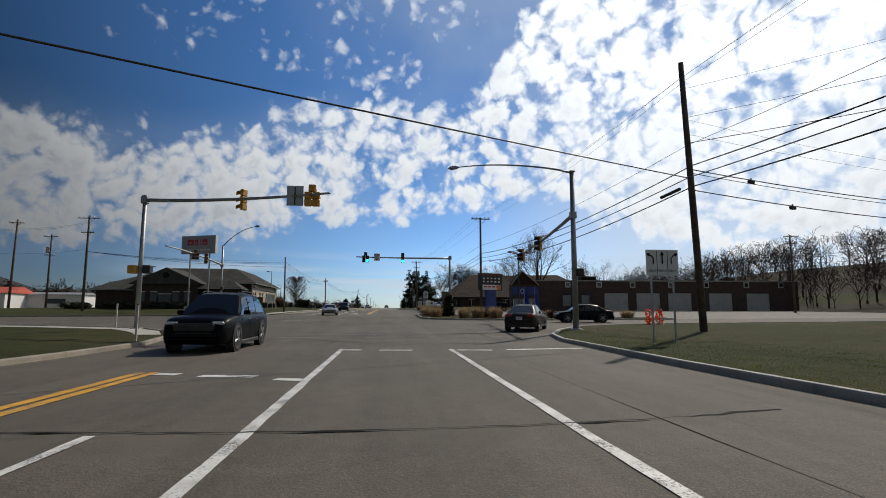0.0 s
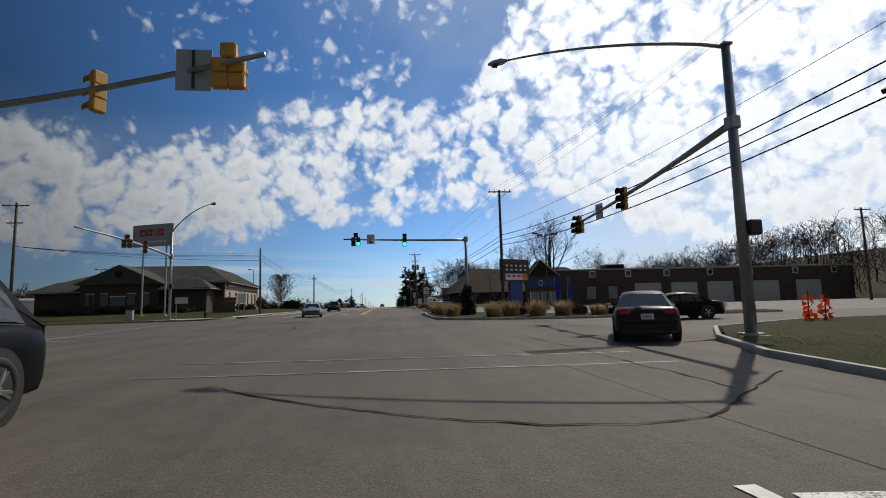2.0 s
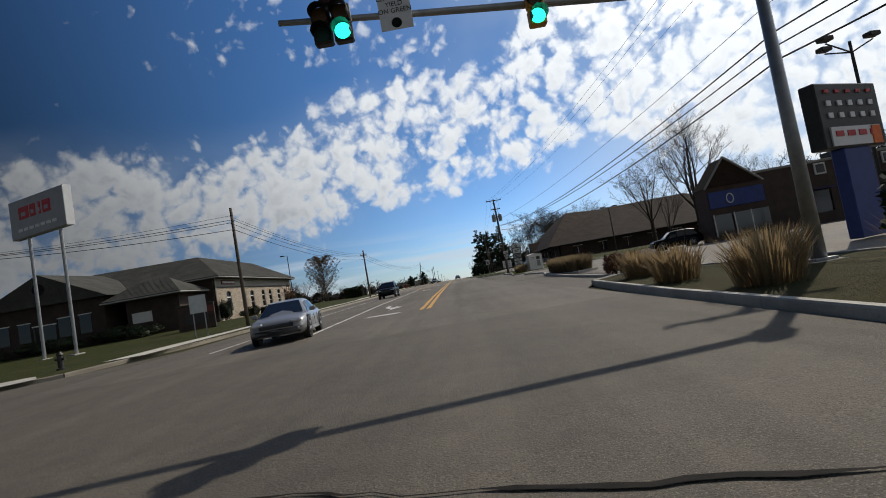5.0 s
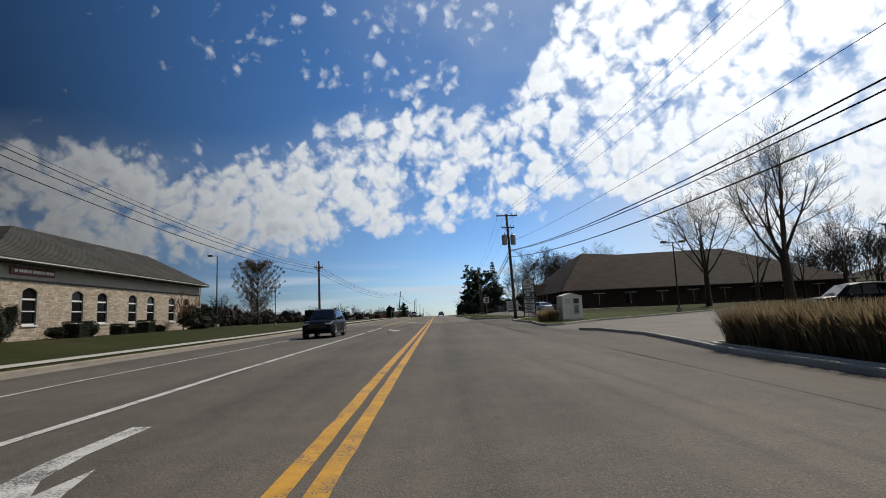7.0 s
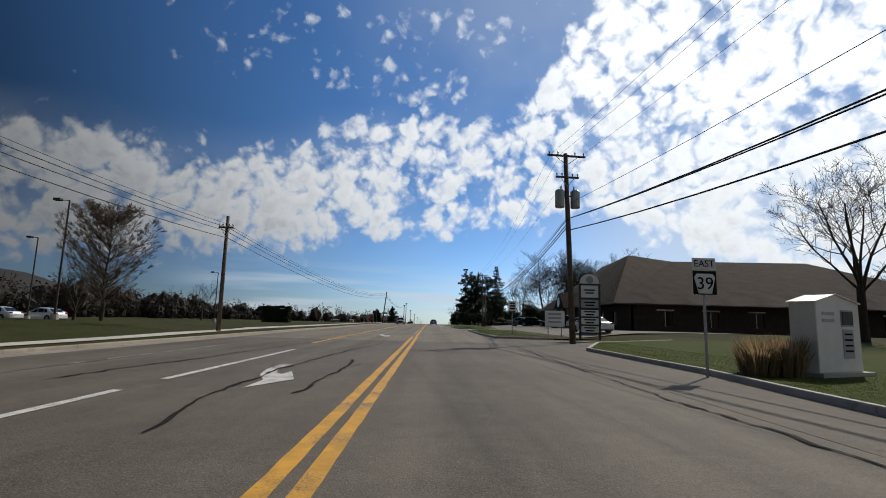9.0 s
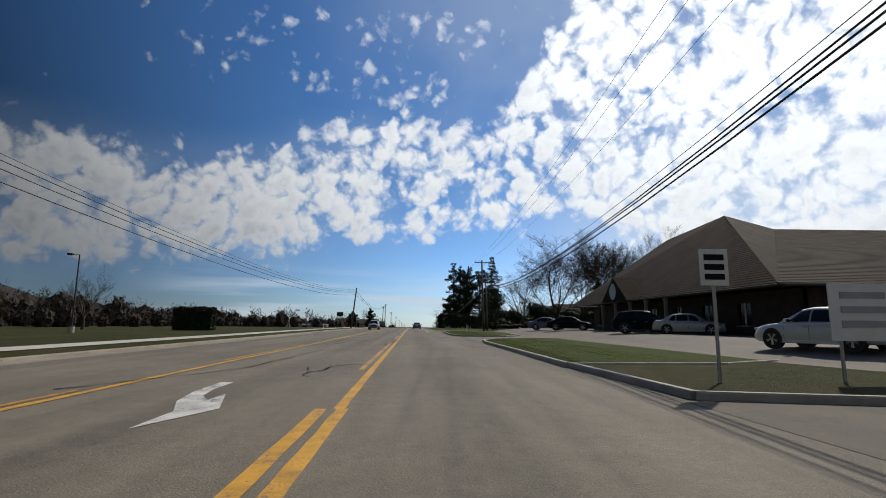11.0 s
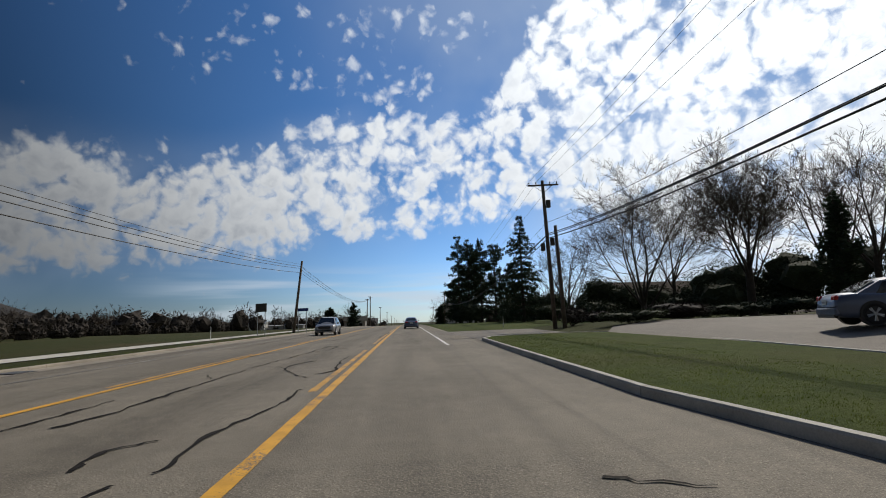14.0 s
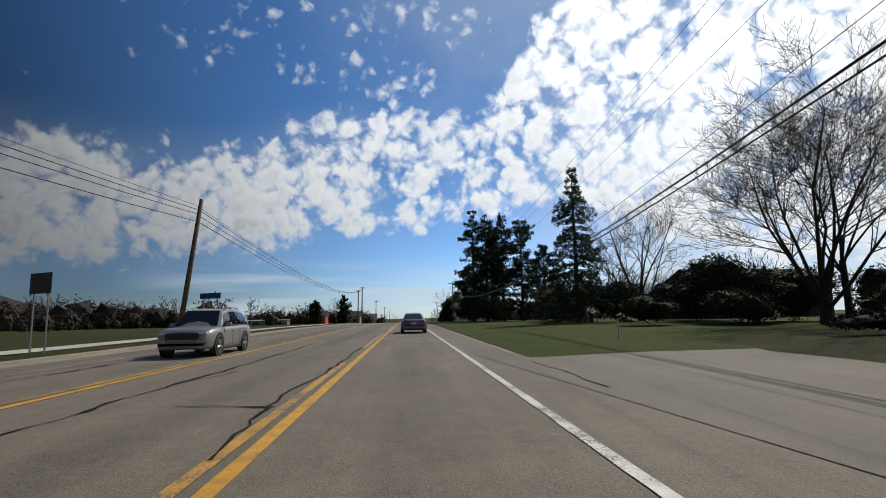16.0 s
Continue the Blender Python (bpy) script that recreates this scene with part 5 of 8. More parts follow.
def make_bank():
    """The buff-brick office west of the road: a hipped block with lower wings towards the crossing."""
    x1, y0, y1, zb = -24.0, 94.0, 119.7, 1.2
    t = thing("bank_building", x1, y0, zb, 2.6, "buff brick office building with a dark hipped shingle roof", "office building")
    L, H = y1 - y0, 4.3
    # the east front runs along local y; the wall helper runs along x
    east = Matrix.Rotation(radians(90), 4, "Z")
    wins = [(w - 0.55, w + 0.55, 0.92, 3.0, 1) for w in BANK_WINDOWS]
    part("east_wall", wall_with_holes(L, H, wins), STUCCO, t).matrix_local = east
    brick_course(L, 3.35, wins, east, t, BUFF_ISLANDS)
    part("band", box((L + 0.06, 0.10, 0.10), (L / 2, -0.02, 3.40), east, 0.01), DARK_STEEL, t, "thin dark metal band above the brickwork")
    for w in wins:
        arched_window(t, *w[:4], east)
    part("interior_wall", box((0.1, L - 0.6, H - 0.2), (-1.6, L / 2, H / 2)), STUCCO, t)
    sign = part("wall_sign", box((3.4, 0.08, 0.42), (3.2, -0.06, 3.88), east, 0.02), RED_BOARD, t, "long dark red sign board")
    for k in range(9):
        part("letter_bar", box((0.2 + 0.07 * (k % 3), 0.03, 0.16), (1.85 + 0.34 * k, -0.11, 3.88), east), WHITE_TRIM, sign)
    W = 22.0
    # Crossing-side and rear walls carry painted shade: dark instead of buff brick.
    part("south_wall", box((W, 0.25, H), (-W / 2, 0.125, H / 2)), DARK_AND_SHADE_BRICK, t)
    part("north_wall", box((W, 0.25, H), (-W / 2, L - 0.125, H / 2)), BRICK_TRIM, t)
    part("west_wall", box((0.25, L, H), (-W + 0.125, L / 2, H / 2)), DARK_AND_SHADE_BRICK, t)
    r = roof_hip(-W - 0.6, 0.75, -0.7, L + 0.5, H + 0.15, [(-W + 6, 7.6, 7.5), (-4.6, 7.6, 7.5), (-4.6, L - 1.2, 7.45), (-W + 6, L - 1.2, 7.45)], t, SHINGLE, fascia=GUTTER_TRIM)
    shingle_rows([(0.75, -0.7, H + 0.15), (0.75, L + 0.5, H + 0.15), (-4.6, L - 1.2, 7.45), (-4.6, 7.6, 7.5)], 26, r, SHINGLE)
    shingle_rows([(-W - 0.6, -0.7, H + 0.15), (0.75, -0.7, H + 0.15), (-4.6, 7.6, 7.5), (-W + 6, 7.6, 7.5)], 30, r, SHINGLE)
    # gabled wing and low hipped porch on the crossing side; walls coloured as shade
    part("wing_wall", box((10.0, 5.0, 4.0), (-12.5, -2.4, 2.0)), DARK_AND_SHADE_BRICK, t)
    bm = bmesh.new()
    g = [(-18.2, -5.4, 4.0), (-6.8, -5.4, 4.0), (-12.5, -5.4, 6.7)]
    f = [bm.verts.new(p) for p in g]
    k = [bm.verts.new((x, 3.5, z)) for x, y, z in g]
    bm.faces.new(f), bm.faces.new((f[1], k[1], k[2], f[2])), bm.faces.new((k[0], f[0], f[2], k[2])), bm.faces.new(k[::-1]), bm.faces.new((f[0], k[0], k[1], f[1]))
    wing = part("wing_roof", bm, SHINGLE, t)
    bm = bmesh.new()
    bmesh.ops.create_cone(bm, cap_ends=True, segments=20, radius1=0.5, radius2=0.5, depth=0.1, matrix=Matrix.Translation((-12.5, -5.42, 5.4)) @ Matrix.Rotation(radians(90), 4, "X"))
    part("round_vent", bm, SIGN_BLACK, wing)
    part("porch_wall", box((4.6, 4.5, 3.2), (-3.6, -2.3, 1.6)), DARK_AND_SHADE_BRICK, t)
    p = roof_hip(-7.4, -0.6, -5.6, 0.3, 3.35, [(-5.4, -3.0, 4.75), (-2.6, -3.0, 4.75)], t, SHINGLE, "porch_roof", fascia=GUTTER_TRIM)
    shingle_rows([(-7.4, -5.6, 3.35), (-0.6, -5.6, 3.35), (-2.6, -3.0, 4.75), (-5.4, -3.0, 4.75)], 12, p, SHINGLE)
    part("low_wing_wall", box((6.0, 5.0, 3.0), (-20.5, -1.5, 1.5)), DARK_AND_SHADE_BRICK, t)
    roof_hip(-24.5, -16.5, -4.6, 2.0, 3.1, [(-22.0, -1.3, 4.6), (-18.5, -1.3, 4.6)], t, SHINGLE, "low_wing_roof", fascia=GUTTER_TRIM)
    for x in (-16.2, -14.4, -11.0, -9.2):
        w = part("window", box((1.0, 0.06, 1.6), (x, -4.93, 1.9)), GLASS, t)
        part("frame", box((1.16, 0.04, 0.08), (x, -4.95, 2.74)), WHITE_TRIM, w)
    d = part("door", box((1.9, 0.06, 2.3), (-12.7, -4.93, 1.15)), GLASS, t, "dark glazed double door")
    part("frame", box((2.1, 0.05, 0.1), (-12.7, -4.95, 2.35)), WHITE_TRIM, d)
    w = part("window", box((1.7, 0.06, 0.9), (-4.6, -4.58, 1.6)), WHITE_TRIM, t, "pale drive-up window panel")
    for y in (0.02, L - 0.02):
        part("downpipe", tube([(0.09, y, 0.1), (0.09, y, H)], 0.05, 6), WHITE_TRIM, t)
    return t


RED_BOARD = matter("dark_red_board", (0.10, 0.02, 0.018), (0.16, 0.03, 0.028), 0.5, 3.0, 50.0, 0.05)
BANK_WINDOWS = (3.1, 7.2, 9.8, 13.6, 16.3, 19.9, 22.8)
make_bank()


def make_hall():
    """The long low building east of the road with one great hipped roof and a porch."""
    x0, x1, y0, y1, zb = 21.2, 66.0, 151.5, 186.0, 1.2
    t = thing("long_hall", x0, y0, zb, 0, "long low building under a great brown hipped roof", "commercial building")
    W, L, H = x1 - x0, y1 - y0, 3.1
    part("west_wall", wall_with_holes(L, H, [(k, k + 1.4, 0.9, 2.4, 0) for k in np.arange(2.0, L - 3, 4.4)]), DARK_AND_SHADE_BRICK, t).matrix_local = Matrix.Translation((0, L, 0)) @ Matrix.Rotation(radians(-90), 4, "Z")
    for k in np.arange(2.0, L - 3, 4.4):
        w = part("window", box((0.05, 1.4, 1.5), (0.16, L - k - 0.7, 1.65)), GLASS, t)
        part("frame", box((0.08, 0.08, 1.5), (0.1, L - k - 0.7, 1.65)), WHITE_TRIM, w)
        part("sill", box((0.2, 1.6, 0.08), (0.0, L - k - 0.7, 0.86)), CONCRETE, w)
    part("south_wall", wall_with_holes(W, H, [(k, k + 1.8, 0.8, 2.5, 0) for k in np.arange(3.0, W - 3, 5.2)]), DARK_AND_SHADE_BRICK, t)
    for k in np.arange(3.0, W - 3, 5.2):
        w = part("window", box((1.8, 0.05, 1.7), (k + 0.9, 0.15, 1.65)), GLASS, t)
        part("frame", box((0.07, 0.08, 1.7), (k + 0.9, 0.1, 1.65)), WHITE_TRIM, w)
        part("lintel", box((2.0, 0.1, 0.14), (k + 0.9, 0.0, 2.6)), WHITE_TRIM, w)
    part("north_wall", box((W, 0.25, H), (W / 2, L - 0.125, H / 2)), DARK_AND_SHADE_BRICK, t)
    part("east_wall", box((0.25, L, H), (W - 0.125, L / 2, H / 2)), DARK_AND_SHADE_BRICK, t)
    # the great roof: a steep front ridge along the road that drops to a long lower ridge behind
    ze = H + 0.12
    nw, sw, se, ne = (-2.5, L + 1.2, ze), (-2.5, -1.4, ze), (W + 1, -1.4, ze), (W + 1, L + 1.2, ze)
    pa, pb, pc, pd = (6.5, 16.9, 11.1), (6.85, 28.5, 10.7), (15.8, 23.0, 11.15), (38.8, 24.5, 11.65)
    bm = bmesh.new()
    v = {k: bm.verts.new(k) for k in (nw, sw, se, ne, pa, pb, pc, pd)}
    for f in ((nw, sw, pa, pb), (sw, pc, pa), (sw, se, pd, pc), (se, ne, pd), (ne, nw, pb), (ne, pb, pa), (ne, pa, pc), (ne, pc, pd), (ne, se, sw, nw)):
        bm.faces.new([v[k] for k in f])
    bmesh.ops.triangulate(bm, faces=bm.faces[:])
    r = part("roof", bm, SHINGLE_B, t, "great dark brown shingled hip roof")
    shingle_rows([nw, sw, pa, pb], 46, r, SHINGLE_B)
    shingle_rows([sw, se, pd, pc], 60, r, SHINGLE_B)
    for a, b in ((nw, sw), (sw, se), (nw, ne)):
        part("fascia", tube([Vector(a) - Vector((0, 0, 0.09)), Vector(b) - Vector((0, 0, 0.09))], 0.09, 4), DARK_STEEL, r)
    # white posts under the eave, and a gable over the door
    for y in (12.0, 15.5, 18.8, 22.3, 25.8):
        post = part("porch_post", box((0.24, 0.24, 3.05), (-2.1, y, 1.525), bevel=0.02), STUCCO, t)
        part("capital", box((0.34, 0.34, 0.12), (-2.1, y, 2.98)), STUCCO, post)
    bm = bmesh.new()
    a = [bm.verts.new(p) for p in ((-3.0, 17.4, ze - 0.05), (-3.0, 23.6, ze - 0.05), (-3.0, 20.5, 5.5))]
    b = [bm.verts.new(p) for p in ((-1.5, 17.4, ze - 0.05), (-1.5, 23.6, ze - 0.05), (1.6, 20.5, 5.5))]
    bm.faces.new(a), bm.faces.new((a[1], b[1], b[2], a[2])), bm.faces.new((b[0], a[0], a[2], b[2])), bm.faces.new((a[0], b[0], b[1], a[1]))
    gable = part("porch_gable", bm, SHINGLE_B, t)
    bm = bmesh.new()
    bmesh.ops.create_cone(bm, cap_ends=True, segments=16, radius1=0.8, radius2=0.8, depth=0.08, matrix=Matrix.Translation((-3.02, 20.5, 4.1)) @ Matrix.Rotation(radians(90), 4, "Y"))
    part("round_window", bm, GLASS, gable)
    return t


make_hall()


def make_depot():
    """The flat-roofed brick building behind the filling station, with pale roller doors and a gabled entrance."""
    x0, x1, y0, y1 = 27.5, 79.0, 92.5, 100.5
    zb = zg(40, 92) + 0.05
    t = thing("brick_depot", x0, y0, zb, -2, "long flat-roofed dark brick building with pale roller doors", "commercial building")
    W, D, H = x1 - x0, y1 - y0, 5.6
    doors = [(13.0, 17.6), (19.2, 23.8), (25.4, 30.0), (33.5, 38.1), (41.0, 45.6)]
    holes = [(a, b, 0.0, 3.4, 0) for a, b in doors] + [(5.0, 6.6, 1.0, 3.0, 0), (8.6, 10.2, 1.0, 3.0, 0)]
    part("front_wall", wall_with_holes(W, H, holes), RED_BRICK, t)
    for a, b in doors:
        d = part("roller_door", box((b - a, 0.06, 3.4), ((a + b) / 2, 0.14, 1.7)), PALE_DOOR, t, "pale grey roller door")
        for k in range(6):
            part("slat", box((b - a - 0.1, 0.03, 0.5), ((a + b) / 2, 0.10, 0.32 + 0.55 * k), bevel=0.01), PALE_DOOR, d)
    for a in (5.0, 8.6):
        w = part("window", box((1.6, 0.06, 2.0), (a + 0.8, 0.15, 2.0)), GLASS, t)
        part("awning", box((1.8, 0.9, 0.06), (a + 0.8, -0.4, 3.15), Matrix.Identity(4)), BLUE, w, "deep blue fabric awning")
    part("side_wall", box((0.25, D, H), (0.125, D / 2, H / 2)), RED_BRICK, t)
    part("far_wall", box((0.25, D, H), (W - 0.125, D / 2, H / 2)), RED_BRICK, t)
    part("back_wall", box((W, 0.25, H), (W / 2, D - 0.125, H / 2)), RED_BRICK, t)
    part("roof", box((W - 0.4, D - 0.4, 0.2), (W / 2, D / 2, H - 0.15)), SHINGLE, t)
    part("parapet", box((W + 0.2, 0.4, 0.22), (W / 2, 0.1, H + 0.11), bevel=0.03), STUCCO, t)
    for x in (6.0, 12.0, 18.5, 26.0, 33.0, 41.0, 48.0):
        v = part("high_window", box((1.0, 0.14, 1.05), (x, -0.06, H - 0.62), bevel=0.02), WHITE_TRIM, t, "small white-framed window under the parapet")
        part("pane", box((0.74, 0.04, 0.78), (x, -0.125, H - 0.62)), GLASS, v)
    unit = part("roof_unit", box((3.2, 2.4, 1.1), (10.5, 2.6, H + 0.5), bevel=0.04), DARK_STEEL, t, "dark boxy roof unit")
    part("louvre", box((2.6, 0.04, 0.6), (10.5, 1.385, H + 0.55)), SIGN_BLACK, unit)
    bm = bmesh.new()
    # gabled entrance block at the road end
    cx = -2.9
    part("entrance_wall", box((5.0, 2.4, 5.0), (cx + 0.6, 0.2, 2.5)), RED_BRICK, t)
    a = [bm.verts.new(p) for p in ((cx - 2.0, -1.2, 4.9), (cx + 3.0, -1.2, 4.9), (cx, -1.2, 7.4))]
    b = [bm.verts.new(p) for p in ((cx - 2.0, 1.4, 4.9), (cx + 3.0, 1.4, 4.9), (cx, 1.4, 7.4))]
    bm.faces.new(a), bm.faces.new(b[::-1]), bm.faces.new((a[1], b[1], b[2], a[2])), bm.faces.new((b[0], a[0], a[2], b[2])), bm.faces.new((a[0], b[0], b[1], a[1]))
    g = part("entrance_gable", bm, SHINGLE_B, t)
    for s in (-1, 1):
        part("bargeboard", tube([(cx + (3.1 if s > 0 else -2.1), -1.25, 4.82), (cx, -1.25, 7.46)], 0.1, 6), STUCCO, g)
    for x in (cx - 0.9, cx + 0.9, cx + 2.4):
        w = part("shop_window", box((1.5, 0.06, 1.9), (x, -1.13, 1.4)), GLASS, t)
        part("frame", box((0.1, 0.06, 2.0), (x - 0.8, -1.15, 1.4)), WHITE_TRIM, w)
    s = part("store_sign", box((4.9, 0.12, 1.5), (cx + 0.6, -1.08, 3.7), bevel=0.03), BLUE, t, "deep blue fascia board with a pale ring")
    pts = [(cx + 0.3 * math.cos(a), -1.16, 3.7 + 0.42 * math.sin(a)) for a in np.linspace(0, 6.2832, 21)]
    part("ring", tube(pts, 0.05, 6), WHITE_TRIM, s)
    return t


RED_BRICK = matter("red_brown_brick", (0.054, 0.037, 0.030), (0.094, 0.066, 0.054), 0.9, 1.2, 30.0, 0.3)
PALE_DOOR = matter("pale_door", (0.38, 0.38, 0.37), (0.50, 0.50, 0.48), 0.6, 1.0, 40.0, 0.1, spots=0.3)
BLUE = matter("deep_blue", (0.012, 0.03, 0.16), (0.02, 0.05, 0.24), 0.5, 3.0, 50.0, 0.05)
RED = matter("sign_red", (0.42, 0.02, 0.03), (0.55, 0.035, 0.045), 0.5, 3.0, 50.0, 0.05)
make_depot()


def cottage(x, y, w, d, h, ridge, turn, wall, roof, label):
    t = thing("small_building", x, y, zg(x, y), turn, label, "building", "small buildings")
    part("wall", box((w, d, h + 1.0), (0, 0, h / 2 - 0.5)), wall, t)
    bm = bmesh.new()
    a = [bm.verts.new(p) for p in ((-w / 2 - 0.4, -d / 2 - 0.5, h), (w / 2 + 0.4, -d / 2 - 0.5, h), (w / 2 + 0.4, d / 2 + 0.5, h), (-w / 2 - 0.4, d / 2 + 0.5, h))]
    b = [bm.verts.new((-w / 2 - 0.4, 0, h + ridge)), bm.verts.new((w / 2 + 0.4, 0, h + ridge))]
    bm.faces.new((a[0], a[1], b[1], b[0])), bm.faces.new((a[2], a[3], b[0], b[1])), bm.faces.new((a[1], a[2], b[1])), bm.faces.new((a[3], a[0], b[0])), bm.faces.new(a[::-1])
    part("roof", bm, roof, t)
    for k in (-0.28, 0.28):
        win = part("window", box((w * 0.16, 0.06, h * 0.36), (w * k, -d / 2 - 0.02, h * 0.52)), GLASS, t)
        part("frame", box((w * 0.18, 0.04, 0.1), (w * k, -d / 2 - 0.05, h * 0.52 + h * 0.19)), WHITE_TRIM, win)
    door = part("door", box((1.0, 0.06, 2.1), (0, -d / 2 - 0.02, 1.05)), WHITE_TRIM, t)
    part("handle", box((0.05, 0.05, 0.15), (0.4, -d / 2 - 0.07, 1.0)), DARK_STEEL, door)
    return t


GREY_ROOF = matter("pale_metal_roof", (0.26, 0.26, 0.255), (0.36, 0.36, 0.35), 0.5, 0.6, 20.0, 0.1, metal=0.2)
RED_ROOF = matter("red_roof", (0.42, 0.07, 0.04), (0.55, 0.11, 0.06), 0.7, 0.5, 15.0, 0.2)
cottage(88, 120, 13, 9, 3.6, 2.2, 10, DARK_AND_SHADE_BRICK, GREY_ROOF, "small shed with a pale metal roof beside the lot")
cottage(-98, 120, 34, 14, 3.2, 1.5, 12, WHITE_TRIM, RED_ROOF, "low long building under a red-orange roof")
cottage(-84, 131, 24, 10, 3.2, 0.6, 12, WHITE_TRIM, GREY_ROOF, "low white building with a pale roof")
cottage(-66, 398, 7, 6, 3.4, 0.8, 0, WHITE_TRIM, GREY_ROOF, "white far-off outbuilding across the fields")
cottage(-54, 400, 15, 5, 2.2, 0.3, 0, GREY_ROOF, GREY_ROOF, "long pale trailer-like building far across the field")
for hx, hy, hw_, hr in ((-84, 262, 9, -15), (-98, 246, 10, 30), (-112, 270, 10, 10)):
    cottage(hx, hy, hw_, 6.5, 3.2, 2.2, hr, WHITE_TRIM, SHINGLE, "small white house behind far brush")
cottage(-40, 420, 10, 8, 4.0, 2.2, 0, RED_ROOF, SHINGLE, "small reddish house far down the road")
cottage(-28, 440, 11, 8, 4.0, 2.4, 0, STUCCO, SHINGLE, "small tan house far down the road")
cottage(17, 345, 12, 9, 4.2, 2.6, 5, WHITE_TRIM, SHINGLE, "white house among far trees beside the road")
cottage(50, 272, 20, 12, 4.6, 2.8, 8, DARK_AND_SHADE_BRICK, SHINGLE_B, "dark-roofed house behind bare trees")
for k in range(9):
    cottage(-150 - 26 * k, 190 + 22 * ((k * 5) % 7), 11 + k % 3, 8, 4.2, 2.4, 15 * k, (WHITE_TRIM, STUCCO, DARK_AND_SHADE_BRICK)[k % 3], SHINGLE, "far-off house among bare trees")


# ---------------------------------------------------------------- signs
def pylon_sign():
    t = thing("pylon_sign", -28.1, 79.2, zg(-28.1, 79.2) + 0.1, -21, "tall grey pylon sign with red shapes on two posts", "sign")
    part("panel", box((6.0, 0.5, 2.7), (0, 0, 9.9), bevel=0.04), SIGN_GREY, t)
    for k, w in ((-1.35, 1.1), (-0.35, 0.62), (0.4, 0.22), (1.15, 0.85)):
        part("red_shape", box((w, 0.05, 0.85), (k, -0.26, 10.25), bevel=0.02), RED, t, "plain red shape")
        part("cut_out", box((w * 0.45, 0.02, 0.25), (k, -0.295, 10.15)), SIGN_GREY, t)
    for k in range(7):
        part("letter_bar", box((0.42, 0.04, 0.2), (-1.9 + 0.62 * k, -0.265, 9.1)), SIGN_WHITE, t)
    # White slab on the grey cabinet's end: sunlight painted in as colour.
    part("sunlit_edge", box((0.06, 0.54, 2.7), (3.0, 0, 9.9)), SIGN_WHITE, t)
    for x in (-1.5, 1.9):
        part("post", tube([(x, 0, -0.2), (x, 0, 8.7)], 0.11, 10), STEEL, t)
        part("footing", box((0.7, 0.7, 0.25), (x, 0, 0.0), bevel=0.04), CONCRETE, t)
    return t


SIGN_GREY = matter("sign_grey", (0.30, 0.30, 0.34), (0.38, 0.38, 0.42), 0.5, 2.0, 40.0, 0.03)
pylon_sign()


def price_sign():
    t = thing("price_sign", 12.7, 62.4, zr(62) + 0.1, 24, "dark price sign with white figures on a blue post", "sign")
    part("cabinet", box((3.35, 0.5, 2.15), (0, 0, 4.0), bevel=0.04), BLACK, t)
    part("post", box((1.5, 0.42, 2.95), (0, 0, 1.45), bevel=0.03), BLUE, t)
    for r in range(3):
        for k in range(5):
            part("figure_bar", box((0.24, 0.04, 0.17 if r else 0.10), (-1.15 + 0.575 * k, -0.27, 4.80 - 0.40 * r)), SIGN_WHITE if r else RED, t)
    board = part("message_board", box((2.7, 0.06, 0.62), (0, -0.27, 3.3)), SIGN_WHITE, t, "white message panel with red shapes")
    for k in range(4):
        part("red_bar", box((0.4, 0.03, 0.18), (-0.95 + 0.62 * k, -0.31, 3.38)), RED, board)
    part("side_panel", box((0.5, 0.03, 0.6), (1.05, -0.315, 3.28)), ORANGE, board)
    return t


price_sign()


def post_sign(name, x, y, z, w, h, label, face=None, posts=1, post_h=None, turn=0.0, category="sign"):
    """A flat sign on one or two steel posts; z: height of its lower edge over the ground."""
    t = thing(name, x, y, zg(x, y) + 0.1, turn, label, category)
    part("panel", box((w, 0.025, h), (0, 0, z + h / 2), bevel=0.004), face or SIGN_WHITE, t)
    for k in range(posts):
        px = 0 if posts == 1 else (-0.34 + 0.68 * k) * w
        part("post", box((0.06, 0.04, z + h + 0.2), (px, 0.05, (z + h) / 2 - 0.1)), STEEL, t)
    return t


def flat_panel(points, y):
    """A thin plate in the x-z plane."""
    bm = bmesh.new()
    a = [bm.verts.new((x, y, z)) for x, z in points]
    b = [bm.verts.new((x, y + 0.006, z)) for x, z in points]
    bm.faces.new(a), bm.faces.new(b[::-1])
    for k in range(len(a)):
        bm.faces.new((a[k], b[k], b[(k + 1) % len(a)], a[(k + 1) % len(a)]))
    return bm


def arrow_mark(parent, x, z, bend, y=-0.02):
    if bend == 0:
        pts = [(x, y, z), (x, y, z + 0.34)]
    else:
        pts = [(x - bend * 0.04, y, z), (x - bend * 0.04, y, z + 0.2), (x + bend * 0.03, y, z + 0.3), (x + bend * 0.12, y, z + 0.34)]
    part("arrow_stem", tube(pts, 0.022, 5), SIGN_BLACK, parent)
    e, p = Vector(pts[-1]), Vector(pts[-2])
    d = (e - p).normalized()
    s = Vector((d.z, 0, -d.x)) * 0.07
    bm = bmesh.new()
    for dy in (-0.006, 0.006):
        bm.faces.new([bm.verts.new(v + Vector((0, dy, 0))) for v in (e + s - d * 0.02, e - s - d * 0.02, e + d * 0.12)])
    part("arrow_head", bm, SIGN_BLACK, parent)


lanes = post_sign("lane_sign", 9.8, 17.3, 2.45, 1.22, 0.93, "white lane-use sign with three black arrows on two posts", posts=2)
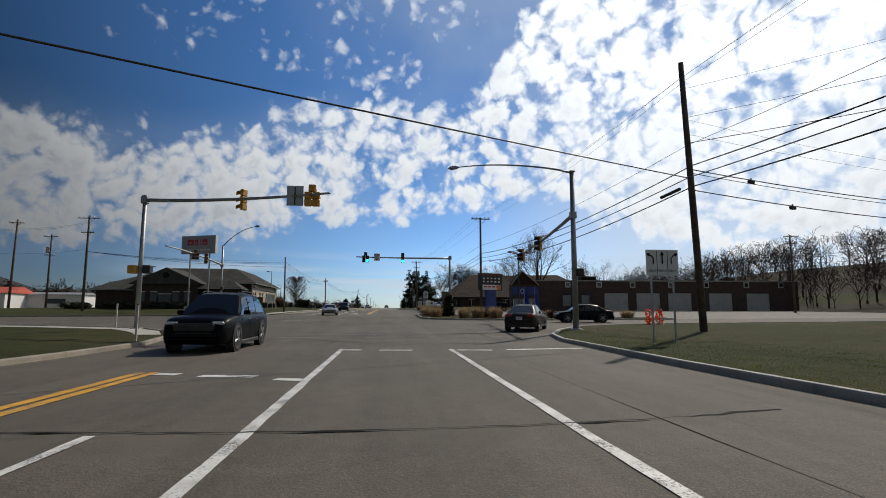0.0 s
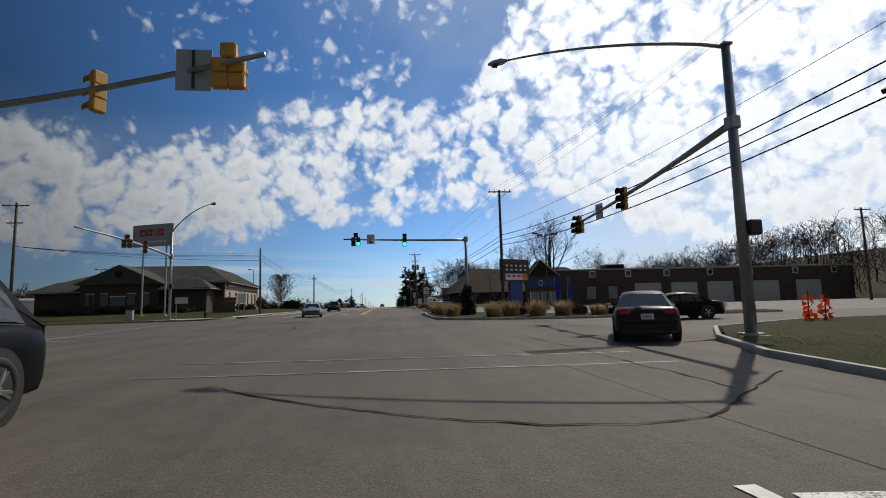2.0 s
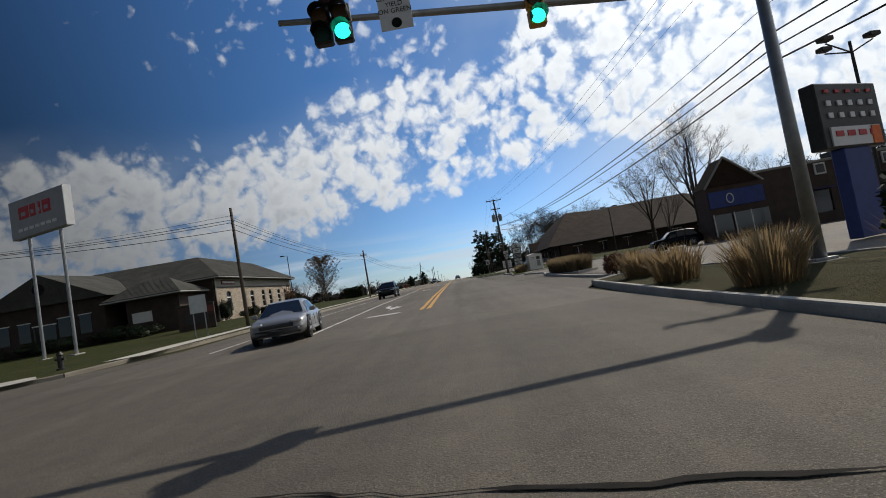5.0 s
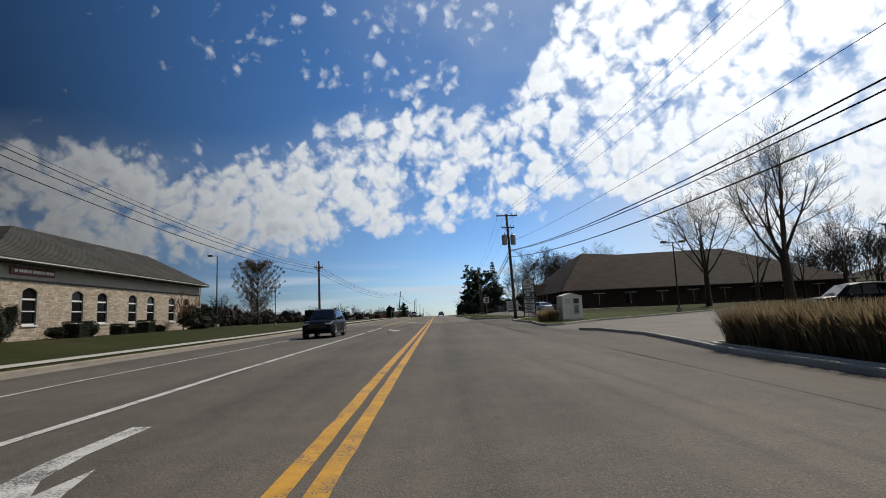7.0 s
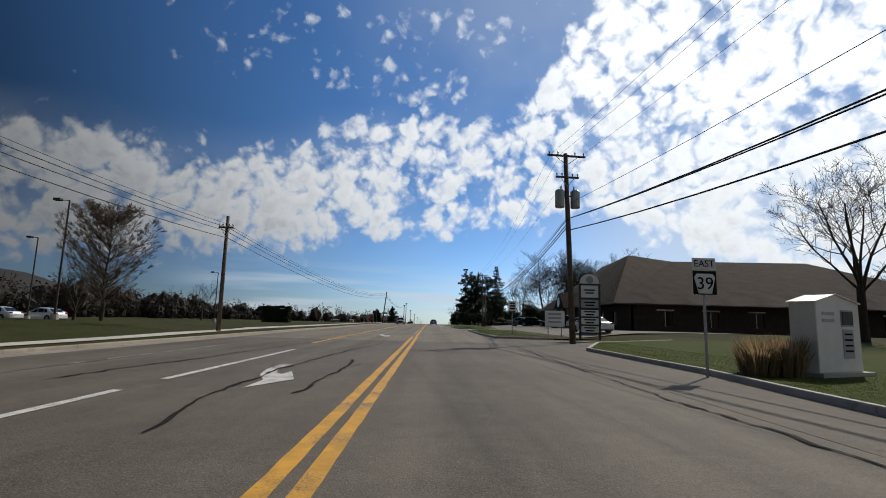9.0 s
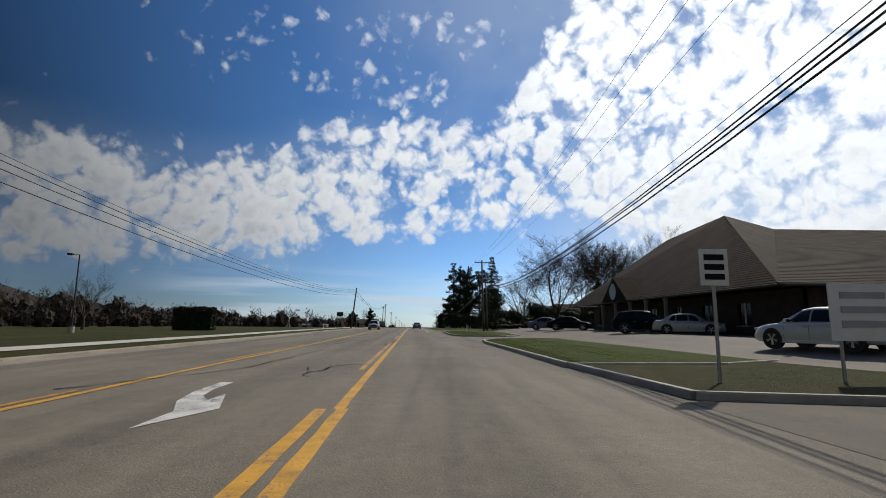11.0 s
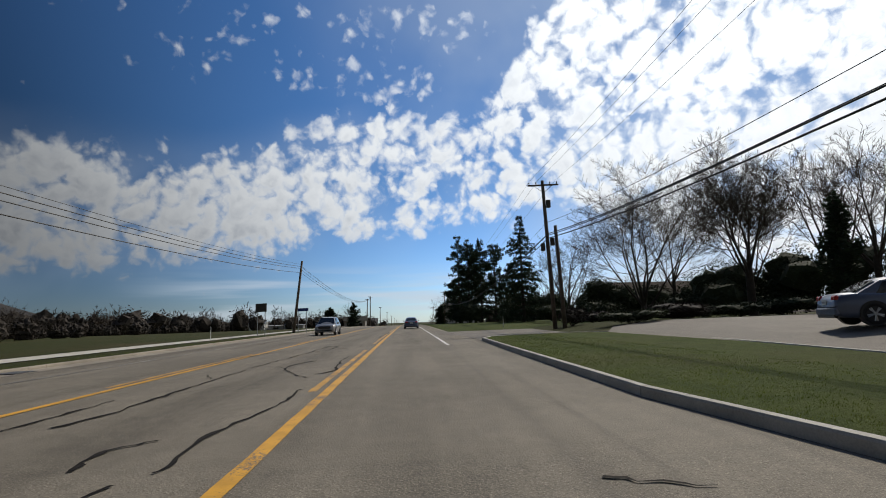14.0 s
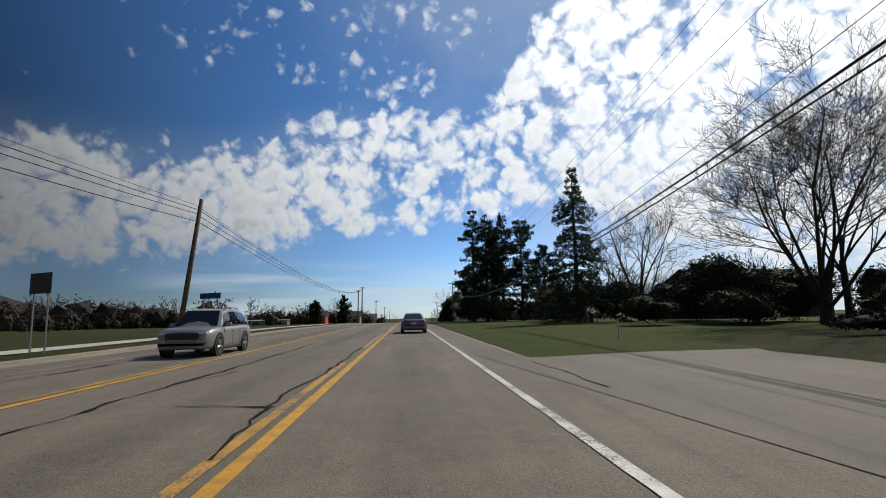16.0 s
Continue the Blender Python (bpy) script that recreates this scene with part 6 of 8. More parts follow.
for x, bend in ((-0.38, -1), (0, 0), (0.38, 1)):
    arrow_mark(lanes, x, 2.86, bend)
    write(lanes, "ONLY", 0.12, (x, -0.02, 2.62), 0, SIGN_BLACK)
for x in (-0.2, 0.2):
    part("divider", box((0.015, 0.01, 0.84), (x, -0.016, 2.915)), SIGN_BLACK, lanes)

route = post_sign("route_sign", 5.55, 107.2, 2.0, 0.60, 0.60, "white route sign reading East 39 on a steel post")
part("plate", box((0.6, 0.025, 0.3), (0, 0, 2.78), bevel=0.004), SIGN_WHITE, route)
write(route, "EAST", 0.24, (0, -0.02, 2.78), 0, SIGN_BLACK)
part("keystone_border", flat_panel([(-0.30, 2.0), (0.30, 2.0), (0.30, 2.60), (-0.30, 2.60)], -0.016), SIGN_BLACK, route)
part("keystone", flat_panel([(-0.17, 2.03), (0.17, 2.03), (0.27, 2.44), (0.20, 2.53), (-0.20, 2.53), (-0.27, 2.44)], -0.022), SIGN_WHITE, route)
write(route, "39", 0.44, (0, -0.03, 2.27), 0, SIGN_BLACK)
speed = post_sign("speed_sign", 4.9, 133.4, 2.0, 0.6, 0.75, "small white traffic sign on a post by the lawn")
for k in range(3):
    part("letter_bar", box((0.42, 0.012, 0.12), (0, -0.016, 2.58 - 0.2 * k)), SIGN_BLACK, speed)


def directory_sign():
    t = thing("directory_sign", 9.7, 129.8, zr(130) + 0.1, 0, "white arched directory sign with panels on two posts", "sign")
    for x in (-0.68, 0.68):
        part("post", box((0.14, 0.16, 4.0), (x, 0, 2.0)), DARK_STEEL, t)
    part("backing", box((1.24, 0.06, 3.5), (0, 0.02, 2.2)), DARK_STEEL, t)
    part("arch_rim", tube([(0.74 * math.cos(math.pi * k / 14), 0, 3.9 + 0.72 * math.sin(math.pi * k / 14)) for k in range(15)], 0.07, 6), DARK_STEEL, t)
    bm = bmesh.new()
    n = 14
    for y in (-0.1, 0.1):
        bm.faces.new([bm.verts.new(p) for p in [(-0.7, y, 3.9), (0.7, y, 3.9), *[(0.7 * math.cos(math.pi * k / n), y, 3.9 + 0.68 * math.sin(math.pi * k / n)) for k in range(n + 1)]]])
    bmesh.ops.remove_doubles(bm, verts=bm.verts, dist=0.001)
    bmesh.ops.bridge_loops(bm, edges=[e for e in bm.edges if e.is_boundary])
    part("arch", bm, SIGN_WHITE, t)
    for k, (z, h) in enumerate(((3.35, 0.9), (2.5, 0.62), (1.85, 0.5), (1.3, 0.5), (0.75, 0.5))):
        p = part("panel", box((1.24, 0.12, h - 0.06), (0, 0, z), bevel=0.01), SIGN_WHITE if k != 1 else SIGN_GREY, t)
        for j in range(2):
            part("letter_bar", box((0.8 - 0.2 * j, 0.02, 0.09), (0, -0.07, z + 0.1 - 0.2 * j)), SIGN_BLACK, p)
    bm = bmesh.new()
    bmesh.ops.create_cone(bm, cap_ends=True, segments=18, radius1=0.26, radius2=0.26, depth=0.03, matrix=Matrix.Translation((0, -0.11, 4.15)) @ Matrix.Rotation(radians(90), 4, "X"))
    part("emblem", bm, SIGN_GREY, t)
    return t


directory_sign()
board = post_sign("notice_board", 8.2, 133.6, 0.9, 1.5, 1.2, "white real-estate board on two posts", posts=2)
for k in range(3):
    part("letter_bar", box((1.0, 0.02, 0.14), (0, -0.02, 1.85 - 0.3 * k)), SIGN_GREY, board)
panel_sign = post_sign("dark_sign", -14.5, 217.7, 2.3, 1.35, 0.78, "dark sign panel on two thin posts", DARK_STEEL, 2, turn=-28)
beam = post_sign("long_blue_sign", -13.5, 231.6, 2.55, 1.9, 0.36, "long narrow blue sign on two posts", BLUE, 2, turn=-30)
brick_sign = thing("monument_sign", -21.2, 84.5, zg(-21.2, 84.5) + 0.1, 22, "low brick monument sign with a dark red panel", "sign")
part("base", box((2.6, 0.6, 1.9), (0, 0, 0.95), bevel=0.03), DARK_AND_SHADE_BRICK, brick_sign)
part("cap", box((2.7, 0.7, 0.1), (0, 0, 1.95), bevel=0.02), DARK_STEEL, brick_sign)
part("board", box((1.3, 0.05, 0.5), (0.55, -0.33, 1.5)), RED_BOARD, brick_sign, "dark red name board")
part("panel", box((1.6, 0.05, 0.8), (0, -0.32, 0.85)), BLACK, brick_sign)
pair = post_sign("street_notice", -16.9, 76.5, 1.5, 0.95, 1.1, "grey sign back on two posts", ALU, 2, turn=25)


def kiosk():
    t = thing("donation_bin", 8.8, 107.5, zr(108) + 0.12, 24, "white metal donation bin with a low gabled top", "bin")
    bm = bmesh.new()
    prof = [(-0.95, 0.08), (0.95, 0.08), (0.95, 1.80), (-0.12, 2.0), (-0.95, 1.80)]
    a = [bm.verts.new((x, -0.32, z)) for x, z in prof]
    b = [bm.verts.new((x, 0.32, z)) for x, z in prof]
    bm.faces.new(a), bm.faces.new(b[::-1])
    for k in range(5):
        bm.faces.new((a[k], b[k], b[(k + 1) % 5], a[(k + 1) % 5]))
    bmesh.ops.bevel(bm, geom=bm.edges[:], offset=0.02, segments=1, affect="EDGES")
    part("body", bm, WHITE_TRIM, t)
    lid = bmesh.new()
    for p, q in ((prof[4], prof[3]), (prof[3], prof[2])):
        d = Vector((q[0] - p[0], 0, q[1] - p[1]))
        m = Matrix.Translation(((p[0] + q[0]) / 2, 0, (p[1] + q[1]) / 2 + 0.012)) @ Matrix.Rotation(-math.atan2(d.z, d.x), 4, "Y")
        add_box(lid, (0, 0, 0), (d.length + 0.07, 0.72, 0.025), m)
    part("lid", lid, WHITE_TRIM, t, "overhanging white metal lid")
    part("hatch", box((0.46, 0.04, 0.34), (0.36, -0.335, 1.42)), DARK_STEEL, t, "dark drop hatch")
    part("hatch_frame", box((0.54, 0.02, 0.42), (0.36, -0.325, 1.42)), SIGN_GREY, t)
    part("panel", box((0.46, 0.02, 0.72), (0.36, -0.325, 0.78)), SIGN_GREY, t)
    for k in range(4):
        part("letter_bar", box((0.33, 0.012, 0.045), (0.36, -0.342, 1.02 - 0.14 * k)), SIGN_BLACK, t)
    for k in range(2):
        part("letter_bar", box((0.5, 0.012, 0.08), (-0.45, -0.326, 1.52 - 0.17 * k)), SIGN_GREY, t)
    part("slab", box((2.3, 1.0, 0.16), (0, 0, 0.0)), CONCRETE, t)
    return t


kiosk()


def lot_lamp(x, y, h, heads=1, turn=0.0, z=None):
    t = thing("lot_lamp", x, y, zg(x, y) if z is None else z, turn, "dark parking lot lamp on a slim pole", "street lamp", "lot lamps")
    part("pole", tube([(0, 0, -0.2), (0, 0, h)], [0.09, 0.06], 8), DARK_STEEL, t)
    part("base", tube([(0, 0, -0.2), (0, 0, 0.6)], 0.28, 12), CONCRETE, t)
    for k in range(heads):
        a = radians(360 * k / max(heads, 1)) if heads > 2 else (math.pi if k else 0)
        if heads == 3:
            a = (0, math.pi, math.pi / 2)[k]
        d = Vector((math.cos(a), math.sin(a), 0))
        e = Vector((0, 0, h)) + d * (0.9 if heads < 3 else 1.2)
        part("arm", tube([(0, 0, h - (0.0 if heads < 3 else 0.5)), e], 0.035, 6), DARK_STEEL, t)
        part("head", box((0.55, 0.4, 0.2), (e.x, e.y, e.z + (0.05 if heads < 3 else 0.2)), bevel=0.03), DARK_STEEL, t)
    return t


lot_lamp(-29.4, 133.6, 9.3, 1, 180)
lot_lamp(-36, 178, 8.0, 1, 180)
lot_lamp(-44, 150, 9.0, 1, 180)
lot_lamp(17.6, 67.3, 8.2, 3, 10)
lot_lamp(-60, 130, 9.5, 2)
lot_lamp(-52, 118, 9.0, 1)
lot_lamp(22.1, 117.8, 7.0, 2)

# ---------------------------------------------------------------- trees and planting
def grow(rnd, height, spread_, limbs, levels, r0, upright=0.55, trunk=0.25, twigs=5):
    """Tapered segments (start, end, radius, radius, level) of a bare tree: limbs that arch up and out, forking into ever finer twigs."""
    segs = []
    forks = max(1, twigs // 2)

    def branch(p, d, length, r, level):
        n = (0, 5, 4, 3, 3)[level]
        bend = (0, 0.10, 0.15, 0.14, 0.13)[level]
        for k in range(n):
            lift = 0.09 if level < 3 else 0.03
            d = (d + Vector((rnd.gauss(0, bend), rnd.gauss(0, bend), rnd.gauss(0, bend * 0.7) + lift))).normalized()
            q = p + d * (length / n)
            r1 = r * (0.77 if level < 3 else 0.72)
            segs.append((p, q, r, r1, level))
            p, r, u = q, r1, (k + 1) / n
            if level < levels and u > 0.3:
                for _ in range(forks):
                    a = rnd.uniform(0, 6.283)
                    side = Vector((math.cos(a), math.sin(a), rnd.uniform(-0.1, 0.5)))
                    side = (side - d * side.dot(d)).normalized()
                    turn = radians(rnd.uniform(24, 56)) * (1.35 - upright * 0.6)
                    nd = d * math.cos(turn) + side * math.sin(turn)
                    branch(p, nd, length * rnd.uniform(0.36, 0.62) * (1.24 - 0.5 * u), r * rnd.uniform(0.48, 0.70), level + 1)

    # a bole, then strong limbs that rise from it
    base = Vector((0, 0, -0.2))
    fork = Vector((rnd.gauss(0, 0.1), rnd.gauss(0, 0.1), height * trunk))
    segs.append((base, fork * 0.35, r0 * 1.3, r0, 0))
    segs.append((fork * 0.35, fork, r0, r0 * 0.86, 0))
    for k in range(limbs):
        a = 6.283 * k / limbs + rnd.uniform(-0.4, 0.4)
        tilt = (0.12 if k == 0 else rnd.uniform(0.35, 1.05)) * spread_
        d = Vector((math.cos(a) * tilt, math.sin(a) * tilt, 1.0)).normalized()
        branch(fork - Vector((0, 0, rnd.uniform(0, 0.10) * height * (k > 0))), d, height * (1 - trunk) * rnd.uniform(0.66, 0.86), r0 * rnd.uniform(0.36, 0.52), 1)
    return segs


def segment_mesh(segs, sides):
    verts, faces = [], []
    for p, q, r, r1, level in segs:
        n = sides if level < 2 else 3
        d = (q - p).normalized()
        a = d.cross(Vector((0.3, 0.9, 0.2))).normalized()
        b = d.cross(a)
        i = len(verts)
        ring = [(math.cos(6.28318 * k / n) * a + math.sin(6.28318 * k / n) * b) for k in range(n)]
        verts += [p + v * r for v in ring] + [q + v * r1 for v in ring]
        faces += [(i + k, i + (k + 1) % n, i + n + (k + 1) % n, i + n + k) for k in range(n)]
    return verts, faces


def bare_tree(x, y, height, seed, label, spread_=1.0, limbs=5, r0=None, levels=3, twig=None, upright=0.55, trunk=0.25, z=None, twigs=5):
    rnd = random.Random(seed)
    segs = grow(rnd, height, spread_, limbs, levels, r0 or height * 0.02, upright, trunk, twigs)
    top = max(s[1].z for s in segs)
    k = height / top
    segs = [(p * k, q * k, r, r1, lv) for p, q, r, r1, lv in segs]
    t = thing("tree", x, y, zg(x, y) + 0.05 if z is None else z, rnd.uniform(0, 360), label, "tree", "bare trees")
    link_mesh("trunk", *segment_mesh([s for s in segs if s[4] < 2], 7), BARK, t, True)
    fine = [(p, q, max(r, 0.015), max(r1, 0.009), lv) for p, q, r, r1, lv in segs if lv >= 2]
    link_mesh("crown", *segment_mesh(fine, 3), twig or TWIG, t)
    return t


bare_tree(38.1, 125.0, 22, 11, "tall bare shade tree beside the lot", 0.8, 7, 0.55, 4, twigs=4, trunk=0.3)
bare_tree(35.4, 137.2, 17.0, 12, "spreading bare tree beside the lot", 0.95, 7, 0.36, 4, twigs=4, trunk=0.3)
bare_tree(56, 139, 15, 13, "bare tree with a dense crown", 1.1, 5, 0.28, 4, twigs=4)
bare_tree(30.0, 233.3, 21.0, 14, "broad bare tree with many rising limbs", 0.95, 8, 0.42, 4, upright=0.5, twigs=6, trunk=0.14)
bare_tree(33.5, 217.3, 19.5, 15, "tall bare tree behind the lawn", 0.8, 6, 0.40, 4, upright=0.5, twigs=6, trunk=0.3)
bare_tree(28.5, 260.0, 18.5, 16, "broad bare tree among others", 0.85, 7, 0.40, 4, upright=0.5, twigs=5, trunk=0.2)
bare_tree(40.0, 226.0, 18, 17, "bare tree with fanned upper limbs", 0.9, 6, 0.34, 4, upright=0.5, twigs=6, trunk=0.3)
bare_tree(43, 213, 19, 18, "bare tree behind the hedge", 0.9, 6, 0.3, 4, upright=0.5, twigs=5, trunk=0.3)
bare_tree(38, 240, 19, 19, "bare tree behind the hedge", 0.9, 6, 0.3, 4, upright=0.5, twigs=5, trunk=0.3)
bare_tree(49, 219, 19, 20, "bare tree behind the long hall", 0.9, 6, 0.3, 4, upright=0.5, twigs=5, trunk=0.3)
bare_tree(36.0, 209.5, 15.5, 21, "narrow bare tree beside the long hall", 0.55, 5, 0.3, 4, twigs=4)
bare_tree(26, 300, 16, 22, "bare tree beyond the pines", 1.0, 5, 0.3, 3)


def oval_tree(x, y, height, seed, label):
    """A young street tree in bud: one leader, and rising boughs that fill an oval crown."""
    rnd = random.Random(seed)
    segs, tips = [], []
    p, r = Vector((0, 0, -0.2)), height * 0.018
    for k in range(8):
        q = Vector((rnd.gauss(0, 0.05), rnd.gauss(0, 0.05), height * 0.96 * (k + 1) / 8))
        segs.append((p, q, r, r * 0.82, 0))
        p, r = q, r * 0.82
    for k in range(120):
        f = rnd.uniform(0.15, 0.93)
        reach = height * 0.40 * math.sin(math.pi * min(1.0, (f - 0.04) / 0.95)) ** 0.65 * (1.12 - 0.35 * f)
        a = rnd.uniform(0, 6.283)
        out = Vector((math.cos(a), math.sin(a), rnd.uniform(0.55, 1.0)))
        p, r = Vector((0, 0, height * (f - 0.06))), height * 0.0046 * (1.2 - f * 0.7)
        for j in range(5):
            q = p + (out + Vector((rnd.gauss(0, 0.15), rnd.gauss(0, 0.15), 0.12 * j))).normalized() * reach * 0.26
            q.z = min(q.z, height)
            segs.append((p, q, r, r * 0.7, 1 if j < 2 else 2))
            for _ in range(5):
                d = (out + Vector((rnd.gauss(0, 0.7), rnd.gauss(0, 0.7), rnd.gauss(0.3, 0.4)))).normalized()
                e = q + d * rnd.uniform(0.25, 0.55) * height / 7.4
                segs.append((q, e, 0.012, 0.009, 2))
                for _ in range(2):
                    segs.append((q.lerp(e, 0.6), q.lerp(e, 0.6) + (d + Vector((rnd.gauss(0, 0.6), rnd.gauss(0, 0.6), 0.3))).normalized() * 0.25, 0.011, 0.008, 2))
            p, r = q, r * 0.7
    t = thing("tree", x, y, zg(x, y) + 0.05, 0, label, "tree", "bare trees")
    link_mesh("trunk", *segment_mesh([s for s in segs if s[4] < 2], 7), BARK, t, True)
    link_mesh("crown", *segment_mesh([s for s in segs if s[4] >= 2], 3), BUDS, t)
    return t


oval_tree(-22.0, 127.3, 7.4, 23, "rounded tree in bud on the verge")
bare_tree(-31, 138, 5.0, 24, "small bare tree behind the verge", 0.9, 6, 0.12, 3, TWIG, 0.6)
bare_tree(-22.6, 111.2, 3.4, 25, "small ornamental tree in bud by the wall", 1.0, 5, 0.05, 3, REDTWIG, 0.55)
bare_tree(-46, 196, 9, 26, "bare roadside tree beyond the verge", 1.0, 6, 0.2, 3)
bare_tree(12, 360, 12, 27, "bare tree far down the road", 1.0, 6, 0.2, 3)
bare_tree(-24, 372, 10, 28, "bare tree far down the road", 1.0, 6, 0.2, 3)
bare_tree(30, 118, 9, 29, "bare tree behind the depot", 1.0, 5, 0.2, 3)
for k, (x, y, h) in enumerate(((58, 150, 14), (70, 160, 16), (64, 120, 12), (85, 118, 14))):
    bare_tree(x, y, h, 60 + k, "bare tree behind the buildings", 1.0, 5, 0.25, 3)


def leaf_cloud(rnd, spots, size, droop=0.0):
    """Small crossing leaf clumps at spots (point, outward direction)."""
    verts, faces = [], []
    for p, d in spots:
        for _ in range(2):
            a = Vector((rnd.gauss(0, 1), rnd.gauss(0, 1), rnd.gauss(0, 0.6))).normalized()
            b = (d * 0.8 + Vector((rnd.gauss(0, 0.5), rnd.gauss(0, 0.5), rnd.gauss(0, 0.4) - droop))).normalized()
            s = size * rnd.uniform(0.6, 1.3)
            i = len(verts)
            verts += [p - a * s * 0.45, p + a * s * 0.45, p + b * s * 1.1 + a * s * 0.12, p + b * s * 0.5 - a * s * 0.5]
            faces += [(i, i + 1, i + 2), (i, i + 2, i + 3)]
    return verts, faces


def conifer(x, y, height, radius, seed, label, kind="pine", bare=0.1):
    """An evergreen: whorls of boughs along a trunk, each hung with needle clumps."""
    rnd = random.Random(seed)
    t = thing("evergreen_tree", x, y, zg(x, y) + 0.03, 0, label, "tree", "evergreen trees")
    part("trunk", tube([(0, 0, -0.3), (0, 0, height * 0.5), (0, 0, height * 0.97)], [height * 0.017, height * 0.011, 0.03], 8), BARK, t)
    spots, boughs = [], []
    z = height * bare
    while z < height * 0.985:
        f = (z / height - bare) / (1 - bare)
        if kind == "spruce":
            reach = radius * (1 - f) ** 0.85 * rnd.uniform(0.55, 1.1) + 0.15
            n, tip = 8, -0.22
        else:
            reach = radius * (0.75 + 0.45 * math.sin(math.pi * (0.2 + 0.7 * f))) * rnd.choice((0.45, 0.7, 0.95, 1.15)) * (1 - 0.7 * f ** 5)
            n, tip = 5, 0.10
        for k in range(n):
            a = rnd.uniform(0, 6.283)
            L = reach * rnd.uniform(0.7, 1.1)
            d = Vector((math.cos(a), math.sin(a), tip + rnd.gauss(0, 0.1)))
            end = Vector((0, 0, z)) + d * L
            boughs.append((Vector((0, 0, z)), end, 0.05, 0.015, 2))
            m = max(6, int(L * (26 if kind == "spruce" else 36)))
            for j in range(m):
                u = 0.25 + 0.8 * j / m
                w = 0.24 * L * (1.1 - u)
                q = Vector((0, 0, z)) + d * (L * u) + Vector((rnd.gauss(0, w), rnd.gauss(0, w), rnd.gauss(0, 0.16 if kind == "spruce" else 0.22)))
                spots.append((q, d.normalized()))
        z += (0.72 if kind == "spruce" else 0.72) * rnd.uniform(0.8, 1.2) * (height / 20)
    link_mesh("bough", *segment_mesh(boughs, 3), BARK, t)["kind"] = "stuff"
    link_mesh("crown", *leaf_cloud(rnd, spots, 0.23 if kind == "pine" else 0.19, 0.25 if kind == "spruce" else 0.0), NEEDLE, t)
    return t


conifer(19.6, 257.5, 19.6, 6.0, 31, "dark spruce with drooping boughs", "spruce", 0.05)
for k, (x, y, h, r) in enumerate(((12.6, 299, 22.5, 2.6), (14.8, 296, 21.5, 3.2), (17.6, 294, 20.5, 3.4), (20.6, 291, 19.0, 3.4), (17.0, 302, 20.0, 3.0), (12.2, 306, 12.0, 2.6), (24, 288, 14, 3.0))):
    conifer(x, y, h, r, 40 + k, "tall dark pine in a roadside group", "pine", 0.06)
conifer(6.3, 53.0, 2.1, 0.42, 52, "dark clipped conical evergreen in the planting bed", "pine", 0.02)
conifer(26.4, 198.5, 7.8, 0.8, 53, "dark upright evergreen beside the long hall", "pine", 0.03)
for k, (x, y, h) in enumerate(((-28, 352, 7), (-21, 362, 9), (14, 352, 9), (10.5, 338, 6), (16, 330, 8))):
    conifer(x, y, h, 2.0, 70 + k, "dark evergreen far down the road", "pine", 0.03)


def shrub(x, y, w, h, seed, label, material=None, d=None, z=None, count=900, size=0.14, square=False, name="shrub"):
    """A lumpy mass of small leaves on a few stems."""
    rnd = random.Random(seed)
    d = d or w
    t = thing(name, x, y, (float(zg(x, y)) + 0.08) if z is None else z, 0, label, "shrub", "shrubs")
    stems = [(Vector((0, 0, -0.15)), Vector((rnd.gauss(0, w * 0.2), rnd.gauss(0, d * 0.2), h * 0.6)), 0.04, 0.02, 2) for _ in range(5)]
    link_mesh("stem", *segment_mesh(stems, 4), BARK, t)
    lumps = [(Vector((rnd.uniform(-0.3, 0.3) * w, rnd.uniform(-0.3, 0.3) * d, h * rnd.uniform(0.3, 0.7))), rnd.uniform(0.22, 0.36)) for _ in range(7)]
    spots = []
    for _ in range(count):
        if square:
            v = Vector((rnd.uniform(-0.5, 0.5), rnd.uniform(-0.5, 0.5), rnd.uniform(-0.5, 0.5)))
            k = max(abs(v.x), abs(v.y), abs(v.z))
            v = v / k * 0.5 * rnd.uniform(0.85, 1.0)
            tall = h * (0.90 + 0.13 * noise.noise((v.x * w * 1.5, 3.1, seed)))
            p, o = Vector((v.x * w, v.y * d, (v.z + 0.5) * tall)), v.normalized()
        else:
            c, r = rnd.choice(lumps)
            o = Vector((rnd.gauss(0, 1), rnd.gauss(0, 1), rnd.gauss(0, 1))).normalized()
            u = rnd.uniform(0.72, 1.05)
            p = c + Vector((o.x * w * r * u, o.y * d * r * u, o.z * h * r * u))
            p.z = max(p.z, 0.02)
        spots.append((p, o))
    verts, faces = leaf_cloud(rnd, spots, size)
    core = bmesh.new()
    if square:
        add_box(core, (0, 0, h * 0.39), (w * 0.88, d * 0.84, h * 0.76))
    else:
        for c, r in lumps:
            bmesh.ops.create_icosphere(core, subdivisions=2, radius=1.0, matrix=Matrix.Translation(c) @ Matrix.Diagonal((w * r * 0.66, d * r * 0.66, h * r * 0.70, 1)))
        for v in core.verts:
            v.co += Vector((noise.noise(v.co * 2.1), noise.noise(v.co * 2.1 + Vector((9, 0, 0))), noise.noise(v.co * 2.1 + Vector((0, 9, 0))))) * 0.14 * min(w, h)
    i = len(verts)
    core.verts.index_update()
    verts += [v.co.copy() for v in core.verts]
    faces += [tuple(i + v.index for v in f.verts) for f in core.faces]
    core.free()
    link_mesh("foliage", verts, faces, material or SHRUB, t)
    return t


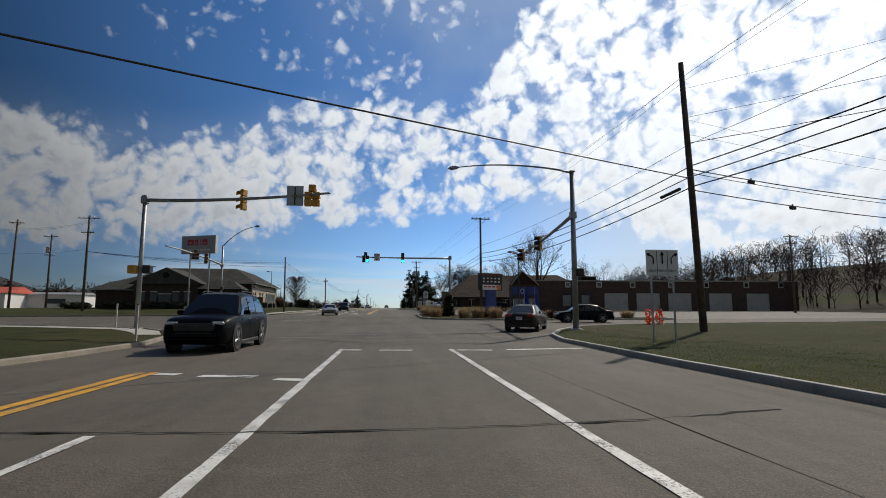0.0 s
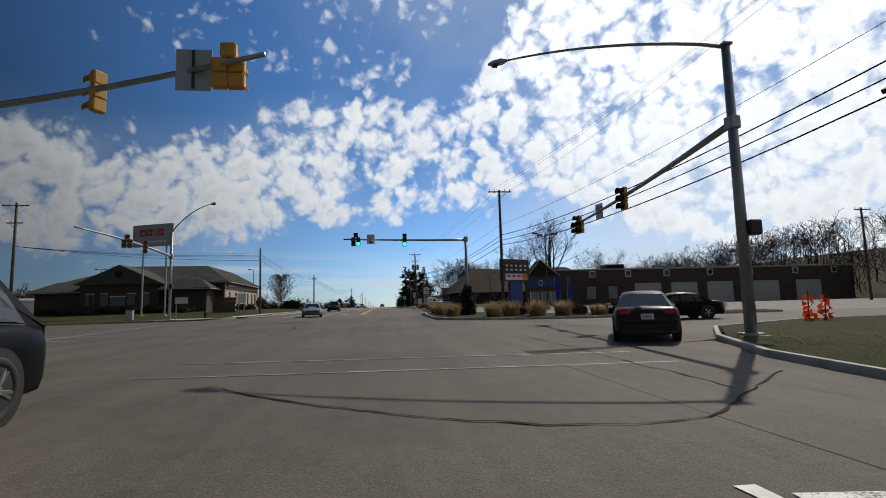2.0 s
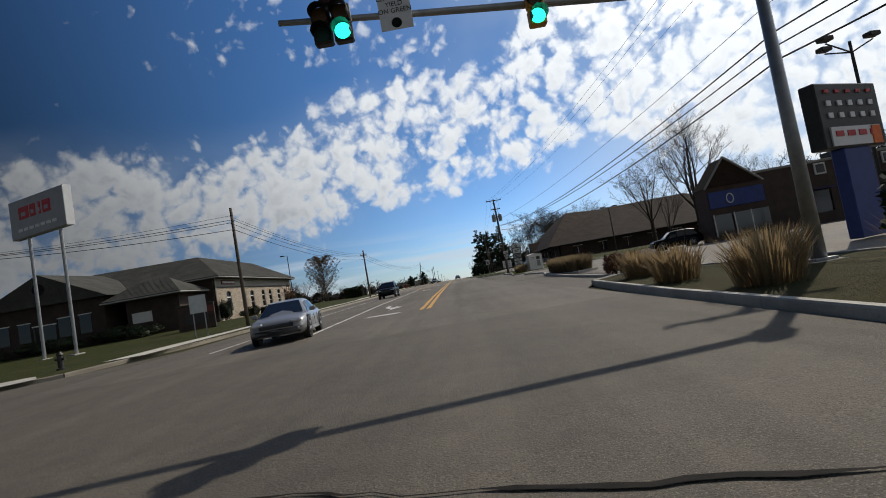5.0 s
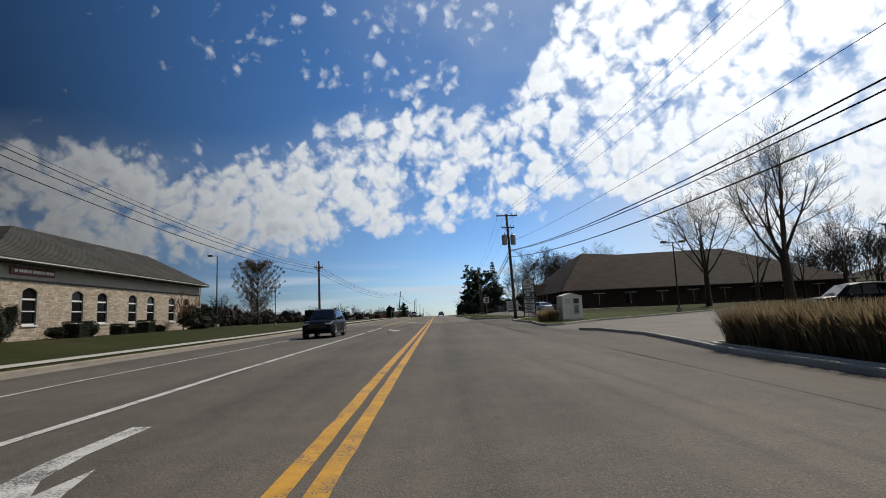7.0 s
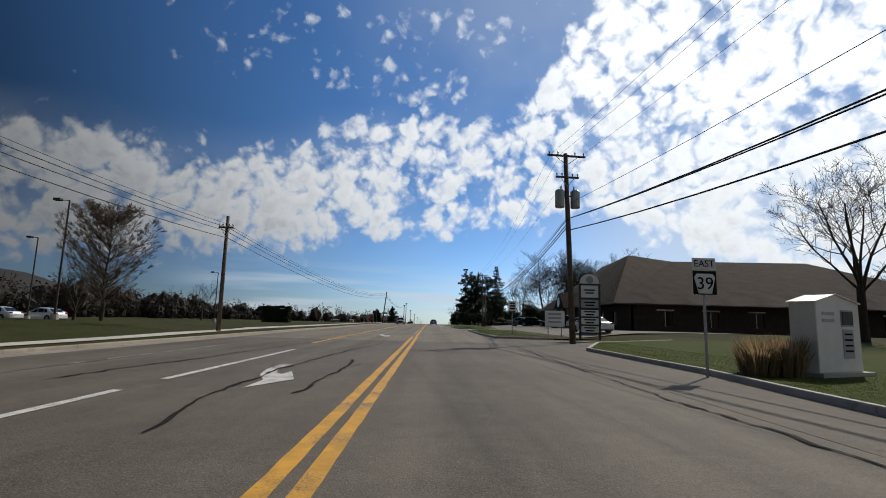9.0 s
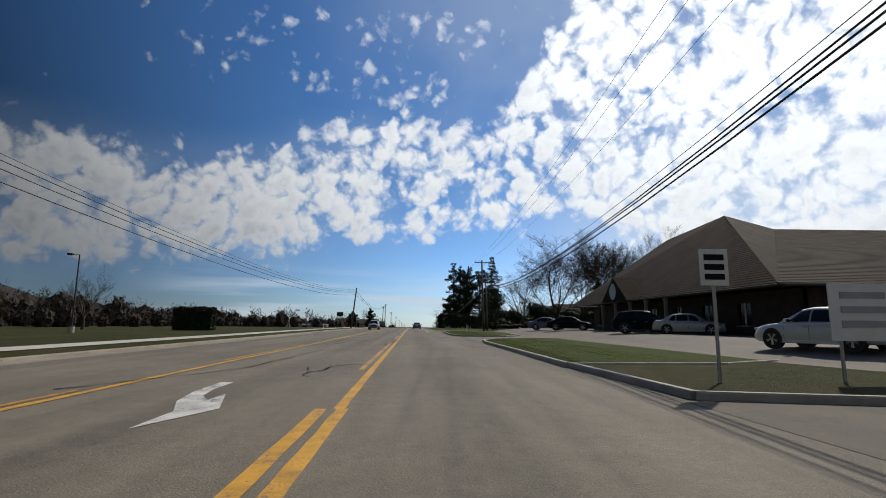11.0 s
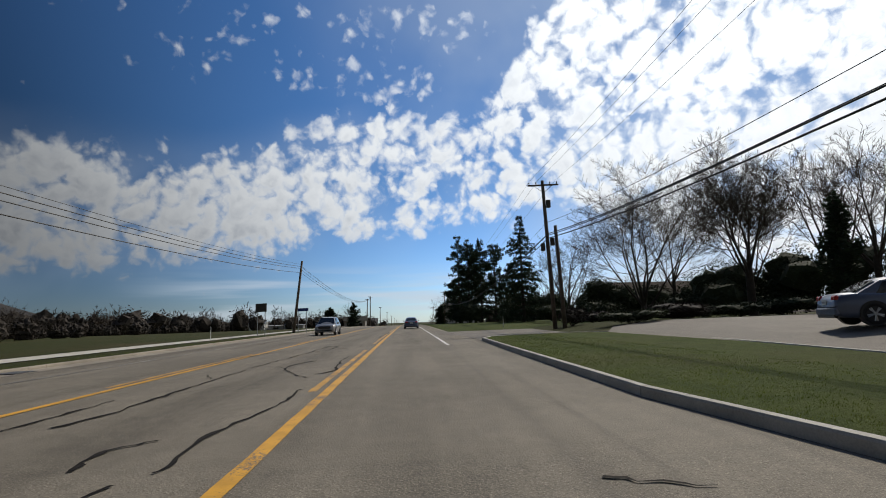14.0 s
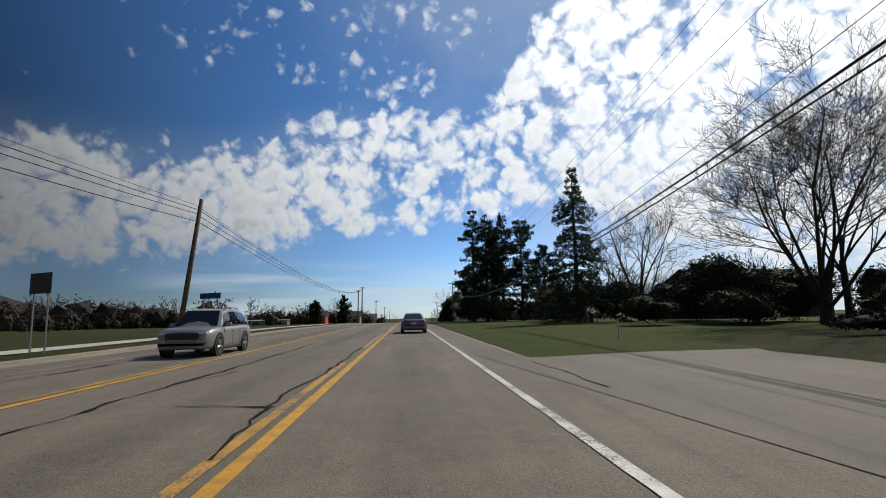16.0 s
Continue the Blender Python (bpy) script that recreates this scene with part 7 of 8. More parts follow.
for k, (y, w, h) in enumerate(((97.8, 1.4, 0.8), (99.3, 1.3, 1.15), (100.6, 1.3, 1.1), (103.7, 1.0, 0.9), (105.0, 1.6, 0.6), (107.1, 1.2, 1.1), (109.2, 1.4, 0.7), (116.2, 1.1, 0.9), (118.4, 1.0, 1.0))):
    shrub(-22.9 - 0.04 * (y - 97), y, w * 0.85, h, 100 + k, "clipped dark rounded shrub along the brick wall", HEDGE, count=2600, size=0.05, square=k % 2 == 1)
shrub(-22.9, 113.6, 3.0, 2.3, 120, "large dark evergreen shrub against the brick wall", HEDGE, count=5000, size=0.07)
shrub(-23.6, 94.6, 1.6, 2.2, 121, "dark upright shrub at the building corner", HEDGE, count=3200, size=0.06)
shrub(-25.5, 121.8, 2.4, 2.6, 122, "dark tapering shrub at the building corner", HEDGE, count=3200, size=0.07)
shrub(-31.9, 197.5, 5.2, 3.35, 123, "row of dark clipped evergreens grown into one hedge", d=2.0, count=9000, size=0.17, square=True, name="hedge")
for k, (x, y, w, h) in enumerate(((13, 286, 6, 5), (20, 268, 7, 5), (25, 258, 7, 5.5), (30, 250, 8, 5), (35, 243, 8, 5), (40, 236, 8, 5), (46, 228, 8, 6), (24, 275, 8, 6), (34, 258, 9, 7), (20, 240, 5, 2.6), (26, 236, 6, 3.2), (33, 230, 6, 3.4), (40, 224, 6, 3.5))):
    shrub(x, y, w, h, 130 + k, "dark overgrown evergreen thicket", count=4200, size=0.14)
for k, (x, y, w, h) in enumerate(((38, 227, 10, 7.6), (45, 222, 10, 8.2), (52, 214, 10, 8.4), (59, 206, 10, 8.4), (30, 243, 9, 7.0), (66, 199, 10, 8.0))):
    shrub(x, y, w, h, 300 + k, "tall dark evergreen screen behind bare trees", count=4600, size=0.17)
for k, (x, y, w, h) in enumerate(((13.5, 200.5, 4, 0.9), (18, 202, 5, 1.1), (23, 204, 5, 1.2), (12, 208, 2.5, 1.4), (28, 206, 5, 1.4), (16, 214, 4, 1.0), (24, 214, 5, 1.2))):
    shrub(x, y, w, h, 150 + k, "low bare brownish shrub bed", THICKET if k % 2 else SHRUB, count=2200, size=0.09)
for k in range(12):
    x, y = -27 - 2.2 * k, 92.0 - 0.1 * k
    shrub(x, y - 5 + (k % 3), 2.4, 1.2, 180 + k, "dark foundation shrub before the office", count=1200, size=0.10)


BRUSH = matter("dry_brush", (0.15, 0.115, 0.065), (0.30, 0.235, 0.14), 0.95, 3.0, 30.0, 0.2)

thin(BRUSH, 0.5), thin(STRAW, 0.5)


def grass_clump(x, y, w, h, seed, label, n=420, material=None):
    """A tussock of dry blades that lean outwards."""
    rnd = random.Random(seed)
    verts, faces = [], []
    for _ in range(n):
        a, r = rnd.uniform(0, 6.283), w * 0.32 * math.sqrt(rnd.random())
        p = Vector((r * math.cos(a), r * math.sin(a), 0))
        o = Vector((math.cos(a), math.sin(a), 0)) * rnd.uniform(0.02, 0.5) * w * 0.6
        hh = h * rnd.uniform(0.55, 1.05)
        s = Vector((-math.sin(a), math.cos(a), 0)) * 0.012
        q, e = p + o * 0.4 + Vector((0, 0, hh * 0.65)), p + o + Vector((0, 0, hh))
        i = len(verts)
        verts += [p - s, p + s, q + s * 1.3, q - s * 1.3, e]
        faces += [(i, i + 1, i + 2, i + 3), (i + 3, i + 2, i + 4)]
    t = thing("grass_clump", x, y, zr(y) + 0.1, 0, label, "ornamental grass", "dry grasses")
    k = len(faces) // 2
    half = len(verts) // 10 * 5
    link_mesh("foliage", verts[:half], faces[:half // 5 * 2], material or STRAW, t)
    link_mesh("plume", verts[half:], [tuple(i - half for i in f) for f in faces[half // 5 * 2:]], material or STRAW, t)
    return t


BED = [(4.4, 58, 1.7, 1.2), (4.5, 54.5, 1.8, 1.3), (4.8, 51, 1.9, 1.3), (4.8, 61.5, 1.7, 1.2), (7.2, 47.5, 1.8, 1.4), (8.6, 48.3, 1.8, 1.5), (10, 46.8, 1.9, 1.5),
       (11.6, 46.2, 1.7, 1.4), (14, 46.0, 1.7, 1.0), (16.5, 46.0, 1.8, 0.9), (19.5, 46.2, 1.9, 1.2), (22.5, 46.2, 1.7, 1.0), (6.0, 56.5, 1.7, 1.3), (6.6, 106.9, 1.3, 1.15), (7.3, 106.9, 1.3, 1.3), (7.0, 107.6, 1.2, 1.2)]
for k, (x, y, w, h) in enumerate(BED):
    grass_clump(x, y, w, h * 0.78, 200 + k, "tussock of dry straw-coloured ornamental grass")
for k in range(12):
    grass_clump(5.9 + 0.7 * (k % 2), 75.7 + 0.92 * (k // 2), 1.5, 1.0, 230 + k, "tall dry grass hedge in a kerbed bed", 700, BRUSH)
for k, (x, y) in enumerate(((9.5, 48.8), (13, 47.0), (15.5, 47.4), (18, 47.3), (21, 47.4), (5.6, 61), (5.7, 66))):
    shrub(x, y, 1.3, 0.8, 250 + k, "low reddish-brown shrub in the planting bed", REDTWIG, count=500, size=0.12, z=zr(y) + 0.1)


def woods(name, spots, label, seed, material, evergreens=0.12, thick=0.035, rounded=0, leaf=None, ragged=2):
    """Far bare trees as thin crossing twigs, joined into one object."""
    rnd = random.Random(seed)
    protos = []
    for s in range(4):
        g = grow(random.Random(seed + s), 10.0, 1.0, 5, 3, 0.16, 0.6, 0.3, 3)
        v, f = [], []
        for p, q, r, r1, lv in g:
            d = (q - p).normalized()
            a = d.cross(Vector((math.cos(s + len(v)), math.sin(s + len(v)), 0.2))).normalized()
            i = len(v)
            rr = max(r, thick)
            v += [p - a * rr, p + a * rr, q + a * max(r1, thick * 0.85), q - a * max(r1, thick * 0.85)]
            f.append((i, i + 1, i + 2, i + 3))
        v = np.array([tuple(c) for c in v])
        protos.append((v * (10.0 / v[:, 2].max()), np.array(f)))
    green = leaf_cloud(random.Random(seed + 9), [(Vector((rnd.gauss(0, 1.3), rnd.gauss(0, 1.3), 0)) * (1 - h / 10) + Vector((0, 0, h)), Vector((rnd.gauss(0, 1), rnd.gauss(0, 1), 0.1)).normalized()) for h in np.linspace(0.3, 9.8, 150)], 1.0)
    if rounded:
        ball = [Vector((rnd.gauss(0, 1), rnd.gauss(0, 1), rnd.gauss(0, 1))).normalized() for _ in range(rounded)]
        heart = bmesh.new()
        bmesh.ops.create_icosphere(heart, subdivisions=ragged, radius=1.0)
        heart.verts.index_update()
        hv = []
        for v in heart.verts:
            k = 0.86 + 0.30 * noise.noise(v.co * 2.0) + 0.22 * rnd.uniform(-1, 1)
            hv.append(Vector((v.co.x * 3.4 * k, v.co.y * 3.4 * k, max(0.0, 4.2 + v.co.z * 4.3 * k))))
        hf = [tuple(v.index for v in f.verts) for f in heart.faces]
        heart.free()
        green = leaf_cloud(random.Random(seed + 9), [(Vector((o.x * 4.2, o.y * 4.2, 5.0 + o.z * 4.6)) * rnd.uniform(0.55, 0.98), o) for o in ball], 7.0 / math.sqrt(rounded))
        i = len(green[0])
        green = (green[0] + hv, green[1] + [tuple(i + k for k in f) for f in hf])
    green = (np.array([tuple(c) for c in green[0]]), np.array([f + (f[-1],) for f in green[1]]))
    verts, faces, n = [], [], 0
    gverts, gfaces, gn = [], [], 0
    for x, y, h in spots:
        a, s = rnd.uniform(0, 6.283), h / 10
        c, si = math.cos(a), math.sin(a)
        is_green = rnd.random() < evergreens
        v, f = green if is_green else protos[rnd.randrange(4)]
        wide = s * rnd.uniform(0.9, 1.3)
        w = np.stack([(v[:, 0] * c - v[:, 1] * si) * wide + x, (v[:, 0] * si + v[:, 1] * c) * wide + y, v[:, 2] * s + float(zg(x, y)) - 0.3], 1)
        if is_green:
            gverts.append(w), gfaces.append(f + gn)
            gn += len(w)
        else:
            verts.append(w), faces.append(f + n)
            n += len(w)
    ob = tagged(link_mesh(name, np.concatenate(verts), np.concatenate(faces), material), label, "woods", kind="stuff")
    if gverts:
        tagged(link_mesh("evergreen_" + name, np.concatenate(gverts), [tuple(dict.fromkeys(f.tolist())) for f in np.concatenate(gfaces)], leaf or NEEDLE), "scattered dark leafy trees among bare woods", "woods", kind="stuff")
    return ob


rw = random.Random(77)
hill = [(rw.uniform(82, 190), rw.uniform(-20, 260), rw.uniform(9, 15)) for _ in range(420)] + [(rw.uniform(78, 90), rw.uniform(10, 250), rw.uniform(7, 12)) for _ in range(90)]
woods("hillside_woods", hill, "bare brown woods on the hillside", 300, TWIG, 0.0, 0.04)
thicket = [(rw.uniform(-85, -62) - 0.30 * abs(y - 220), y, rw.uniform(4.5, 9)) for y in [rw.uniform(170, 420) for _ in range(190)]]
hedgerow = [(rw.uniform(-260, -90), rw.uniform(120, 480), rw.uniform(7, 12)) for _ in range(260)]
hedgerow += [(rw.uniform(-60, -18), rw.uniform(440, 620), rw.uniform(6, 10)) for _ in range(70)] + [(rw.uniform(14, 90), rw.uniform(360, 620), rw.uniform(7, 12)) for _ in range(90)]
hedgerow += [(rw.uniform(-330, -110), rw.uniform(60, 140), rw.uniform(6, 10)) for _ in range(70)]
hedgerow += [(rw.uniform(-150, -34), rw.uniform(330, 520), rw.uniform(6, 10)) for _ in range(150)]
brush = [(rw.uniform(-105, -58) - 0.05 * abs(y - 230), y, rw.uniform(2.0, 4.6)) for y in [rw.uniform(205, 350) for _ in range(200)]]
woods("field_brush", brush + thicket, "brown brush and saplings beyond the verge", 330, TWIG, 0.40, 0.03, 260, THICKET, 3)
woods("far_woods", hedgerow, "far line of bare brown trees across the fields", 310, TWIG, 0.45, 0.08, 160, THICKET)
behind = [(rw.uniform(30, 75), rw.uniform(270, 330), rw.uniform(7, 12)) for _ in range(45)] + [(rw.uniform(48, 80), rw.uniform(205, 250), rw.uniform(6, 11)) for _ in range(40)]
woods("backing_woods", behind, "dense bare woods behind the lawn", 320, TWIG, 0.04)


def woodland_floor():
    """Brown leaf litter under the hillside trees, draped on the land."""
    xs, ys = np.linspace(76, 200, 26), np.linspace(-30, 320, 36)
    verts = [(x, y, float(zg(x, y)) + 0.12) for y in ys for x in xs]
    w = len(xs)
    faces = [(j * w + i, j * w + i + 1, (j + 1) * w + i + 1, (j + 1) * w + i) for j in range(len(ys) - 1) for i in range(w - 1)]
    return tagged(link_mesh("woodland_floor", verts, faces, LITTER, smooth=True), "brown leaf litter on the wooded hillside", "ground", kind="structure")


LITTER = grass_matter("leaf_litter", (0.032, 0.024, 0.017), (0.062, 0.046, 0.032), (0.045, 0.036, 0.025))
woodland_floor()


def ridge():
    """A long wooded mountain far to the west."""
    verts, faces = [], []
    n = 60
    for k in range(n + 1):
        a = radians(-75 + 72 * k / n)
        x, y = 2300 * math.sin(a), 2300 * math.cos(a)
        h = 128 * (1 - ease(k / n, 0.50, 0.67)) + 14 + 8 * noise.noise((k * 0.3, 0, 0)) + 4 * noise.noise((k * 1.3, 5, 0))
        verts += [(x * 0.75, y * 0.75, -20), (x, y, h)]
        if k:
            faces.append((2 * k - 2, 2 * k, 2 * k + 1, 2 * k - 1))
    return tagged(link_mesh("backdrop", verts, faces, WOODS, smooth=True), "long wooded mountain ridge far off", "hills", kind="structure")


ridge()

# ---------------------------------------------------------------- vehicles
def loft(rings, close_ends=True):
    bm = bmesh.new()
    vs = [[bm.verts.new(p) for p in r] for r in rings]
    n = len(vs[0])
    for a, b in zip(vs, vs[1:]):
        for k in range(n):
            bm.faces.new((a[k], a[(k + 1) % n], b[(k + 1) % n], b[k]))
    if close_ends:
        bm.faces.new(vs[0][::-1])
        bm.faces.new(vs[-1])
    return bm


def vehicle(name, x, y, turn, paint, label, kind="sedan", length=4.6, width=1.8, height=1.44, z=None, lights_on=False):
    """A car that faces its own +y: a lofted body, a glazed cabin, wheels, lamps and trim."""
    t = thing(name, x, y, zr(y) + 0.012 if z is None else z, turn, label, "car", "cars")
    L, hw, H = length, width / 2, height
    suv = kind == "suv"
    # stations from tail (0) to nose (1): place, deck height, half-width share, lower edge
    if suv:
        st = [(0.0, 0.50, 0.80, 0.40), (0.012, 0.575, 0.90, 0.31), (0.04, 0.615, 0.965, 0.25), (0.12, 0.625, 0.99, 0.23), (0.20, 0.625, 1.0, 0.23), (0.32, 0.62, 0.985, 0.23), (0.5, 0.612, 0.98, 0.23), (0.66, 0.605, 0.985, 0.23),
              (0.76, 0.60, 1.0, 0.23), (0.85, 0.585, 0.995, 0.24), (0.92, 0.56, 0.965, 0.25), (0.965, 0.52, 0.91, 0.26), (0.99, 0.44, 0.85, 0.28), (1.0, 0.34, 0.79, 0.31)]
        base, roof_at, belt = (0.025, 0.765), ((0.135, 0.945), (0.20, 0.975), (0.36, 1.0), (0.50, 0.995), (0.60, 0.955)), 0.61 * H
        wb, wr = 0.91, 0.72
    else:
        st = [(0.0, 0.48, 0.76, 0.40), (0.012, 0.57, 0.87, 0.32), (0.045, 0.645, 0.94, 0.24), (0.12, 0.665, 0.98, 0.21), (0.20, 0.665, 1.0, 0.20), (0.32, 0.655, 0.985, 0.19), (0.5, 0.64, 0.975, 0.19), (0.66, 0.63, 0.985, 0.19),
              (0.77, 0.615, 1.0, 0.19), (0.87, 0.58, 0.985, 0.20), (0.935, 0.535, 0.94, 0.21), (0.97, 0.485, 0.88, 0.22), (0.992, 0.41, 0.81, 0.24), (1.0, 0.33, 0.74, 0.27)]
        base, roof_at, belt = (0.105, 0.765), ((0.275, 0.94), (0.33, 0.975), (0.43, 1.0), (0.52, 0.995), (0.595, 0.955)), 0.635 * H
        wb, wr = 0.89, 0.66
    rings = []
    for s, deck, w, low in st:
        yy, d, b = (s - 0.5) * L, deck * H, hw * w
        half = [(0, low), (b * 0.82, low), (b * 0.95, low + 0.05), (b * 0.985, low + 0.16), (b, (low + d) * 0.5 + 0.02), (b * 0.99, d - 0.17), (b * 0.965, d - 0.11), (b * 0.93, d - 0.035), (b * 0.80, d + 0.005), (b * 0.4, d + 0.032), (0, d + 0.04)]
        rings.append([(px, yy, pz) for px, pz in half] + [(-px, yy, pz) for px, pz in half[-2:0:-1]])
    part("body", loft(rings), paint, t, smooth=True)
    # cabin shell: glass is laid into it a little proud
    y_of = lambda f: (f - 0.5) * L
    z0 = belt - 0.05

    def edge(f):
        """Height and half width of the roof edge over the place f."""
        pts = [(base[0], z0, wb * hw)] + [(g, h * H - 0.05, wr * hw * (1.0 if 0.2 < g < 0.55 else 0.965)) for g, h in roof_at] + [(base[1], z0, wb * hw * 0.97)]
        for (f0, h0, w0), (f1, h1, w1) in zip(pts, pts[1:]):
            if f <= f1:
                u = (f - f0) / (f1 - f0)
                return h0 + (h1 - h0) * u, w0 + (w1 - w0) * u
        return pts[-1][1:]

    def side(f, v, s, out=0.0):
        h, w = edge(f)
        ww = wb * hw + (w - wb * hw) * v
        return Vector((s * (ww + out + 0.02 * math.sin(math.pi * v)), y_of(f), z0 + (h - z0) * v))

    rings = []
    for f in [base[0]] + [g for g, h in roof_at] + [base[1]]:
        h, w = edge(f)
        half = [(0, z0 - 0.12), (wb * hw, z0 - 0.12)] + [(abs(side(f, v, 1).x), side(f, v, 1).z) for v in (0.0, 0.5, 1.0)] + [(w * 0.86, h + 0.04), (w * 0.45, h + 0.06), (0, h + 0.065)]
        rings.append([(px, y_of(f), pz) for px, pz in half] + [(-px, y_of(f), pz) for px, pz in half[-2:0:-1]])
    part("cabin", loft(rings), paint, t, smooth=False)

    def side_pane(f0, f1, g0, g1, s):
        """A side window that follows the cabin's skin: f0 to f1 along its foot, g0 to g1 along its head."""
        bm = bmesh.new()
        rows = []
        for k in range(4):
            v = 0.14 + 0.76 * k / 3
            a, b = f0 + (g0 - f0) * k / 3, f1 + (g1 - f1) * k / 3
            rows.append([bm.verts.new(side(a + (b - a) * j / 6, v, s, 0.018)) for j in range(7)])
        for a, b in zip(rows, rows[1:]):
            for j in range(6):
                bm.faces.new((a[j], a[j + 1], b[j + 1], b[j]))
        return part("side_window", bm, CAR_GLASS, t)

    def pane(name, corners, parent=t):
        bm = bmesh.new()
        grid = [[bm.verts.new(corners[0].lerp(corners[1], u).lerp(corners[3].lerp(corners[2], u), v)) for u in (0, 0.5, 1)] for v in (0, 0.5, 1)]
        for a in range(2):
            for b in range(2):
                bm.faces.new((grid[a][b], grid[a][b + 1], grid[a + 1][b + 1], grid[a + 1][b]))
        return part(name, bm, CAR_GLASS, parent)

    hr, w_r = edge(roof_at[0][0])
    hf, w_f = edge(roof_at[4][0])
    up = Vector((0, -0.012, 0.02))
    pane("rear_window", [Vector((-wb * hw * 0.84, y_of(base[0] + 0.012), z0 + 0.07)) + up, Vector((wb * hw * 0.84, y_of(base[0] + 0.012), z0 + 0.07)) + up,
                         Vector((w_r * 0.86, y_of(roof_at[0][0] - 0.012), hr)) + up * 1.8, Vector((-w_r * 0.86, y_of(roof_at[0][0] - 0.012), hr)) + up * 1.8])
    up = Vector((0, 0.012, 0.024))
    pane("windscreen", [Vector((wb * hw * 0.88, y_of(base[1] - 0.008), z0 + 0.045)) + up, Vector((-wb * hw * 0.88, y_of(base[1] - 0.008), z0 + 0.045)) + up,
                        Vector((-w_f * 0.9, y_of(roof_at[4][0] + 0.01), hf + 0.01)) + up * 1.6, Vector((w_f * 0.9, y_of(roof_at[4][0] + 0.01), hf + 0.01)) + up * 1.6])
    r0, r4 = roof_at[0][0], roof_at[4][0]
    for s in (-1, 1):
        for f0, f1, g0, g1 in ((base[0] + 0.075 if suv else base[0] + 0.12, 0.33, r0 + 0.015, 0.335), (0.345, 0.50, 0.345, 0.495), (0.515, base[1] - 0.045, 0.51, r4 - 0.005)):
            w = side_pane(f0, f1, g0, g1, s)
            part("window_trim", tube([side(f0 + (f1 - f0) * j / 4, 0.10, s, 0.014) for j in range(5)], 0.011, 4), CHROME, w)
        m = part("mirror", box((0.2, 0.12, 0.14), (s * (hw + 0.06), y_of(base[1] - 0.10), belt + 0.06), bevel=0.03), paint, t)
        part("mirror_glass", box((0.16, 0.01, 0.1), (s * (hw + 0.06), y_of(base[1] - 0.10) - 0.065, belt + 0.06)), CHROME, m)
        for k in (0.36, 0.535):
            part("door_handle", box((0.03, 0.18, 0.03), (s * (hw * 0.98 + 0.006), y_of(k), belt - 0.17), bevel=0.01), CHROME if suv else paint, t)
        for k in (0.335, 0.505, 0.705):
            part("door_gap", box((0.008, 0.012, belt - 0.46), (s * hw * 0.982, y_of(k), belt * 0.5 + 0.12)), BLACK, t)
        part("sill", box((0.05, L * 0.46, 0.12), (s * hw * 0.955, 0.0, 0.25), bevel=0.015), BLACK if suv else paint, t)
        lamp = part("tail_lamp", box((0.34, 0.12, 0.17), (s * hw * 0.66, -0.482 * L, 0.575 * H if not suv else 0.545 * H), bevel=0.04), RED_LENS, t)
        part("reflector", box((0.22, 0.05, 0.05), (s * hw * 0.62, -0.497 * L, 0.30 * H)), RED_LENS, lamp)
        head = part("headlamp", box((0.36, 0.18, 0.11), (s * hw * 0.66, 0.470 * L, 0.475 * H), bevel=0.04), HEADLAMP, t)
        part("fog_lamp", box((0.16, 0.05, 0.07), (s * hw * 0.62, 0.488 * L, 0.27 * H), bevel=0.02), WHITE_LAMP if lights_on else HEADLAMP, head)
    part("rear_bumper", box((hw * 1.72, 0.16, 0.26), (0, -0.488 * L, 0.29 * H), bevel=0.05), BLACK if suv else paint, t)
    part("diffuser", box((hw * 1.5, 0.12, 0.14), (0, -0.492 * L, 0.20 * H), bevel=0.03), BLACK, t)
    plate = part("number_plate", box((0.34, 0.02, 0.16), (0, -0.503 * L, 0.49 * H if not suv else 0.5 * H)), SIGN_WHITE, t, "pale number plate with a plain bar")
    part("plate_bar", box((0.24, 0.01, 0.06), (0, -0.506 * L, 0.49 * H if not suv else 0.5 * H)), SIGN_GREY, plate)
    grille = part("grille", box((hw * 1.2, 0.08, 0.36 if suv else 0.16), (0, 0.491 * L, 0.385 * H), bevel=0.04), BLACK, t)
    for k in range(4 if suv else 2):
        part("grille_bar", box((hw * 1.04, 0.02, 0.018), (0, 0.503 * L, 0.385 * H + (-0.11 + 0.075 * k if suv else -0.03 + 0.05 * k))), DARK_STEEL, grille)
    part("front_bumper", box((hw * 1.6, 0.1, 0.12), (0, 0.485 * L, 0.235 * H), bevel=0.04), BLACK, t)
    r = (0.40 if L > 5.1 else 0.36) if suv else 0.325
    for fy in (-0.295, 0.305):
        for s in (-1, 1):
            m = Matrix.Translation((s * (hw - 0.09), fy * L, r)) @ Matrix.Rotation(radians(90), 4, "Y")
            bm = bmesh.new()
            bmesh.ops.create_cone(bm, cap_ends=True, segments=28, radius1=r * 1.17, radius2=r * 1.17, depth=0.2, matrix=Matrix.Translation((s * (hw - 0.098), fy * L, r + 0.015)) @ Matrix.Rotation(radians(90), 4, "Y"))
            part("wheel_arch", bm, BLACK, t)
            wheel = part("wheel", ring_tyre(r, r * 0.68, 0.22, m), RUBBER, t, "black tyre on an alloy rim", smooth=True)
            bm = bmesh.new()
            out = s * 0.10
            bmesh.ops.create_cone(bm, cap_ends=True, segments=24, radius1=r * 0.69, radius2=r * 0.69, depth=0.02, matrix=m @ Matrix.Translation((0, 0, out - s * 0.05)))
            part("brake", bm, BLACK, wheel)
            bm = bmesh.new()
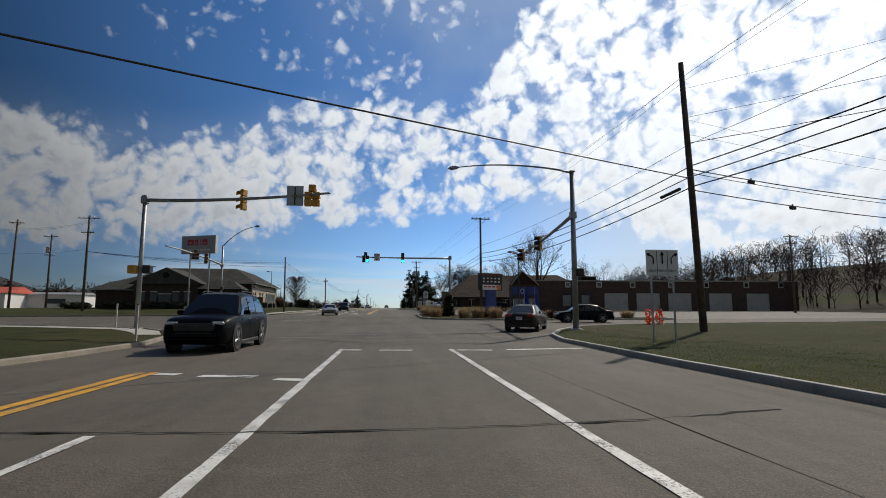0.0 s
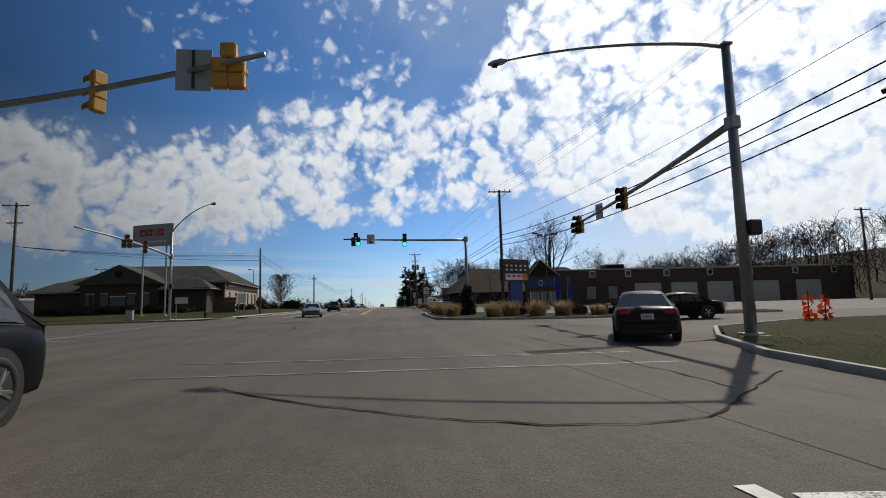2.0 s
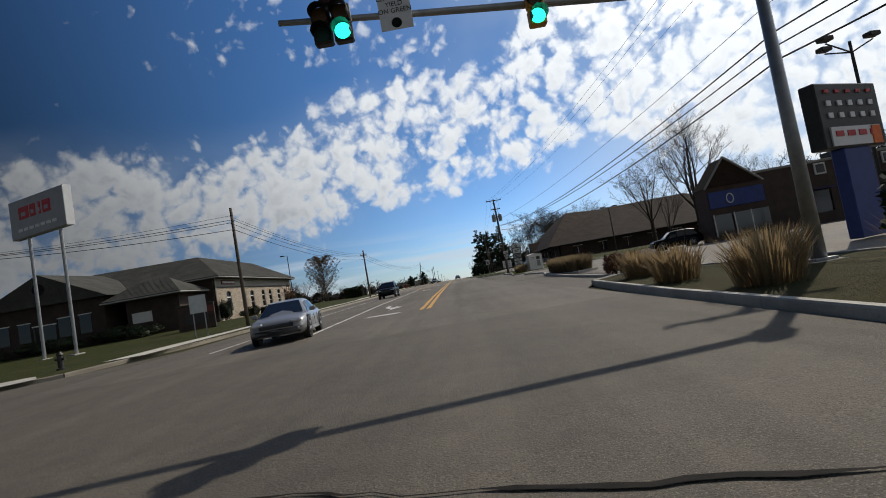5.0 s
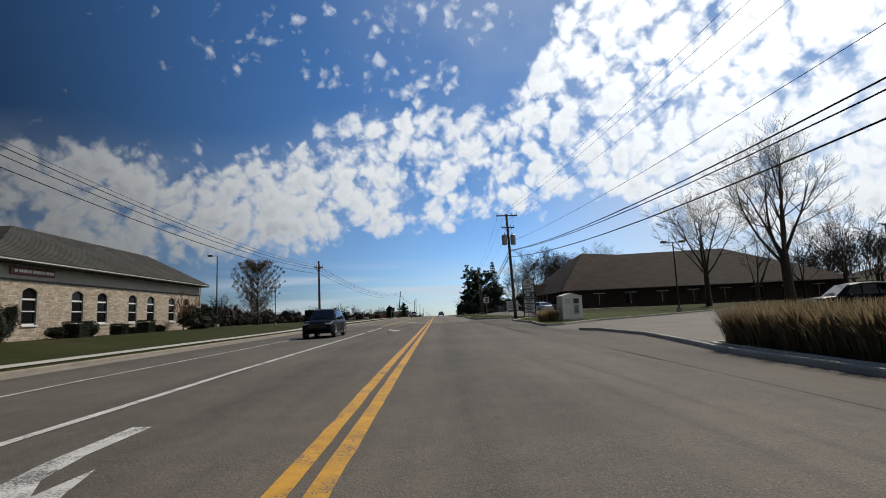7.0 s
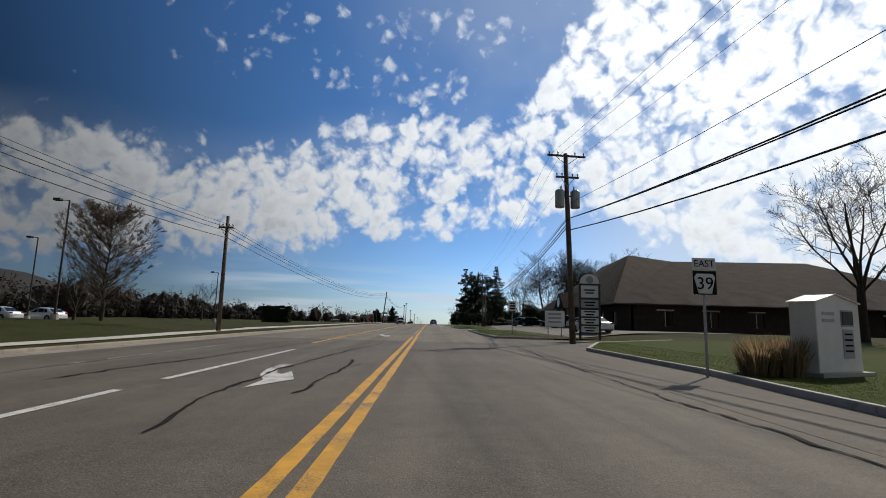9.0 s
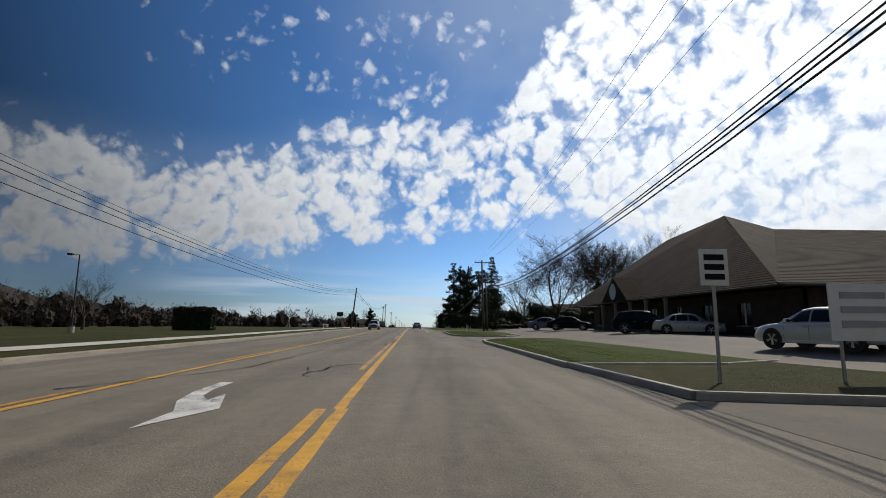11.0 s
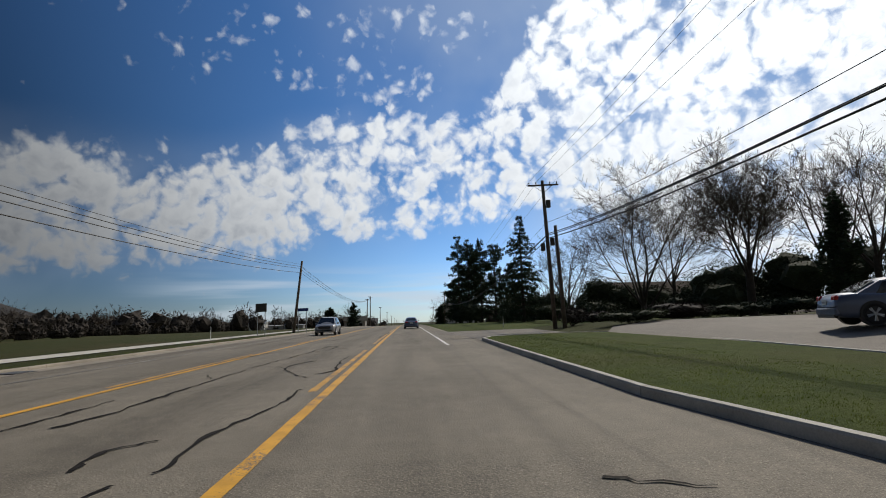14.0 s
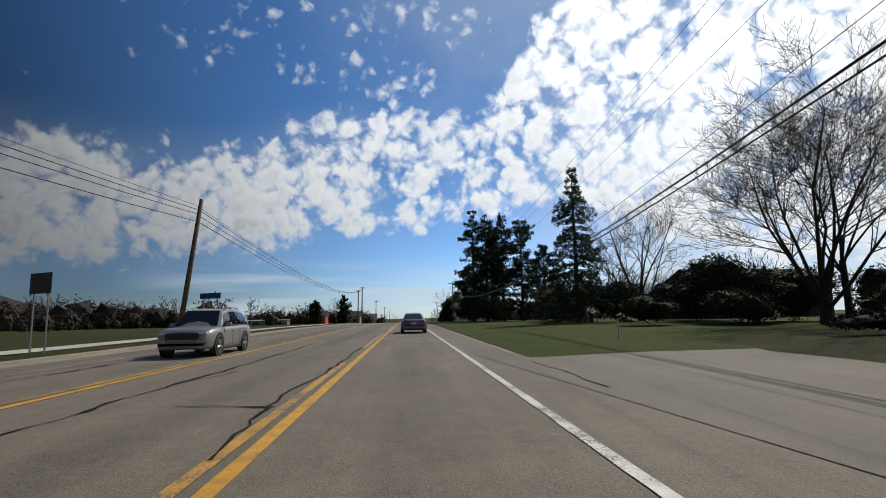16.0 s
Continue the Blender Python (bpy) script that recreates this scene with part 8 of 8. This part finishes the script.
            for k in range(5):
                a = 6.28318 * k / 5
                for da in (-0.13, 0.13):
                    add_tube(bm, [m @ Vector((r * 0.1 * math.cos(a), r * 0.1 * math.sin(a), out)), m @ Vector((r * 0.66 * math.cos(a + da), r * 0.66 * math.sin(a + da), out * 0.92))], 0.024, 4)
            add_tube(bm, [m @ Vector((0, 0, out - 0.02)), m @ Vector((0, 0, out + 0.015))], r * 0.17, 10)
            part("rim", bm, RIM, wheel)
    if suv:
        for s in (-1, 1):
            part("roof_rail", tube([(s * hw * 0.64, -0.30 * L, H - 0.03), (s * hw * 0.64, -0.27 * L, H + 0.035), (s * hw * 0.64, -0.02 * L, H + 0.05), (s * hw * 0.64, 0.03 * L, H)], 0.015, 5), BLACK, t)
        part("rear_wiper", tube([(0.0, -0.476 * L, belt + 0.05), (0.3, -0.462 * L, belt + 0.14)], 0.01, 4), BLACK, t)
    return t


def ring_tyre(r, inner, w, m):
    """A tyre of round shoulders about its own z axis."""
    prof = [(inner, -w * 0.42), (r * 0.86, -w * 0.5), (r * 0.97, -w * 0.40), (r, -w * 0.2), (r, w * 0.2), (r * 0.97, w * 0.40), (r * 0.86, w * 0.5), (inner, w * 0.42)]
    bm = bmesh.new()
    n = 28
    rings = [[bm.verts.new(m @ Vector((p * math.cos(6.28318 * k / n), p * math.sin(6.28318 * k / n), q))) for p, q in prof] for k in range(n)]
    for k in range(n):
        a, b = rings[k], rings[(k + 1) % n]
        for j in range(len(prof)):
            bm.faces.new((a[j], b[j], b[(j + 1) % len(prof)], a[(j + 1) % len(prof)]))
    return bm


WHITE_LAMP = lamp_matter("running_light", (1.0, 0.97, 0.9), 2.0)
SILVER = car_paint("silver_paint", (0.27, 0.275, 0.285))
BLACK_PAINT = car_paint("black_paint", (0.005, 0.0055, 0.007))
PALE_SILVER = car_paint("pale_silver_paint", (0.48, 0.49, 0.50))
BLUE_GREY = car_paint("blue_grey_paint", (0.12, 0.14, 0.20))
BROWN_PAINT = car_paint("brown_paint", (0.045, 0.038, 0.034))
DARK_PAINT = car_paint("dark_paint", (0.008, 0.010, 0.014))
WHITE_PAINT = car_paint("white_car_paint", (0.66, 0.67, 0.68))
BLUE_PAINT = car_paint("blue_paint", (0.02, 0.12, 0.42))

vehicle("sedan", -0.35, 235.9, 0, BLUE_GREY, "silver-blue sedan driving ahead in the lane", "sedan", 4.6, 1.8, 1.42)
vehicle("suv", -5.6, 18.2, 180, BLACK_PAINT, "large black sport utility vehicle in the oncoming lane", "suv", 5.2, 1.95, 1.85, lights_on=True)
vehicle("sedan", 8.0, 29.0, -25, BROWN_PAINT, "dark brown sedan turning into the side street", "sedan", 4.7, 1.82, 1.45)
vehicle("sedan", 15.6, 39.7, 82, DARK_PAINT, "black sedan waiting in the side street", "sedan", 4.5, 1.8, 1.42)
vehicle("coupe", -6.95, 63.2, 188, SILVER, "silver coupe in the oncoming lane", "sedan", 4.4, 1.8, 1.3)
vehicle("suv", -8.22, 99.6, 180, DARK_PAINT, "dark compact sport utility vehicle in the oncoming lane", "suv", 4.55, 1.84, 1.66, lights_on=True)
vehicle("suv", -8.25, 217.5, 180, SILVER, "silver-grey compact sport utility vehicle in the oncoming lane", "suv", 4.64, 1.85, 1.64)
lotz = lambda x, y: float(zg(x, y)) + 0.075
for x, y, turn, p, k, txt in ((18.2, 158.6, -122, PALE_SILVER, "sedan", "silver sedan parked before the long hall"), (16.4, 161.6, -118, DARK_PAINT, "suv", "dark sport utility vehicle parked before the long hall"),
                              (15.3, 176.8, -114, DARK_PAINT, "sedan", "dark sedan parked before the porch of the hall"), (14.7, 183.3, -112, BLUE_GREY, "sedan", "grey-blue sedan parked before the hall corner"),
                              (20.6, 95.0, 80, DARK_PAINT, "suv", "dark vehicle parked before the depot"), (13.2, 140.5, 15, WHITE_PAINT, "sedan", "white car parked by the directory sign")):
    vehicle("parked_car", x, y, turn, p, txt, k, 4.6, 1.82, 1.45 if k == "sedan" else 1.7, z=lotz(x, y))
for x, y, turn, p in ((-47, 150, 80, WHITE_PAINT), (-44.5, 153, 80, WHITE_PAINT), (-52, 146, 20, BLUE_PAINT), (-70, 190, 70, WHITE_PAINT)):
    vehicle("parked_car", x, y, turn, p, "pale car parked far across the verge" if p is WHITE_PAINT else "blue car parked far across the verge", "sedan", 4.6, 1.82, 1.5, z=float(zg(x, y)) + 0.02)

# ---------------------------------------------------------------- small things
for x, y in ((17.7, 33.2), (18.3, 33.0)):
    c = thing("orange_barrier", x, y, zr(33) + 0.1, 0, "crumpled orange safety mesh on a stake", "safety mesh")
    part("stake", tube([(0, 0, -0.1), (0.05, 0, 1.3)], 0.025, 6), POLE_WOOD, c)
    bm = bmesh.new()
    rnd = random.Random(int(x * 10))
    g = [[bm.verts.new((0.12 * i - 0.3 + rnd.gauss(0, 0.05), rnd.gauss(0, 0.1), 0.15 * k + 0.02)) for i in range(6)] for k in range(8)]
    for k in range(7):
        for i in range(5):
            if (i + k) % 3:
                bm.faces.new((g[k][i], g[k][i + 1], g[k + 1][i + 1], g[k + 1][i]))
    bmesh.ops.solidify(bm, geom=bm.faces[:], thickness=0.01)
    part("mesh", bm, ORANGE, c)
for x, y, h in ((-15.5, 31.4, 1.4), (-9.25, 20.2, 1.35)):
    c = thing("stake", x, y, zr(y) + 0.12, 0, "slim weathered wooden stake on the corner verge", "stake", "corner stakes")
    part("post", box((0.07, 0.07, h + 0.2), (0, 0, h / 2 - 0.1), bevel=0.01), WALK, c)
    part("cap", box((0.075, 0.075, 0.05), (0, 0, h), bevel=0.01), DARK_STEEL, c)
flags = thing("banner_flag", 18.0, 66.0, zr(66), 10, "blue feather flag on a thin pole", "flag", "feather flags")
part("flagpole", tube([(0, 0, 0), (0, 0, 3.6)], 0.02, 6), ALU, flags)
bm = bmesh.new()
g = [[bm.verts.new((0.03 + 0.55 * i / 3 * (1 if k < 7 else 0.6), 0.05 * math.sin(i + k * 0.7), 0.9 + 0.33 * k)) for i in range(4)] for k in range(9)]
for k in range(8):
    for i in range(3):
        bm.faces.new((g[k][i], g[k][i + 1], g[k + 1][i + 1], g[k + 1][i]))
bmesh.ops.solidify(bm, geom=bm.faces[:], thickness=0.006)
part("cloth", bm, BLUE, flags)
copy_thing(flags, pose(19.6, 66.6, zr(66), 0, 0, 10))
hyd = thing("fire_hydrant", -17.6, 66.2, zr(66) + 0.1, 0, "dark fire hydrant on the verge", "hydrant")
part("barrel", tube([(0, 0, 0), (0, 0, 0.08), (0, 0, 0.09), (0, 0, 0.6), (0, 0, 0.62), (0, 0, 0.75)], [0.17, 0.17, 0.11, 0.11, 0.15, 0.05], 12), DARK_STEEL, hyd)
for s in (-1, 1):
    part("nozzle", tube([(0, 0, 0.45), (s * 0.2, 0, 0.45)], 0.06, 8), DARK_STEEL, hyd)
box_u = thing("utility_box", -24.5, 66.0, zr(66) + 0.1, 10, "grey utility cabinet on the lawn", "cabinet")
part("body", box((0.6, 0.5, 0.9), (0, 0, 0.45), bevel=0.03), SIGN_GREY, box_u)
part("lid", box((0.64, 0.54, 0.06), (0, 0, 0.92), bevel=0.01), SIGN_GREY, box_u)
drain = thing("storm_drain", -12.6, 185, zr(185) + 0.014, 0, "dark cast-iron storm drain at the kerb", "drain")
part("frame", box((0.7, 1.0, 0.02), (0, 0, 0)), DARK_STEEL, drain)
for k in range(7):
    part("bar", box((0.56, 0.05, 0.02), (0, -0.39 + 0.13 * k, 0.012)), STEEL, drain)
for x, y in ((7.8, 221.0), (-17.2, 209.5)):
    m = thing("marker_post", x + 1.2, y, zr(y) + 0.12, 0, "thin white marker post in the grass", "marker", "marker posts")
    part("post", tube([(0, 0, -0.1), (0, 0, 1.0)], 0.035, 6), WHITE_TRIM, m)
    part("band", tube([(0, 0, 0.8), (0, 0, 0.9)], 0.038, 6), SIGN_BLACK, m)
for k in range(7):
    flat_shape("bay_line", [(13 + 3.0 * k, 54 + k * 0.2), (13.12 + 3.0 * k, 54 + k * 0.2), (13.6 + 3.0 * k, 59 + k * 0.2), (13.48 + 3.0 * k, 59 + k * 0.2)], FADED, 0.012, parent=road)
for k in range(5):
    flat_shape("bay_line", [(8.2, 72.5 + 2.8 * k), (8.2, 72.62 + 2.8 * k), (13.2, 74.62 + 2.8 * k), (13.2, 74.5 + 2.8 * k)], FADED, 0.012, parent=road)
